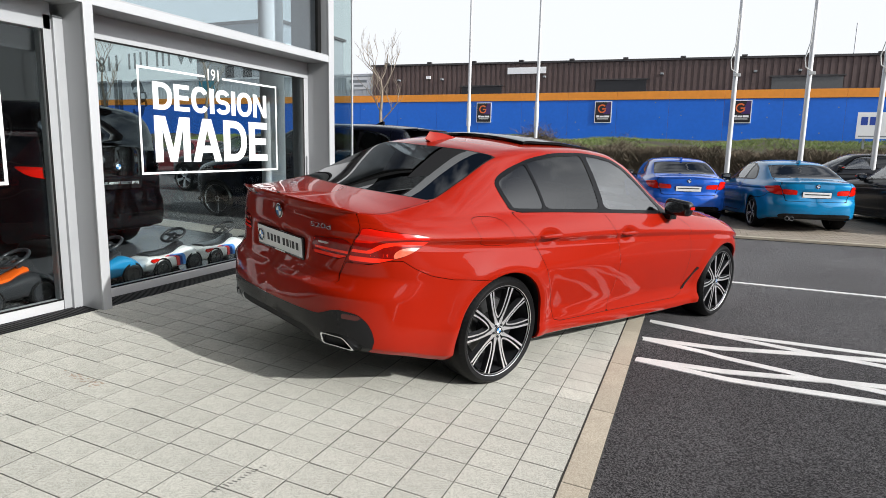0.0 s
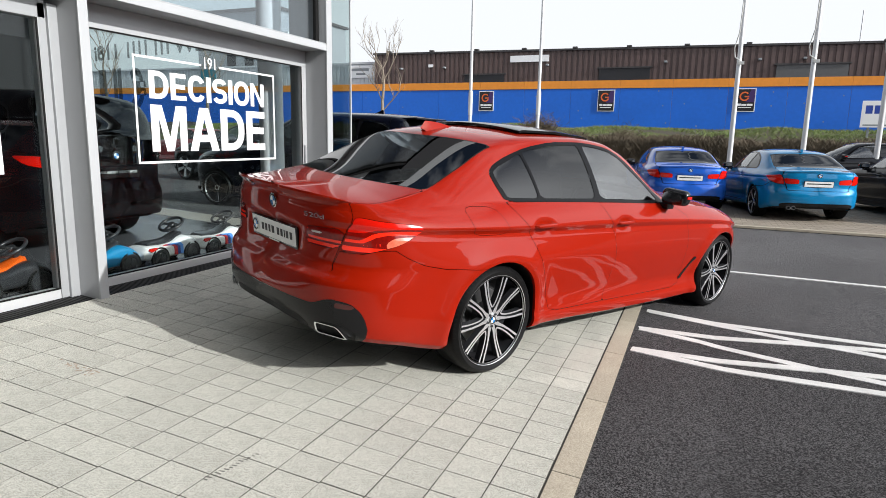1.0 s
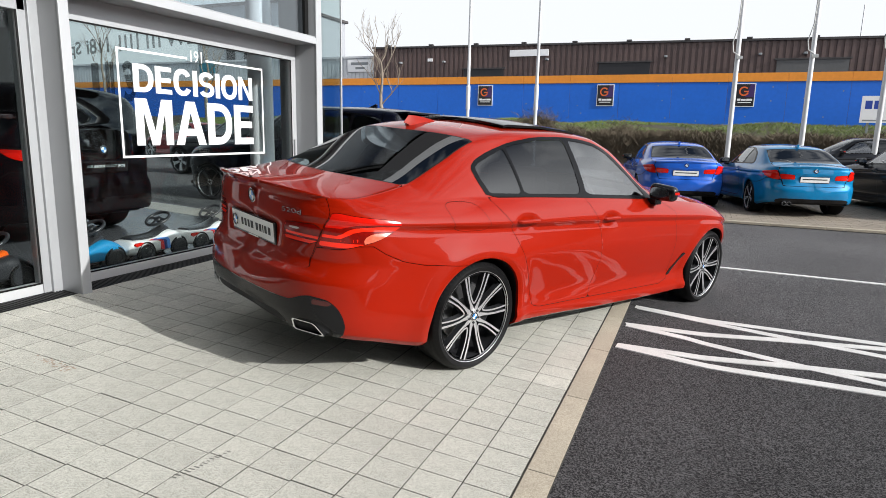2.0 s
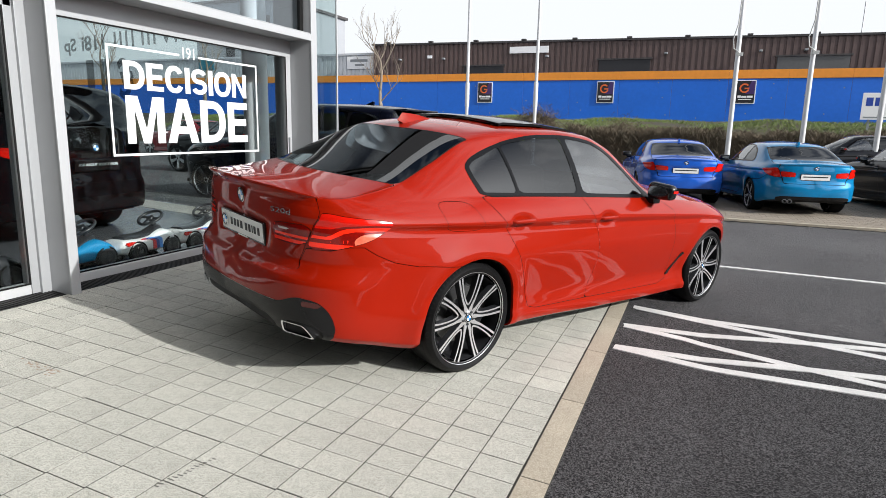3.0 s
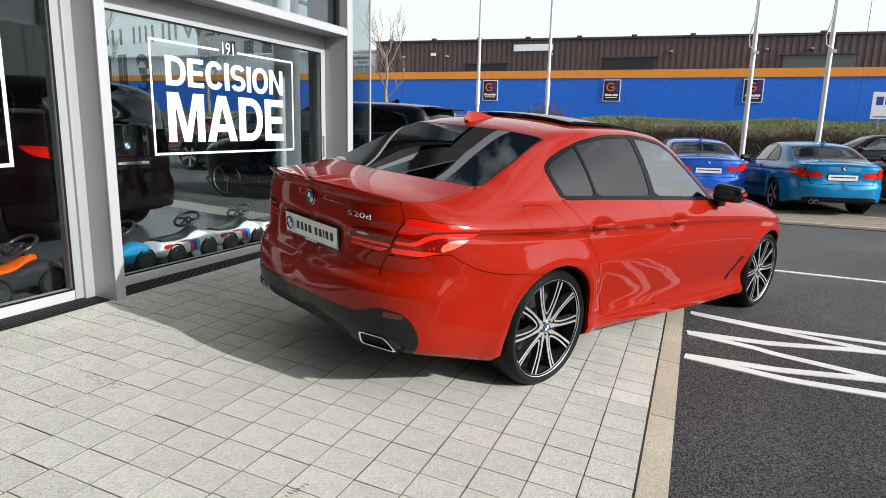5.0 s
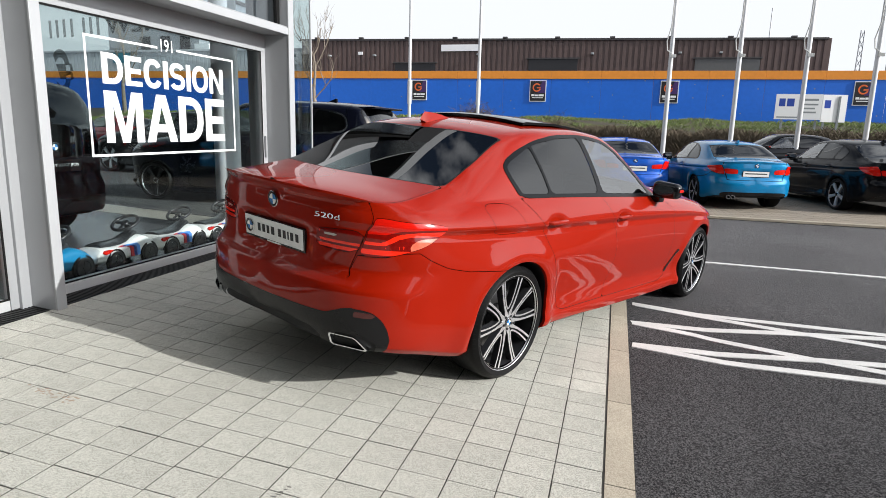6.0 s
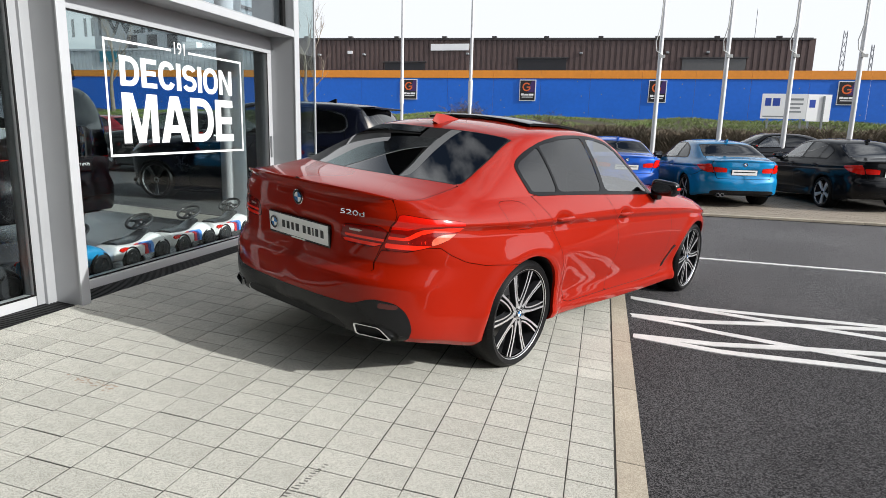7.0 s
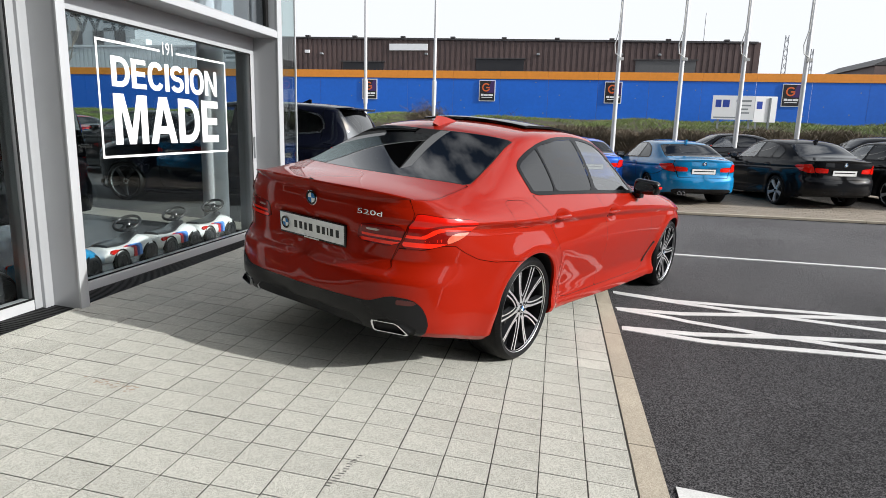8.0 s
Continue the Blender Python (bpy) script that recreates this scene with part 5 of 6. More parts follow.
setting("parapet", Soup().prism([(-9.7, -8.7), (-2.15, -8.7), (-2.15, 5.2), (-9.7, 6.6)], 6.42, 7.35), ALU, "pale panel band along the roof edge", "wall")
setting("canopy", Soup().prism([(-9.7, 4.43), (-2.24, 2.97), (-2.17, 5.15), (-9.7, 6.5)], 6.34, 6.416), MURK, "dark soffit of the roof overhang", "canopy")
# added out of view: blocks sky light and darkens the car's tail
setting("wall_unseen_behind", Soup().box((-2.2, -10.8, -1.2), (16, -10.5, 13.0)), DARKWALL, "unseen dark wall, added to keep sky off the car's paint", "wall")
# added out of view: a dark reflection for the car's side panels
setting("wall_unseen_side", Soup().box((30, -14, -0.6), (30.4, 46, 6.5)), CLAD, "unseen dark wall, added to keep sky off the car's paint", "wall")
setting("wall_showroom_far", Soup().box((-9.7, -12.0, -0.2), (-2.2, -8.7, 7.6)), ALUDARK, "plain grey end of the showroom", "wall")
col = root("column", "round grey showroom column behind the glass", "column")
part("shaft", Soup().lathe([(0.14, FLOOR_IN), (0.14, 6.4)], 32, pose(-2.895, 2.31, 0)), PLASTER, col, "", True)
part("collar", Soup().lathe([(0.165, FLOOR_IN), (0.165, FLOOR_IN + 0.12), (0.14, FLOOR_IN + 0.13)], 32, pose(-2.895, 2.31, 0)), ALU, col, "", True)


def ride_on(paint, seat, m, label, stripes):
    toy = root("ride_on_car", label, "toy car", "ride-on toy cars by the window", m)
    tops = [(-0.345, 0.165), (-0.335, 0.200), (-0.27, 0.205), (-0.15, 0.200), (-0.02, 0.205), (0.08, 0.235), (0.15, 0.245), (0.22, 0.225), (0.29, 0.18), (0.335, 0.13), (0.35, 0.10)]
    wide = [(-0.345, 0.095), (-0.31, 0.125), (-0.20, 0.145), (-0.05, 0.122), (0.08, 0.124), (0.20, 0.143), (0.30, 0.115), (0.35, 0.06)]
    rings = []
    for y in np.linspace(-0.345, 0.35, 30):
        h, w = float(pchip(tops, y)), float(pchip(wide, y))
        low = 0.062 + 0.02 * (abs(y) / 0.35) ** 6
        rings.append([(math.copysign(abs(math.cos(a)) ** 0.55, math.cos(a)) * w, y, low + (h - low) * (0.5 + 0.5 * math.copysign(abs(math.sin(a)) ** 0.6, math.sin(a)))) for a in np.linspace(0, 2 * math.pi, 28, endpoint=False)])
    k = len(rings[0])
    body = Soup().add([p for r in rings for p in r], [(j * k + i, j * k + (i + 1) % k, (j + 1) * k + (i + 1) % k, (j + 1) * k + i) for j in range(len(rings) - 1) for i in range(k)] + [tuple(range(k))[::-1], tuple(range((len(rings) - 1) * k, len(rings) * k))])
    part("body", body, paint, toy, "", True)
    # saddle seat rising to the steering column
    rows = []
    for y, z, w in ((-0.285, 0.196, 0.05), (-0.28, 0.222, 0.072), (-0.20, 0.226, 0.082), (-0.08, 0.222, 0.078), (0.02, 0.232, 0.066), (0.09, 0.262, 0.055), (0.14, 0.282, 0.045), (0.17, 0.272, 0.038), (0.185, 0.235, 0.03)):
        rows.append([(x * w, y, z + d) for x, d in ((-1.08, -0.04), (-1.0, -0.008), (-0.7, 0.0), (0, 0.001), (0.7, 0.0), (1.0, -0.008), (1.08, -0.04))])
    part("seat", Soup().add([p for r in rows for p in r], [(j * 7 + i, j * 7 + i + 1, (j + 1) * 7 + i + 1, (j + 1) * 7 + i) for j in range(8) for i in range(6)]), seat, toy, "", True)
    post = Soup().tube([(0, 0.135, 0.26), (0, 0.10, 0.335)], [0.026, 0.018], 12).lathe([(0.0, 0.012), (0.03, 0.010), (0.036, 0.0), (0.03, -0.012), (0, -0.012)], 20, pose(0, 0.09, 0.345, 28))
    tilt = pose(0, 0.09, 0.348, 28)
    ring = [tuple(tilt @ Vector((0.106 * math.cos(t * math.pi / 16), 0.106 * math.sin(t * math.pi / 16), 0))) for t in range(33)]
    post.tube(ring, 0.0135, 10)
    for an in (0, 180, 270):
        post.box((0.02, -0.013, -0.006), (0.102, 0.013, 0.004), tilt @ pose(0, 0, 0, 0, 0, an), ch=0.003)
    part("steering_wheel", post, TOYBLACK, toy, "black steering wheel", True)
    for sx in (1, -1):
        for y in (-0.19, 0.20):
            part("wheel_arch", Soup().lathe([(0.100, -0.02), (0.100, 0.0015), (0.0, 0.0015)], 28, pose(sx * 0.1375, y, 0.082, 0, 90 * sx, 0)), GASKET, toy)
            w = part("wheel", Soup().lathe([(0.05, -0.03), (0.076, -0.028), (0.082, -0.018), (0.082, 0.004), (0.076, 0.012), (0.056, 0.013), (0.05, 0.006), (0.02, 0.007), (0.016, 0.012), (0.0, 0.012)], 28, pose(sx * 0.138, y, 0.082, 0, 90 * sx, 0)), TOYBLACK, toy, "", True)
            for i in range(6):
                part("spoke", Soup().box((0.014, -0.005, 0.006), (0.052, 0.005, 0.0105), pose(sx * 0.138, y, 0.082, 0, 90 * sx, 0) @ pose(0, 0, 0, 0, 0, 60 * i), ch=0.001), TOYBLACK, w)
        part("tail_light", Soup().prism([(-0.318, 0.168), (-0.295, 0.150), (-0.245, 0.160), (-0.215, 0.180), (-0.25, 0.186), (-0.30, 0.184)], -0.014, 0.004, Matrix(((0, 0, sx, sx * 0.1345), (1, 0, 0, 0), (0, 1, 0, 0), (0, 0, 0, 1)))), LAMP, toy)
        if stripes:
            for k, mt in enumerate((STRIPEC, STRIPEB, STRIPEA)):
                y = -0.02 + k * 0.035
                poly = [(y - 0.13, 0.188), (y - 0.03, 0.180), (y + 0.005, 0.16), (y + 0.01, 0.085), (y + 0.045, 0.085), (y + 0.042, 0.165), (y + 0.015, 0.190), (y - 0.10, 0.196)]
                part("stripe", Soup().prism(poly, -0.008, 0.002 + 0.0008 * k, Matrix(((0, 0, sx, sx * 0.1255), (1, 0, 0, 0), (0, 1, 0, 0), (0, 0, 0, 1)))), mt, toy)
    return toy


for n, y in enumerate((0.46, 1.12, 1.78)):
    ride_on(TOYWHITE, TOYBLACK, pose(-2.645, y - 0.05, FLOOR_IN, 0, 0, 3 - 2 * n), "white ride-on toy car with striped sides behind the glass", True)
ride_on(TOYBLUE, TOYBLACK, pose(-2.665, -0.26, FLOOR_IN, 0, 0, 2), "blue ride-on toy car behind the glass", False)
ride_on(TOYBLACK, TOYORANGE, pose(-2.665, -1.04, FLOOR_IN, 0, 0, 4), "dark grey ride-on toy car with an orange seat", False)

# ---- the red saloon ----
CAR = GROUND @ pose(0, 0, 0, 0, 0, -24.7)
hero, shell, lids, bumpers, holder, plate_y = make_car("saloon_car", "glossy orange-red saloon with tinted windows, parked on paving", CAR, RED, fine=True)


def tail_point(x, z, lift=0.0):
    """A point of the tail at that width and height, with its turn about z."""
    g = shell.grid[: shell.U // 3]
    d = (g[..., 0] - abs(x)) ** 2 + (g[..., 2] - z) ** 2
    u, v = np.unravel_index(int(np.argmin(d[:, : shell.rail])), d[:, : shell.rail].shape)
    p = g[u, v]
    q0, q1 = g[max(u - 1, 0), v], g[u + 1, v]
    turn = math.degrees(math.atan2(q1[1] - q0[1], q1[0] - q0[0]))
    return p, turn


# spoiler lip along the boot's edge
edge_pts = shell.grid[1:44, shell.rail]
edge_pts = edge_pts[edge_pts[:, 0] < 0.625]
line = [Vector((-q[0], q[1], q[2])) for q in edge_pts[::-1]] + [Vector(q) for q in edge_pts]
rows = []
for i, q in enumerate(line):
    way = line[min(i + 1, len(line) - 1)] - line[max(i - 1, 0)]
    out = Vector((way.y, -way.x, 0)).normalized()
    fade = max(0.0, 1 - (abs(q.x) / 0.625) ** 6)
    rows.append([tuple(q - out * a + Vector((0, 0, b))) for a, b in ((0.02 + 0.05 * fade, 0.003), (0.01 + 0.01 * fade, 0.003 + 0.015 * fade), (-0.028 * fade, 0.003 + 0.028 * fade), (-0.030 * fade, 0.001 + 0.018 * fade), (0.002, -0.004 - 0.008 * fade))])
k = 5
lip = Soup().add([q for r in rows for q in r], [(j * k + i, (j + 1) * k + i, (j + 1) * k + i + 1, j * k + i + 1) for j in range(len(rows) - 1) for i in range(k - 1)])
part("spoiler_lip", lip, RED, lids[0], "", True)
# badge and model lettering
p, _ = tail_point(0.0, 0.955)
round_badge(lids[0], pose(0, p[1] - 0.002, 0.957, 97), 0.041)
e0, e1 = tail_point(0.365, 0.94)[0], tail_point(0.515, 0.94)[0]
LETTERING = pose(e0[0], e0[1] - 0.007, 0.928, 95, 0, math.degrees(math.atan2(e1[1] - e0[1], e1[0] - e0[0])))
part("model_lettering", writing("520d", 0.15, 0.026, 0.003, 0.004), CHROME, lids[0], "chrome model lettering", False, LETTERING)
round_badge(holder, pose(-0.205, -0.019, 0.002, 90), 0.036)
ch = [(-0.14, 0.034), (-0.098, 0.034), (-0.056, 0.03), (-0.018, 0.04), (0.045, 0.036), (0.088, 0.034), (0.13, 0.014), (0.152, 0.034), (0.196, 0.034)]
for x, w in ch:
    part("plate_bar", bars([(x + 0.12 * w, -0.019, x + 0.8 * w, 0.023)]), INK, holder, "plain dark bar", False, pose(0, -0.0185, 0.002, 90))
part("plate_small_writing", bars([(-0.06, -0.004, 0.06, 0.003)]), PLATE, holder, "", False, pose(0, -0.0155, -0.059, 90))
# exhaust tips
for sgn in (1, -1):
    poly = [(-0.088, 0.028), (0.040, 0.026), (0.062, 0.017), (0.118, -0.024), (0.105, -0.029), (-0.062, -0.026), (-0.078, -0.018), (-0.092, 0.018)]
    mm = pose(sgn * 0.575, -0.938, 0.352, 90, 0, 22 * sgn) @ Matrix.Diagonal((sgn, 1, 1, 1))
    outer, inner = Soup(), Soup()
    kk = len(poly)
    sm = lambda s, z: [(x * s, y * s, z) for x, y in poly]
    ring = sm(1.0, -0.05) + sm(1.02, 0.035) + sm(0.90, 0.035) + sm(0.86, -0.06)
    outer.add(ring, [(r * kk + i, r * kk + (i + 1) % kk, (r + 1) * kk + (i + 1) % kk, (r + 1) * kk + i) for r in range(3) for i in range(kk)])
    tip = part("exhaust_tip", outer, CHROME, hero, "chrome-framed exhaust outlet", False, mm)
    inner.add(sm(0.88, 0.0), [tuple(range(kk))])
    part("exhaust_opening", inner, GASKET, tip)
# shark fin aerial
fin = Soup()
rows = []
for t in np.linspace(0, 1, 9):
    y, h, w = 0.085 + 0.27 * t, 0.075 * (1 - t) ** 0.9 * min(1, 0.35 + 9 * t), 0.036 * (1 - 0.75 * t)
    zb = float(pchip(SEDAN["mid"], y)) - 0.006
    rows.append([(-w, y, zb), (-w * 0.45, y - 0.0, zb + h * 0.55), (0, y - 0.03 * (1 - t), zb + h), (w * 0.45, y, zb + h * 0.55), (w, y, zb)])
fin.add([p for r in rows for p in r], [(j * 5 + i, j * 5 + i + 1, (j + 1) * 5 + i + 1, (j + 1) * 5 + i) for j in range(8) for i in range(4)] + [(4, 3, 2, 1, 0)])
part("roof_aerial", fin, RED, hero, "", True)
# raised glass sunroof
roof_rows = []
for y, up in ((0.52, 0.026), (0.56, 0.032), (0.9, 0.026), (1.25, 0.013), (1.30, 0.008)):
    zz = float(pchip(SEDAN["mid"], y))
    roof_rows.append([(x, y + 0.02 * (x / 0.45) ** 2, zz - 0.035 * (x / 0.5) ** 2 + up) for x in np.linspace(-0.45, 0.45, 9)])
sr = Soup()
tops = [p for r in roof_rows for p in r]
lows = [(x, y, z - 0.016) for x, y, z in tops]
qd = [(j * 9 + i, j * 9 + i + 1, (j + 1) * 9 + i + 1, (j + 1) * 9 + i) for j in range(4) for i in range(8)]
sr.add(tops, qd).add(lows, [f[::-1] for f in qd])
rim = [(0 * 9 + i) for i in range(9)] + [j * 9 + 8 for j in range(1, 5)] + [4 * 9 + i for i in range(7, -1, -1)] + [j * 9 for j in range(3, 0, -1)]
sr.f += [(rim[i], rim[(i + 1) % len(rim)], 45 + rim[(i + 1) % len(rim)], 45 + rim[i]) for i in range(len(rim))]
sr.s += [0] * len(rim)
part("sunroof", sr, GLOSSBLACK, hero, "black glass sunroof raised open", True)
part("roof_opening", Soup().box((-0.34, 0.58, 1.40), (0.34, 1.30, 1.462), ch=0.01), GASKET, hero)

# a scuffed tyre mark on the paving
mark = root("tyre_mark", "short dark rubber mark on the paving", "tyre mark", "", GROUND)
dash = Soup()
rnd = random.Random(3)
for i in range(14):
    t = i / 13
    w = (0.024 - 0.014 * t) * rnd.uniform(0.3, 1.1)
    dash.box((-w, -0.0035, 0.0098), (w * 0.6, 0.0035 - 0.001 * rnd.random(), 0.0108), pose(0.192 + 0.045 * t + rnd.uniform(-0.006, 0.006), -2.06 + 0.25 * t, 0, 0, 0, 8 + rnd.uniform(-8, 8)))
part("rubber", dash, SCUFF, mark)
spot = root("rust_stain", "faint rusty stain on the paving", "stain", "", GROUND)
blot = Soup()
for i in range(70):
    x, y = -1.14 + rnd.gauss(0, 0.07), -1.61 + rnd.gauss(0, 0.022)
    r = rnd.uniform(0.002, 0.009)
    blot.prism([(x + r * math.cos(k * 1.05), y + 0.7 * r * math.sin(k * 1.05)) for k in range(6)], 0.0098, 0.0106)
tagged(part("blotch", blot, STAIN, spot), kind="stuff")

# ---- the parked cars ----
COUPE = dict(SEDAN)
COUPE["dlo"] = [(0.12, 1.10), (0.2, 1.04), (0.5, 1.03), (1.0, 1.017), (1.97, 0.978), (1.93, 1.02), (1.747, 1.165), (1.543, 1.325), (1.38, 1.378), (1.1, 1.40), (0.7, 1.375), (0.35, 1.28)]
COUPE["glasses"] = [("tint", [(0.19, 1.10), (0.25, 1.06), (0.75, 1.05), (0.78, 1.36), (0.42, 1.27)]), ("clear", [(0.83, 1.05), (1.86, 1.01), (1.70, 1.155), (1.52, 1.30), (1.37, 1.355), (1.1, 1.378), (0.86, 1.37)])]
COUPE["doors"] = [[(0.78, 1.06), (0.72, 0.9), (0.75, 0.45), (0.85, 0.30), (2.2, 0.27), (2.33, 0.30), (2.315, 0.62), (2.24, 0.88), (2.06, 0.975), (1.9, 1.03)]]
COUPE["handles"] = [(0.9, 0.88)]
SUV = dict(SEDAN)
up = lambda rows, k: [(y, z if z < 0.4 else 0.4 + (z - 0.4) * k) for y, z in rows]
for key in ("crease", "belt"):
    SUV[key] = up(SEDAN[key], 1.22)
SUV["belt"] = [(-1.1, 1.20), (-0.4, 1.20), (1, 1.16), (1.97, 1.10), (2.4, 1.08), (3, 1.03), (3.5, 0.95), (3.83, 0.80)]
SUV["crease"] = [(-1.1, 1.03), (0, 1.02), (1.3, 1.0), (2.3, 0.97), (3.0, 0.93), (3.83, 0.72)]
SUV["rail_x"] = [(-1.1, 0.74), (-0.8, 0.70), (-0.4, 0.64), (0.14, 0.62), (1.04, 0.60), (1.5, 0.60), (1.8, 0.63), (2.1, 0.68), (2.35, 0.72), (2.8, 0.70), (3.4, 0.62), (3.83, 0.52)]
SUV["rail_z"] = [(-1.1, 1.23), (-0.98, 1.25), (-0.85, 1.42), (-0.72, 1.58), (-0.6, 1.64), (0.14, 1.69), (1.04, 1.71), (1.4, 1.68), (1.6, 1.60), (1.8, 1.46), (2.0, 1.30), (2.15, 1.19), (2.35, 1.12), (2.8, 1.09), (3.4, 1.0), (3.83, 0.82)]
SUV["mid"] = [(-1.1, 1.24), (-1.02, 1.26), (-0.88, 1.48), (-0.75, 1.66), (-0.6, 1.70), (0.25, 1.75), (1.0, 1.76), (1.4, 1.73), (1.6, 1.66), (1.8, 1.54), (2.1, 1.34), (2.4, 1.18), (2.5, 1.16), (2.8, 1.14), (3.2, 1.08), (3.6, 0.97), (3.83, 0.84)]
SUV["push"] = [(0.28, 0.1), (0.45, 0.0), (0.6, -0.02), (0.75, 0.0), (1.0, 0.0), (1.2, 0.02), (1.8, 0.02)]
SUV["dlo"] = [(-0.52, 1.33), (-0.42, 1.235), (0.5, 1.20), (1.0, 1.18), (1.97, 1.11), (1.93, 1.16), (1.747, 1.34), (1.5, 1.56), (1.3, 1.64), (1.04, 1.67), (0.3, 1.65), (-0.2, 1.60), (-0.45, 1.52)]
SUV["glasses"] = [("tint", [(-0.47, 1.34), (-0.38, 1.265), (0.1, 1.245), (0.06, 1.60), (-0.18, 1.57), (-0.41, 1.50)]), ("tint", [(0.14, 1.24), (0.93, 1.215), (0.95, 1.64), (0.3, 1.62), (0.12, 1.605)]), ("clear", [(1.05, 1.21), (1.86, 1.15), (1.70, 1.34), (1.48, 1.54), (1.29, 1.615), (1.07, 1.64)])]
SUV["back_glass"] = (-1.06, 0.10, -0.70, 0.10)
SUV["wind_glass"] = (2.38, -0.28, 1.56, -0.2)
SUV["doors"] = [[(y, z if z < 0.5 else z * 1.14) for y, z in d] for d in SEDAN["doors"]]
SUV["handles"] = [(0.374, 1.04), (1.29, 1.02)]


def on_ground(x, y, heading):
    return Matrix.Translation((x, y, ground_z(x))) @ pose(0, 0, 0, 0, SLOPE, 0) @ pose(0, 0, 0, 0, 0, heading)


def on_lot(x, y, heading, up=0.0):
    return pose(x, y, LOT_Z + up, 0, 0, heading)


def finish_tail(made, pipes=True, aerial=True, spec=SEDAN, paint=BLACKP):
    """Badge, plate bars, exhaust pipes and aerial of a parked car."""
    car, sh, lids_, bumpers_, hold, py_ = made
    round_badge(lids_[0] if lids_ else car, pose(0, spec["rear"] + float(pchip(spec["push"], 0.955)) - 0.003, 0.957, 97), 0.042)
    part("plate_writing", bars([(-0.22, 0.002, 0.22, 0.022)]), INK, hold, "plain dark bar", False, pose(0, -0.0185, 0.0, 90))
    if pipes:
        for x in (-0.52, -0.43):
            part("exhaust_pipe", Soup().lathe([(0.042, 0), (0.042, 0.10), (0.034, 0.10), (0.034, 0.0)], 16, pose(x, spec["rear"] + 0.10, 0.30, 90)), CHROME, car, "", True)
    if aerial:
        zb = float(pchip(spec["mid"], 0.15))
        part("roof_aerial", Soup().prism([(0.0, -0.01), (0.18, -0.01), (0.02, 0.06), (0.0, 0.055)], -0.02, 0.02, Matrix(((0, 0, 1, 0), (1, 0, 0, 0.05), (0, 1, 0, zb), (0, 0, 0, 1)))), paint, car)
    if spec is SUV:
        part("roof_spoiler", Soup().box((-0.58, -0.93, 1.605), (0.58, -0.62, 1.635), pose(0, 0, 0, -2), ch=0.012), paint, car)
    part("window_wiper", Soup().tube([(0.05, spec["back_glass"][0] + 0.12, 1.19), (0.42, spec["back_glass"][0] + 0.30, 1.27)], 0.008, 6), GASKET, car) if not aerial else None


S94 = Matrix.Diagonal((0.98, 0.94, 0.94, 1))
ROW = "cars in the parking row"
finish_tail(make_car("coupe_car", "bright blue coupe parked on block paving", on_lot(1.38, 11.2, 13) @ S94, BLUE, COUPE, group=ROW, coupe=True), True, True, COUPE, BLUE)
finish_tail(make_car("coupe_car", "metallic teal coupe parked on block paving", on_lot(3.66, 10.75, 14) @ S94, TEAL, COUPE, group=ROW, coupe=True), True, True, COUPE, TEAL)
finish_tail(make_car("saloon_car", "black saloon parked on block paving", on_lot(6.52, 11.25, 14), BLACKP, SEDAN, group=ROW), False, True, SEDAN, BLACKP)
finish_tail(make_car("saloon_car", "black saloon at the end of the parking row", on_lot(9.05, 11.7, 14), BLACKP, SEDAN, group=ROW), False, True, SEDAN, BLACKP)
make_car("saloon_car", "dark grey saloon standing in front of the hedge", on_lot(7.4, 18.9, 97, 0.12), GREYP, SEDAN)
make_car("saloon_car", "black saloon standing in front of the hedge", on_lot(10.3, 18.9, -83, 0.12), BLACKP, SEDAN)
S90 = Matrix.Diagonal((0.97, 0.93, 0.895, 1))
finish_tail(make_car("sport_utility_car", "dark blue sport utility car parked beyond the glass corner", Matrix.Translation((-2.88, 5.15, ground_z(-5) - 0.004)) @ pose(0, 0, 0, 0, 0, 90) @ S90, NAVYP, SUV, tall=True), False, True, SUV, NAVYP)
make_car("hatchback_car", "dark red car parked beyond the return glass", Matrix.Translation((-15.2, 14.6, ground_z(-14.6) - 0.004)) @ pose(0, 0, 0, 0, 0, 78) @ S94, MAROON, COUPE)
finish_tail(make_car("saloon_car", "black saloon parked beyond the return glass", Matrix.Translation((-7.4, 8.9, ground_z(-7.4) - 0.004)) @ pose(0, 0, 0, 0, 0, 84), BLACKP, SEDAN), False, True, SEDAN, BLACKP)
inside_car = make_car("sport_utility_car", "black sport utility car on show behind the glass", Matrix.Translation((-4.62, 0.79, FLOOR_IN)) @ pose(0, 0, 0, 0, 0, 90) @ Matrix.Diagonal((0.95, 0.92, 0.92, 1)), BLACKP, SUV, tall=True)
part("plate_panel", Soup().box((-0.265, -0.058, 0), (0.265, 0.058, 0.003), ch=0.001), GLOSSBLACK, inside_car[4], "black card over the plate", False, pose(0, -0.0175, 0, 90))
part("plate_text", writing("ASK ABOUT SELECT (PCP)", 0.46, 0.036, 0.001, 0.012), PLATE, inside_car[4], "", False, pose(-0.23, -0.0215, -0.012, 90))
round_badge(inside_car[0], pose(0, SUV["rear"] + float(pchip(SUV["push"], 1.02)) - 0.006, 1.025, 92), 0.046)


# ---- the distance ----
FY = 28.0
# everything beyond the hedge, spread out from the forecourt
FAR = Matrix.Translation((1.55, -3.8, 1.38)) @ Matrix.Scale(1.25, 4) @ Matrix.Translation((-1.55, 3.8, -1.38 - 0.32))


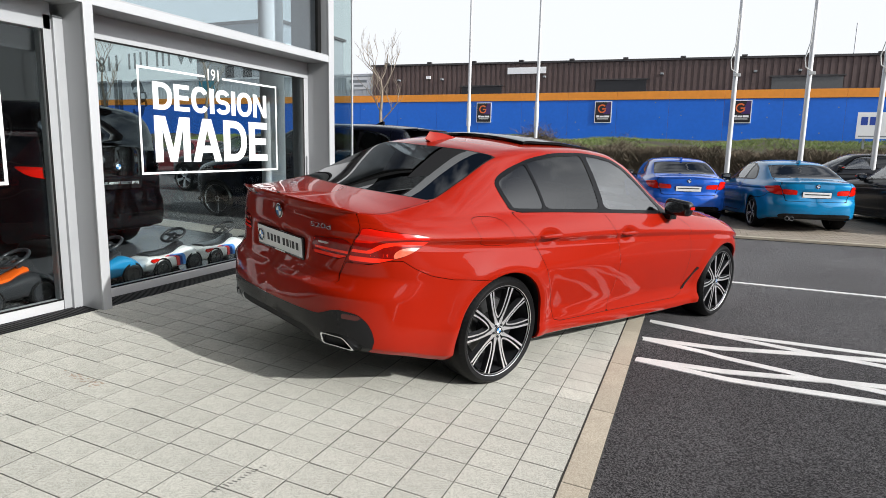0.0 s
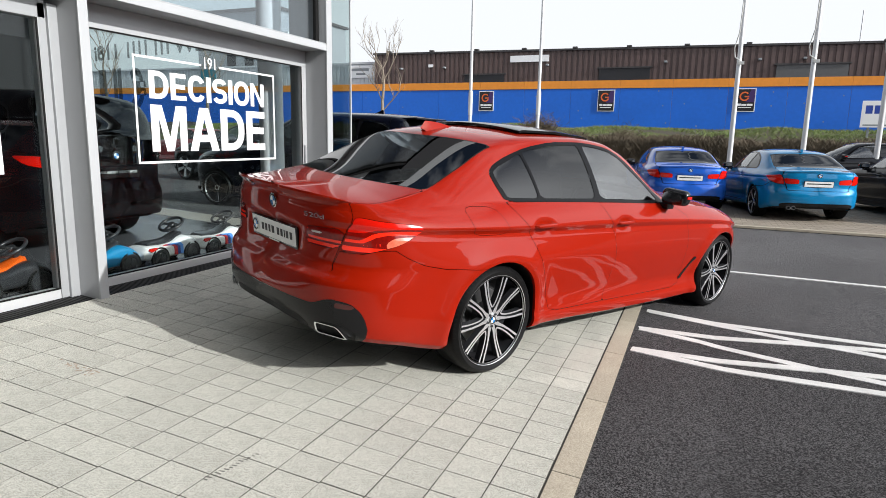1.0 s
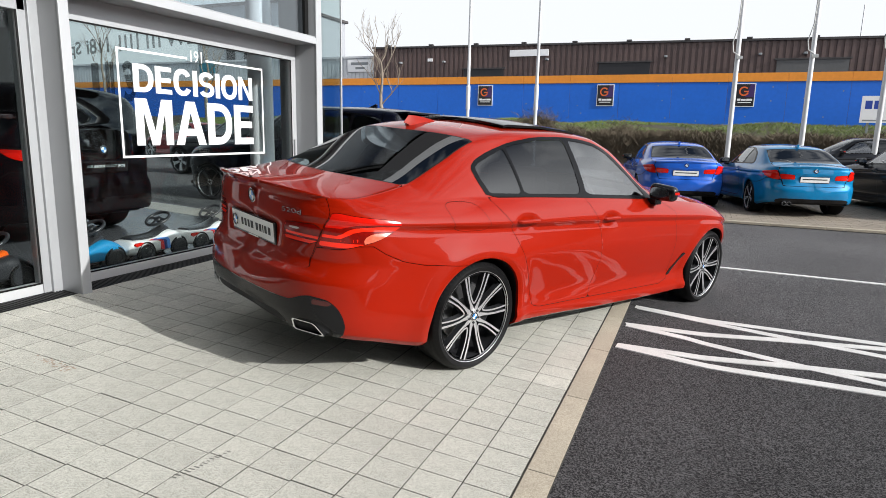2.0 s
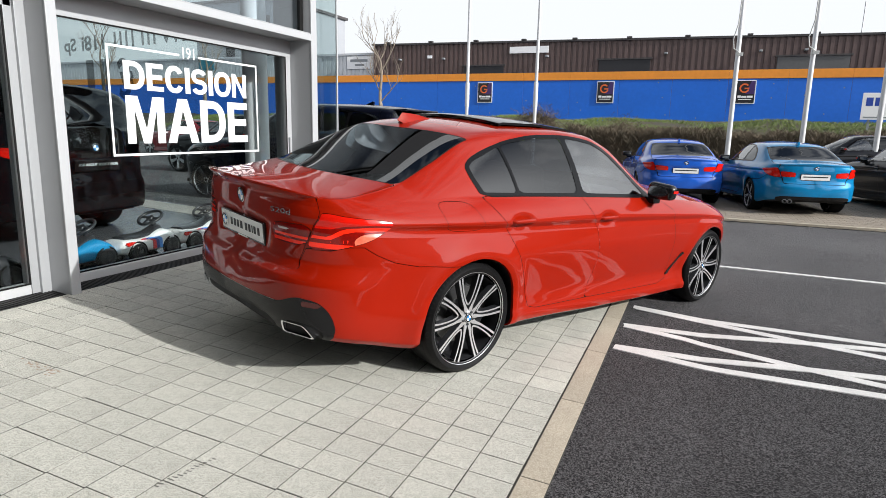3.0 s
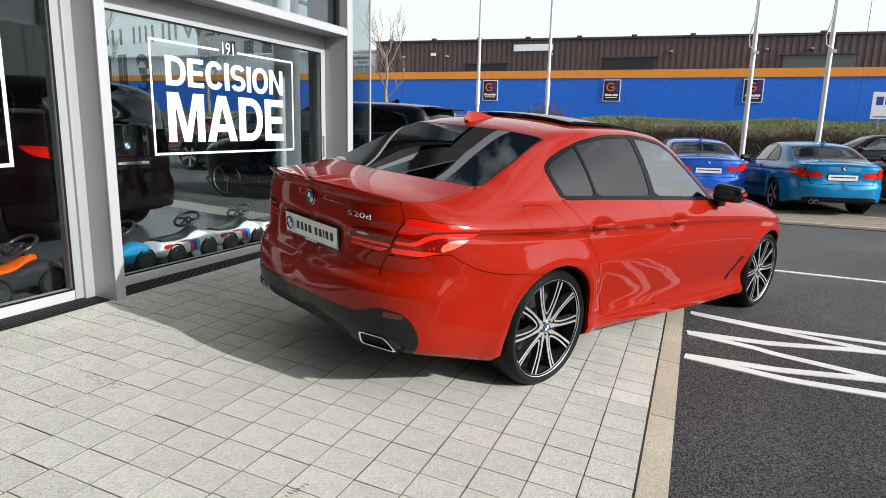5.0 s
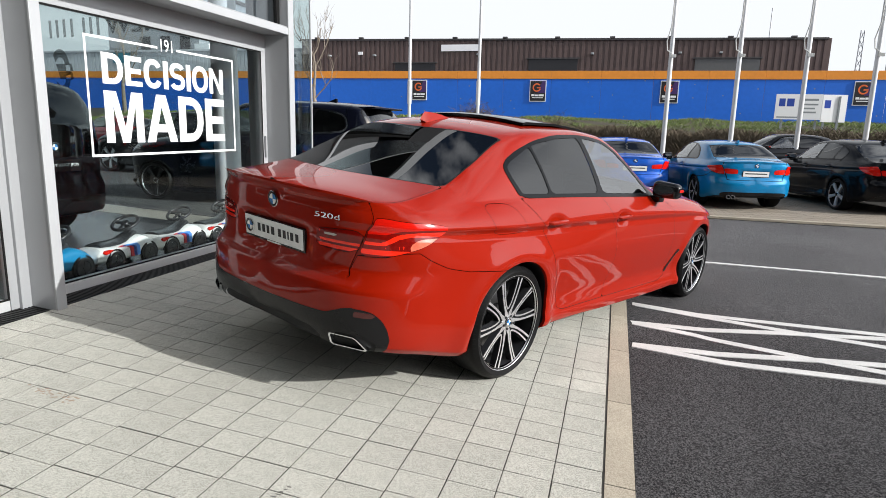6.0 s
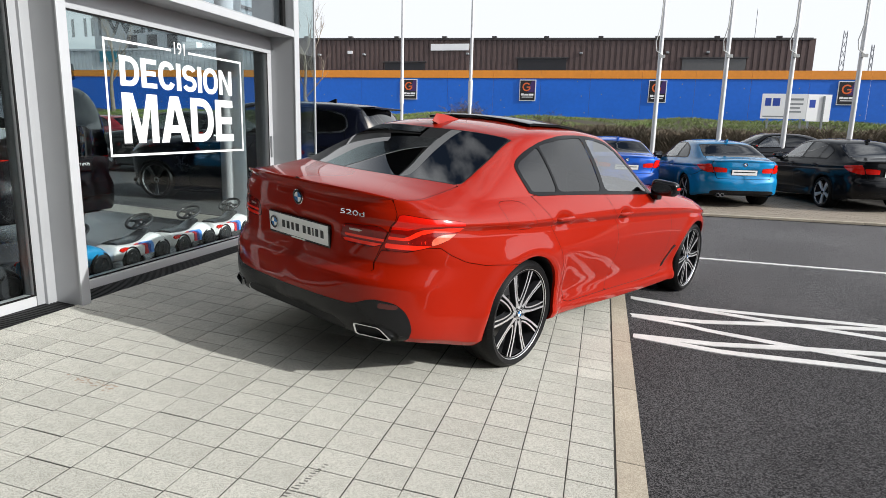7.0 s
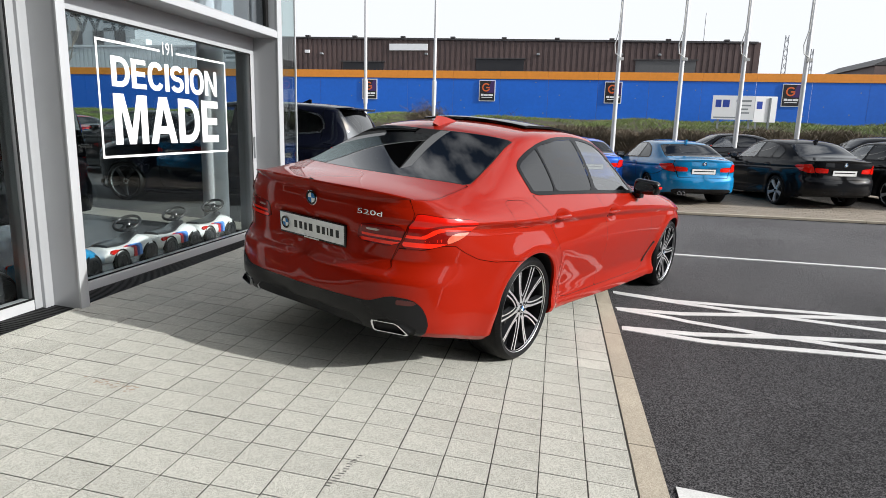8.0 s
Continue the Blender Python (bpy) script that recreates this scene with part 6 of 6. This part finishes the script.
def build_fence():
    f = root("hoarding", "blue site hoarding with an orange top band", "fence", "", FAR)
    x = -60.0
    k = 0
    while x < 60:
        part("panel", Soup().box((x + 0.006, FY, 1.6), (x + 2.394, FY + 0.03, 4.22), ch=0.004), FENCE, f)
        part("top_band", Soup().box((x + 0.003, FY - 0.035, 4.223), (x + 2.397, FY + 0.03, 4.60), ch=0.004), ORANGE, f)
        x += 2.4
        k += 1
    dots = Soup()
    rnd = random.Random(4)
    for i in range(-24, 24):
        for z in (2.6, 3.3, 3.95):
            xx, zz = i * 2.4 + rnd.uniform(0.1, 2.2), z + rnd.uniform(-0.2, 0.2)
            dots.box((xx, FY - 0.004, zz), (xx + 0.05, FY + 0.01, zz + 0.05))
    tagged(part("patch", dots, SIGNGREY, f), kind="stuff")
    return f


build_fence()


def site_sign(x):
    s = root("site_sign", "black construction sign with an orange letter on the hoarding", "sign", "signs on the hoarding", FAR @ pose(x, FY - 0.01, 3.12))
    board = part("board", Soup().box((0, -0.03, 0), (0.82, 0, 1.03), ch=0.004), WHITE, s)
    part("print", Soup().box((0.035, -0.036, 0.035), (0.785, -0.03, 0.995)), SIGNBLACK, s)
    part("print_wedge", Soup().prism([(0.40, 0.42), (0.785, 0.42), (0.785, 0.995), (0.62, 0.995)], 0.036, 0.040, Matrix(((1, 0, 0, 0), (0, 0, -1, 0), (0, 1, 0, 0), (0, 0, 0, 1)))), SIGNPURPLE, s)
    ring = Soup()
    for i in range(14):
        a0, a1 = math.radians(40 + 300 * i / 14), math.radians(40 + 300 * (i + 1) / 14)
        ring.prism([(0.36 + r * math.cos(a), 0.68 + r * math.sin(a)) for r, a in ((0.21, a0), (0.21, a1), (0.145, a1), (0.145, a0))], 0.0402, 0.043, Matrix(((1, 0, 0, 0), (0, 0, -1, 0), (0, 1, 0, 0), (0, 0, 0, 1))))
    ring.box((0.36, -0.043, 0.64), (0.55, -0.0402, 0.70))
    part("emblem", ring, SIGNORANGE, s)
    part("lettering", bars([(0.10, 0.26, 0.24, 0.36), (0.26, 0.26, 0.46, 0.34), (0.48, 0.26, 0.72, 0.35), (0.14, 0.17, 0.68, 0.205)]), WHITE, s, "plain white bars", False, pose(0, -0.0365, 0, 90))


for x in (-9.66, -3.45, 2.73, 10.74):
    site_sign(x)


def board_sign():
    s = root("agent_board", "white estate agent board on posts on the bank", "sign", "", FAR @ pose(6.93, 24.0, 0.08))
    for x in (0.25, 1.45, 1.72, 2.2):
        part("post", Soup().box((x, 0.02, 1.0), (x + 0.07, 0.09, 3.2)), SIGNGREY, s)
    part("board", Soup().box((0, -0.02, 2.30), (1.63, 0.02, 3.27), ch=0.004), WHITE, s)
    part("board", Soup().box((0, -0.02, 2.22), (0.88, 0.02, 3.26), pose(1.64, 0, 0, 0, 0, 8), ch=0.004), WHITE, s)
    part("lettering", bars([(0.12, 2.80, 0.34, 3.10), (0.40, 2.80, 0.66, 3.10)]), SIGNBLUE, s, "plain blue bars", False, pose(0, -0.021, 0, 90))
    part("lettering", bars([(0.92, 3.02, 1.5, 3.1), (0.95, 2.85, 1.5, 2.91), (0.95, 2.70, 1.4, 2.76), (0.95, 2.55, 1.45, 2.61), (0.08, 2.36, 1.0, 2.41)]), SIGNGREY, s, "plain grey bars", False, pose(0, -0.021, 0, 90))
    part("lettering", bars([(0.08, 2.75, 0.3, 3.05)]), SIGNBLUE, s, "", False, pose(1.64, 0, 0, 0, 0, 8) @ pose(0, -0.021, 0, 90))


board_sign()

# warehouse behind the hoarding
WY = 38.0
wh = root("warehouse", "long brown ribbed metal warehouse", "building", "", FAR)
top_l, top_r = 7.72, 7.33
clad = Soup()
x = -21.6
n = 0
while x < 12.0:
    z = top_l + (top_r - top_l) * (x + 22) / 34
    clad.box((x, WY, -0.2), (x + 0.20, WY + 0.1, z)).box((x + 0.20, WY + 0.06, -0.2), (x + 0.36, WY + 0.12, z))
    x += 0.36
tagged(part("cladding_rib", clad, CLAD, wh, "brown ribbed cladding"), kind="stuff")
end_x = 12.05
part("wall", Soup().box((end_x - 0.1, WY + 0.12, -0.2), (end_x, WY + 30, top_r)), CLAD, wh)
part("roof", Soup().add([(-21.7, WY - 0.1, 7.73), (end_x, WY - 0.1, 7.36), (end_x, WY + 30, 8.4), (-21.7, WY + 30, 9.2), (-21.7, WY - 0.1, 7.61), (end_x, WY - 0.1, 7.24), (end_x, WY + 30, 8.26), (-21.7, WY + 30, 9.06)],
                        [(0, 1, 2, 3), (7, 6, 5, 4), (0, 4, 5, 1), (1, 5, 6, 2), (2, 6, 7, 3), (3, 7, 4, 0)]), CLADTRIM, wh, "dark roof edge")
for i in range(10):
    xx = -20.5 + i * 3.4
    part("roof_bracket", Soup().box((xx, WY - 0.16, top_l + (top_r - top_l) * (xx + 22) / 34 + 0.02), (xx + 0.3, WY + 0.1, top_l + (top_r - top_l) * (xx + 22) / 34 + 0.12)), CLADTRIM, wh)
for x0, x1, z1, mt in ((-14.4, -11.5, 6.02, DOCK), (-5.14, -2.0, 6.25, DOCK), (5.0, 8.6, 6.22, SHUTTER)):
    d = part("dock_door", Soup().box((x0, WY - 0.05, 3.5), (x1, WY - 0.01, z1)), mt, wh, "roller door behind the hoarding")
    part("door_hood", Soup().box((x0 - 0.12, WY - 0.12, z1), (x1 + 0.12, WY - 0.0, z1 + 0.09)), CLADTRIM, d)
part("fascia_sign", Soup().box((-11.1, WY - 0.08, 6.80), (-8.45, WY - 0.02, 7.22)), WHITE, wh, "blank white fascia sign")
depot = root("warehouse", "pale grey metal depot beside the brown warehouse", "building", "", FAR)
sheet = Soup()
for i in range(130):
    x = -68.5 + 0.36 * i
    sheet.box((x, WY + 0.6, -0.2), (x + 0.26, WY + 0.7, 7.05)).box((x + 0.26, WY + 0.65, -0.2), (x + 0.36, WY + 0.72, 7.05))
tagged(part("cladding_rib", sheet, PALEWALL, depot, "pale ribbed cladding"), kind="stuff")
part("roof", Soup().add([(-68.6, WY + 0.5, 7.05), (-21.75, WY + 0.5, 7.05), (-21.75, WY + 25, 8.0), (-68.6, WY + 25, 8.0), (-68.6, WY + 0.5, 7.2), (-21.75, WY + 0.5, 7.2), (-21.75, WY + 25, 8.15), (-68.6, WY + 25, 8.15)],
                        [(3, 2, 1, 0), (4, 5, 6, 7), (0, 1, 5, 4), (1, 2, 6, 5), (2, 3, 7, 6), (3, 0, 4, 7)]), PALEWALL, depot)
part("fascia_sign", Soup().box((-24.2, WY + 0.5, 6.05), (-21.9, WY + 0.58, 6.95)), WHITE, depot, "white company board")
part("lettering", bars([(-23.9, 6.55, -22.4, 6.75), (-23.5, 6.25, -22.7, 6.4)]), SIGNGREY, depot, "plain grey bars", False, pose(0, WY + 0.498, 0, 90))
part("fascia_sign", Soup().box((-38.9, WY + 0.5, 6.2), (-37.3, WY + 0.58, 7.0)), TEALSIGN, depot, "teal company board")
part("wall_plate", Soup().box((-17.2, WY - 0.06, 6.62), (-16.85, WY - 0.0, 6.82)), WHITE, wh)
for x in (-19.4, -16.0, -8.6, -1.2, 4.0, 6.3):
    part("wall_lamp", Soup().box((x, WY - 0.3, 6.5), (x + 0.18, WY, 6.62), ch=0.03), SIGNGREY, wh)
part("roof_aerial", Soup().tube([(9.3, WY + 2, 7.5), (9.3, WY + 2, 9.4)], 0.03, 6), MAST, wh)

flats = root("apartment_block", "grey apartment block with balconies far off", "building", "", FAR)
part("wall", Soup().box((-56, 56, 0), (-44.0, 70, 15.5)), FLAT, flats)
for z in (9.0, 12.0):
    part("balcony", Soup().box((-44.2, 55.5, z), (-42.4, 56.5, z + 1.0)), PLASTER, flats)
    for x in (-46.4, -49.0, -51.6):
        part("window", Soup().box((x, 55.95, z + 0.3), (x + 1.3, 56.02, z + 1.9)), DOCK, flats)
part("roof", Soup().box((-56.3, 55.6, 15.5), (-43.7, 70.3, 15.8)), CLADTRIM, flats)

for x, y, h, w in ((20.2, 60, 10.9, 0.55), (22.45, 60, 9.7, 0.4)):
    mast = root("lattice_mast", "thin grey lattice mast on the skyline", "mast", "", FAR)
    for sx in (-1, 1):
        part("leg", Soup().tube([(x + sx * w / 2, y, 0), (x + sx * w / 4, y, h)], 0.05, 6), MAST, mast)
    br = Soup()
    for i in range(14):
        z0, z1 = h * i / 14, h * (i + 1) / 14
        a = w / 2 - w / 4 * i / 14
        br.tube([(x - a, y, z0), (x + a, y, z1)], 0.03, 4).tube([(x + a, y, z0), (x - a, y, z1)], 0.03, 4)
    part("bracing", br, MAST, mast)
house = root("far_shed", "low dark shed roof on the skyline", "building", "", FAR)
part("wall", Soup().box((26.5, 57, 0), (40, 70, 8.0)), CLAD, house)
part("roof", Soup().prism([(26.2, 7.95), (40.3, 7.95), (36, 9.3), (28.5, 9.0)], -70, -57, Matrix(((1, 0, 0, 0), (0, 0, -1, 0), (0, 1, 0, 0), (0, 0, 0, 1)))), CLADTRIM, house)

# grass bank and hedge in front of the hoarding
bank = Soup()
xs = np.linspace(-40, 45, 120)
prof = [(19.6, 0.0), (20.6, 0.8), (22.0, 1.5), (24.0, 1.95), (26.0, 2.2), (28.4, 2.35), (31.0, 2.3)]
bv = []
for y, h in prof:
    for x in xs:
        base = ground_z(x)
        bv.append((x, y + 0.3 * noise.noise((x * 0.3, y, 0)), (base - 0.1 if h == 0 else h + 0.25 * noise.noise((x * 0.35, y * 0.5, 2)))))
kx = len(xs)
bank.add(bv, [(j * kx + i, j * kx + i + 1, (j + 1) * kx + i + 1, (j + 1) * kx + i) for j in range(len(prof) - 1) for i in range(kx - 1)])
setting("ground_bank", bank, EARTH, "grassy bank rising to the hoarding", "bank", FAR, True)


def blades(count, rnd, where, size, lean, width):
    v, f = [], []
    for _ in range(count):
        x, y, z = where(rnd)
        h = size * rnd.uniform(0.5, 1.3)
        a = rnd.uniform(0, math.pi)
        c, s = math.cos(a) * width, math.sin(a) * width
        lx, ly = rnd.uniform(-lean, lean), rnd.uniform(-lean, lean)
        k = len(v)
        v += [(x - c, y - s, z), (x + c, y + s, z), (x + lx * h + c * 0.5, y + ly * h + s * 0.5, z + h * 0.7), (x + lx * 1.8 * h, y + ly * 1.8 * h, z + h)]
        f += [(k, k + 1, k + 2), (k, k + 2, k + 3)]
    return Soup().add(v, f)


def bank_z(y):
    return float(np.interp(y, [p[0] for p in prof], [p[1] for p in prof]))


def grass_spot(r):
    y = r.uniform(20.8, 27.9)
    x = r.uniform(-26, 24)
    return x, y, bank_z(y) - 0.05 + 0.25 * noise.noise((x * 0.35, y * 0.5, 2))


tagged(part("grass", blades(80000, random.Random(7), grass_spot, 0.13, 0.7, 0.012), GRASS, m=FAR), "rough tufted grass on the bank", "grass", "", "stuff")


def hedge_top(x):
    return 1.45 + 0.30 * noise.noise((x * 0.45, 3, 0)) + 0.12 * noise.noise((x * 2.1, 7, 0))


def hedge_spot(r):
    x = r.uniform(-3.0, 24)
    y = 20.2 + r.uniform(-0.62, 0.6)
    return x, y, ground_z(x) + r.uniform(0.0, 1.0) * (hedge_top(x) - ground_z(x))


tagged(part("hedge", blades(150000, random.Random(9), hedge_spot, 0.17, 0.6, 0.0045), HEDGE), "leafless brown hedge with tangled twigs", "hedge", "", "stuff")
core = Soup()
cx = np.linspace(-3.0, 24, 60)
cv = []
for x in cx:
    z0, z1 = ground_z(x) - 0.05, hedge_top(x) - 0.12
    cv += [(x, 19.75, z0), (x, 19.65, (z0 + z1) / 2), (x, 19.95, z1), (x, 20.5, z1), (x, 20.8, z0)]
core.add(cv, [(i * 5 + j, (i + 1) * 5 + j, (i + 1) * 5 + j + 1, i * 5 + j + 1) for i in range(59) for j in range(4)])
tagged(part("hedge", core, HEDGE, None, "", True), "dense inner twigs of the brown hedge", "hedge", "", "stuff")


def bush(x, y, z, r, seed):
    rnd = random.Random(seed)

    def spot(q):
        a, b, c = q.gauss(0, 0.5), q.gauss(0, 0.5), abs(q.gauss(0, 0.45))
        return x + a * r, y + b * r, z + c * r

    tagged(part("bush", blades(6000, rnd, spot, 0.10 * r + 0.04, 1.0, 0.005), HEDGE, m=FAR), "low brown leafless shrub on the bank", "shrub")


bush(-4.9, 22.5, 1.75, 0.75, 3)
bush(-1.2, 21.2, 1.3, 0.7, 5)


def flagpole(x, y, r, knot, base):
    p = root("flagpole", "tall white flagpole with a tied rope", "flagpole", "flagpoles")
    z0 = base
    part("shaft", Soup().tube([(x, y, z0), (x, y, 3.0), (x, y, 11.5)], [r, r * 0.92, r * 0.55], 16), POLE, p, "", True)
    part("base_plate", Soup().lathe([(r * 2.0, z0), (r * 2.0, z0 + 0.05), (r * 1.2, z0 + 0.08)], 16, pose(x, y, 0)), POLE, p)
    if knot:
        part("rope", Soup().tube([(x - r * 0.6, y - r, 5.6), (x - r * 0.9, y - r * 1.1, 4.7), (x - 0.17, y - r, 4.25), (x - 0.13, y - r, 3.98), (x + 0.03, y - r * 1.4, 3.85), (x + r, y - r, 3.80)], 0.016, 6), ROPE, p, "", True)
        part("cleat", Soup().box((x - 0.04, y - r - 0.05, 3.75), (x + 0.14, y - r, 3.85), ch=0.01), ROPE, p)
    else:
        part("collar", Soup().lathe([(r * 1.25, 2.2), (r * 1.25, 3.0), (r, 3.05)], 16, pose(x, y, 0)), POLE, p)


for x, r, knot in ((-6.3, 0.062, False), (-3.75, 0.062, False), (2.52, 0.078, True), (4.53, 0.078, True), (6.42, 0.078, True), (8.26, 0.078, True)):
    flagpole(x, 18.0, r, knot, ground_z(x))


def bare_tree(x, y, z, height, seed, spread=1.0):
    """A leafless young tree: a crooked trunk with limbs that divide into fine twigs."""
    rnd = random.Random(seed)
    t = root("tree", "bare young tree with pale crooked trunk", "tree", "", FAR)
    trunk = [Vector((x, y, z))]
    for i in range(7):
        trunk.append(trunk[-1] + Vector((rnd.uniform(-0.10, 0.10), rnd.uniform(-0.1, 0.1), height * 0.085)))
    part("trunk", Soup().tube(trunk, [0.13, 0.11, 0.10, 0.08, 0.07, 0.06, 0.05, 0.04], 10), BARK, t, "", True)
    crown = Soup()

    def grow(p, way, r, length, level):
        pts = [p]
        for _ in range(3):
            way = (way + Vector((rnd.uniform(-0.22, 0.22), rnd.uniform(-0.22, 0.22), rnd.uniform(-0.05, 0.2)))).normalized()
            pts.append(pts[-1] + way * length / 3)
        crown.tube(pts, [r, r * 0.85, r * 0.7, r * 0.5], 5)
        if level:
            for _ in range(rnd.choice((2, 3, 3))):
                q = pts[rnd.choice((1, 2, 3))]
                grow(q, (way + Vector((rnd.uniform(-0.9, 0.9) * spread, rnd.uniform(-0.6, 0.6), rnd.uniform(0.0, 0.7)))).normalized(), r * 0.55, length * 0.66, level - 1)

    for i in (4, 5, 6, 7, 7, 7, 3):
        grow(trunk[i], Vector((rnd.uniform(-0.8, 0.8) * spread, rnd.uniform(-0.5, 0.5), 0.8)).normalized(), 0.032, height * 0.22, 3)
    part("crown", crown, BARK, t, "fine leafless branches", True)


bare_tree(-12.1, 22.0, 1.4, 5.6, 12)
bare_tree(-25.0, 24.5, 1.9, 6.6, 15, 1.2)
bare_tree(-33.0, 24.5, 1.9, 7.2, 18, 1.2)

# ---- single pavers and kerb stones ----
PX, PY = 0.20496, 0.16394


def paver_mesh(w, h, mat, name):
    g = 0.0025
    v = [(g, g, -0.03), (w - g, g, -0.03), (w - g, h - g, -0.03), (g, h - g, -0.03), (g, g, 0.0096), (w - g, g, 0.0096), (w - g, h - g, 0.0096), (g, h - g, 0.0096)]
    c = 0.0008
    v += [(g + c, g + c, 0.010), (w - g - c, g + c, 0.010), (w - g - c, h - g - c, 0.010), (g + c, h - g - c, 0.010)]
    f = [(0, 1, 5, 4), (1, 2, 6, 5), (2, 3, 7, 6), (3, 0, 4, 7), (4, 5, 9, 8), (5, 6, 10, 9), (6, 7, 11, 10), (7, 4, 8, 11), (8, 9, 10, 11)]
    return Soup().add(v, f), name, mat


base_soup, _, _ = paver_mesh(PX, PY, TILE, "paver")
paver = base_soup.mesh("paver", TILE)
rest = Soup()
rnd = random.Random(21)
count = 0
for i in range(-10, 7):
    drift = rnd.uniform(-0.003, 0.003)
    for j in range(-42, 46):
        x, y = -0.0366 + PX * i - 0.0024 * j, -1.5371 + 0.00625 * i + PY * j + drift
        m = pose(x + rnd.uniform(-0.0008, 0.0008), y + rnd.uniform(-0.0012, 0.0012), rnd.uniform(-0.0008, 0.0008), rnd.uniform(-0.15, 0.15), rnd.uniform(-0.15, 0.15), 0.84 + rnd.uniform(-0.25, 0.25))
        if -3.05 < y < -0.42 and i > -10 and count < 300:
            ob = new("paver", paver)
            ob.parent = PAVEMENT
            ob.matrix_basis = m
            count += 1
        else:
            rest.add(base_soup.v, base_soup.f, m)
tagged(part("paver_field", rest, TILE, PAVEMENT), "", "", "", "stuff")
kerb_s, _, _ = paver_mesh(0.130, 0.85, KERB, "kerb_stone")
kerb_mesh = kerb_s.mesh("kerb_stone", KERB)
for j in range(-9, 9):
    ob = new("kerb_stone", kerb_mesh)
    ob.parent = PAVEMENT
    ob.matrix_basis = pose(kerb_x(-1.259 + j * 0.851) + 0.002, -1.259 + j * 0.851, rnd.uniform(-0.001, 0.001), 0, 0, 0.8)
far_kerb = kerb_s.mesh("kerb_stone", KERB)
for j in range(29):
    ob = new("kerb_stone", far_kerb)
    ob.parent = lot_ob
    ob.matrix_basis = pose(-2.0 + 0.852 * j, 8.60, LOT_Z + 0.012, 0, 0, -90)
blocks = Soup()
for i in range(120):
    for j in range(56):
        x = i * 0.2 + (0.1 if j % 2 else 0) - 1.9
        blocks.box((x + 0.004, 8.63 + j * 0.1, LOT_Z - 0.01), (x + 0.196, 8.722 + j * 0.1, LOT_Z + 0.006 + 0.003 * rnd.random()))
tagged(part("paver_field", blocks, BRICKPAV, lot_ob), "", "", "", "stuff")
road_back = Soup().box((-30, 17.2, LEVEL - 0.2), (40, 19.8, LOT_Z + 0.12))
setting("road_behind", road_back, ASPHALT, "asphalt lane between the parked cars and the hedge", "road")
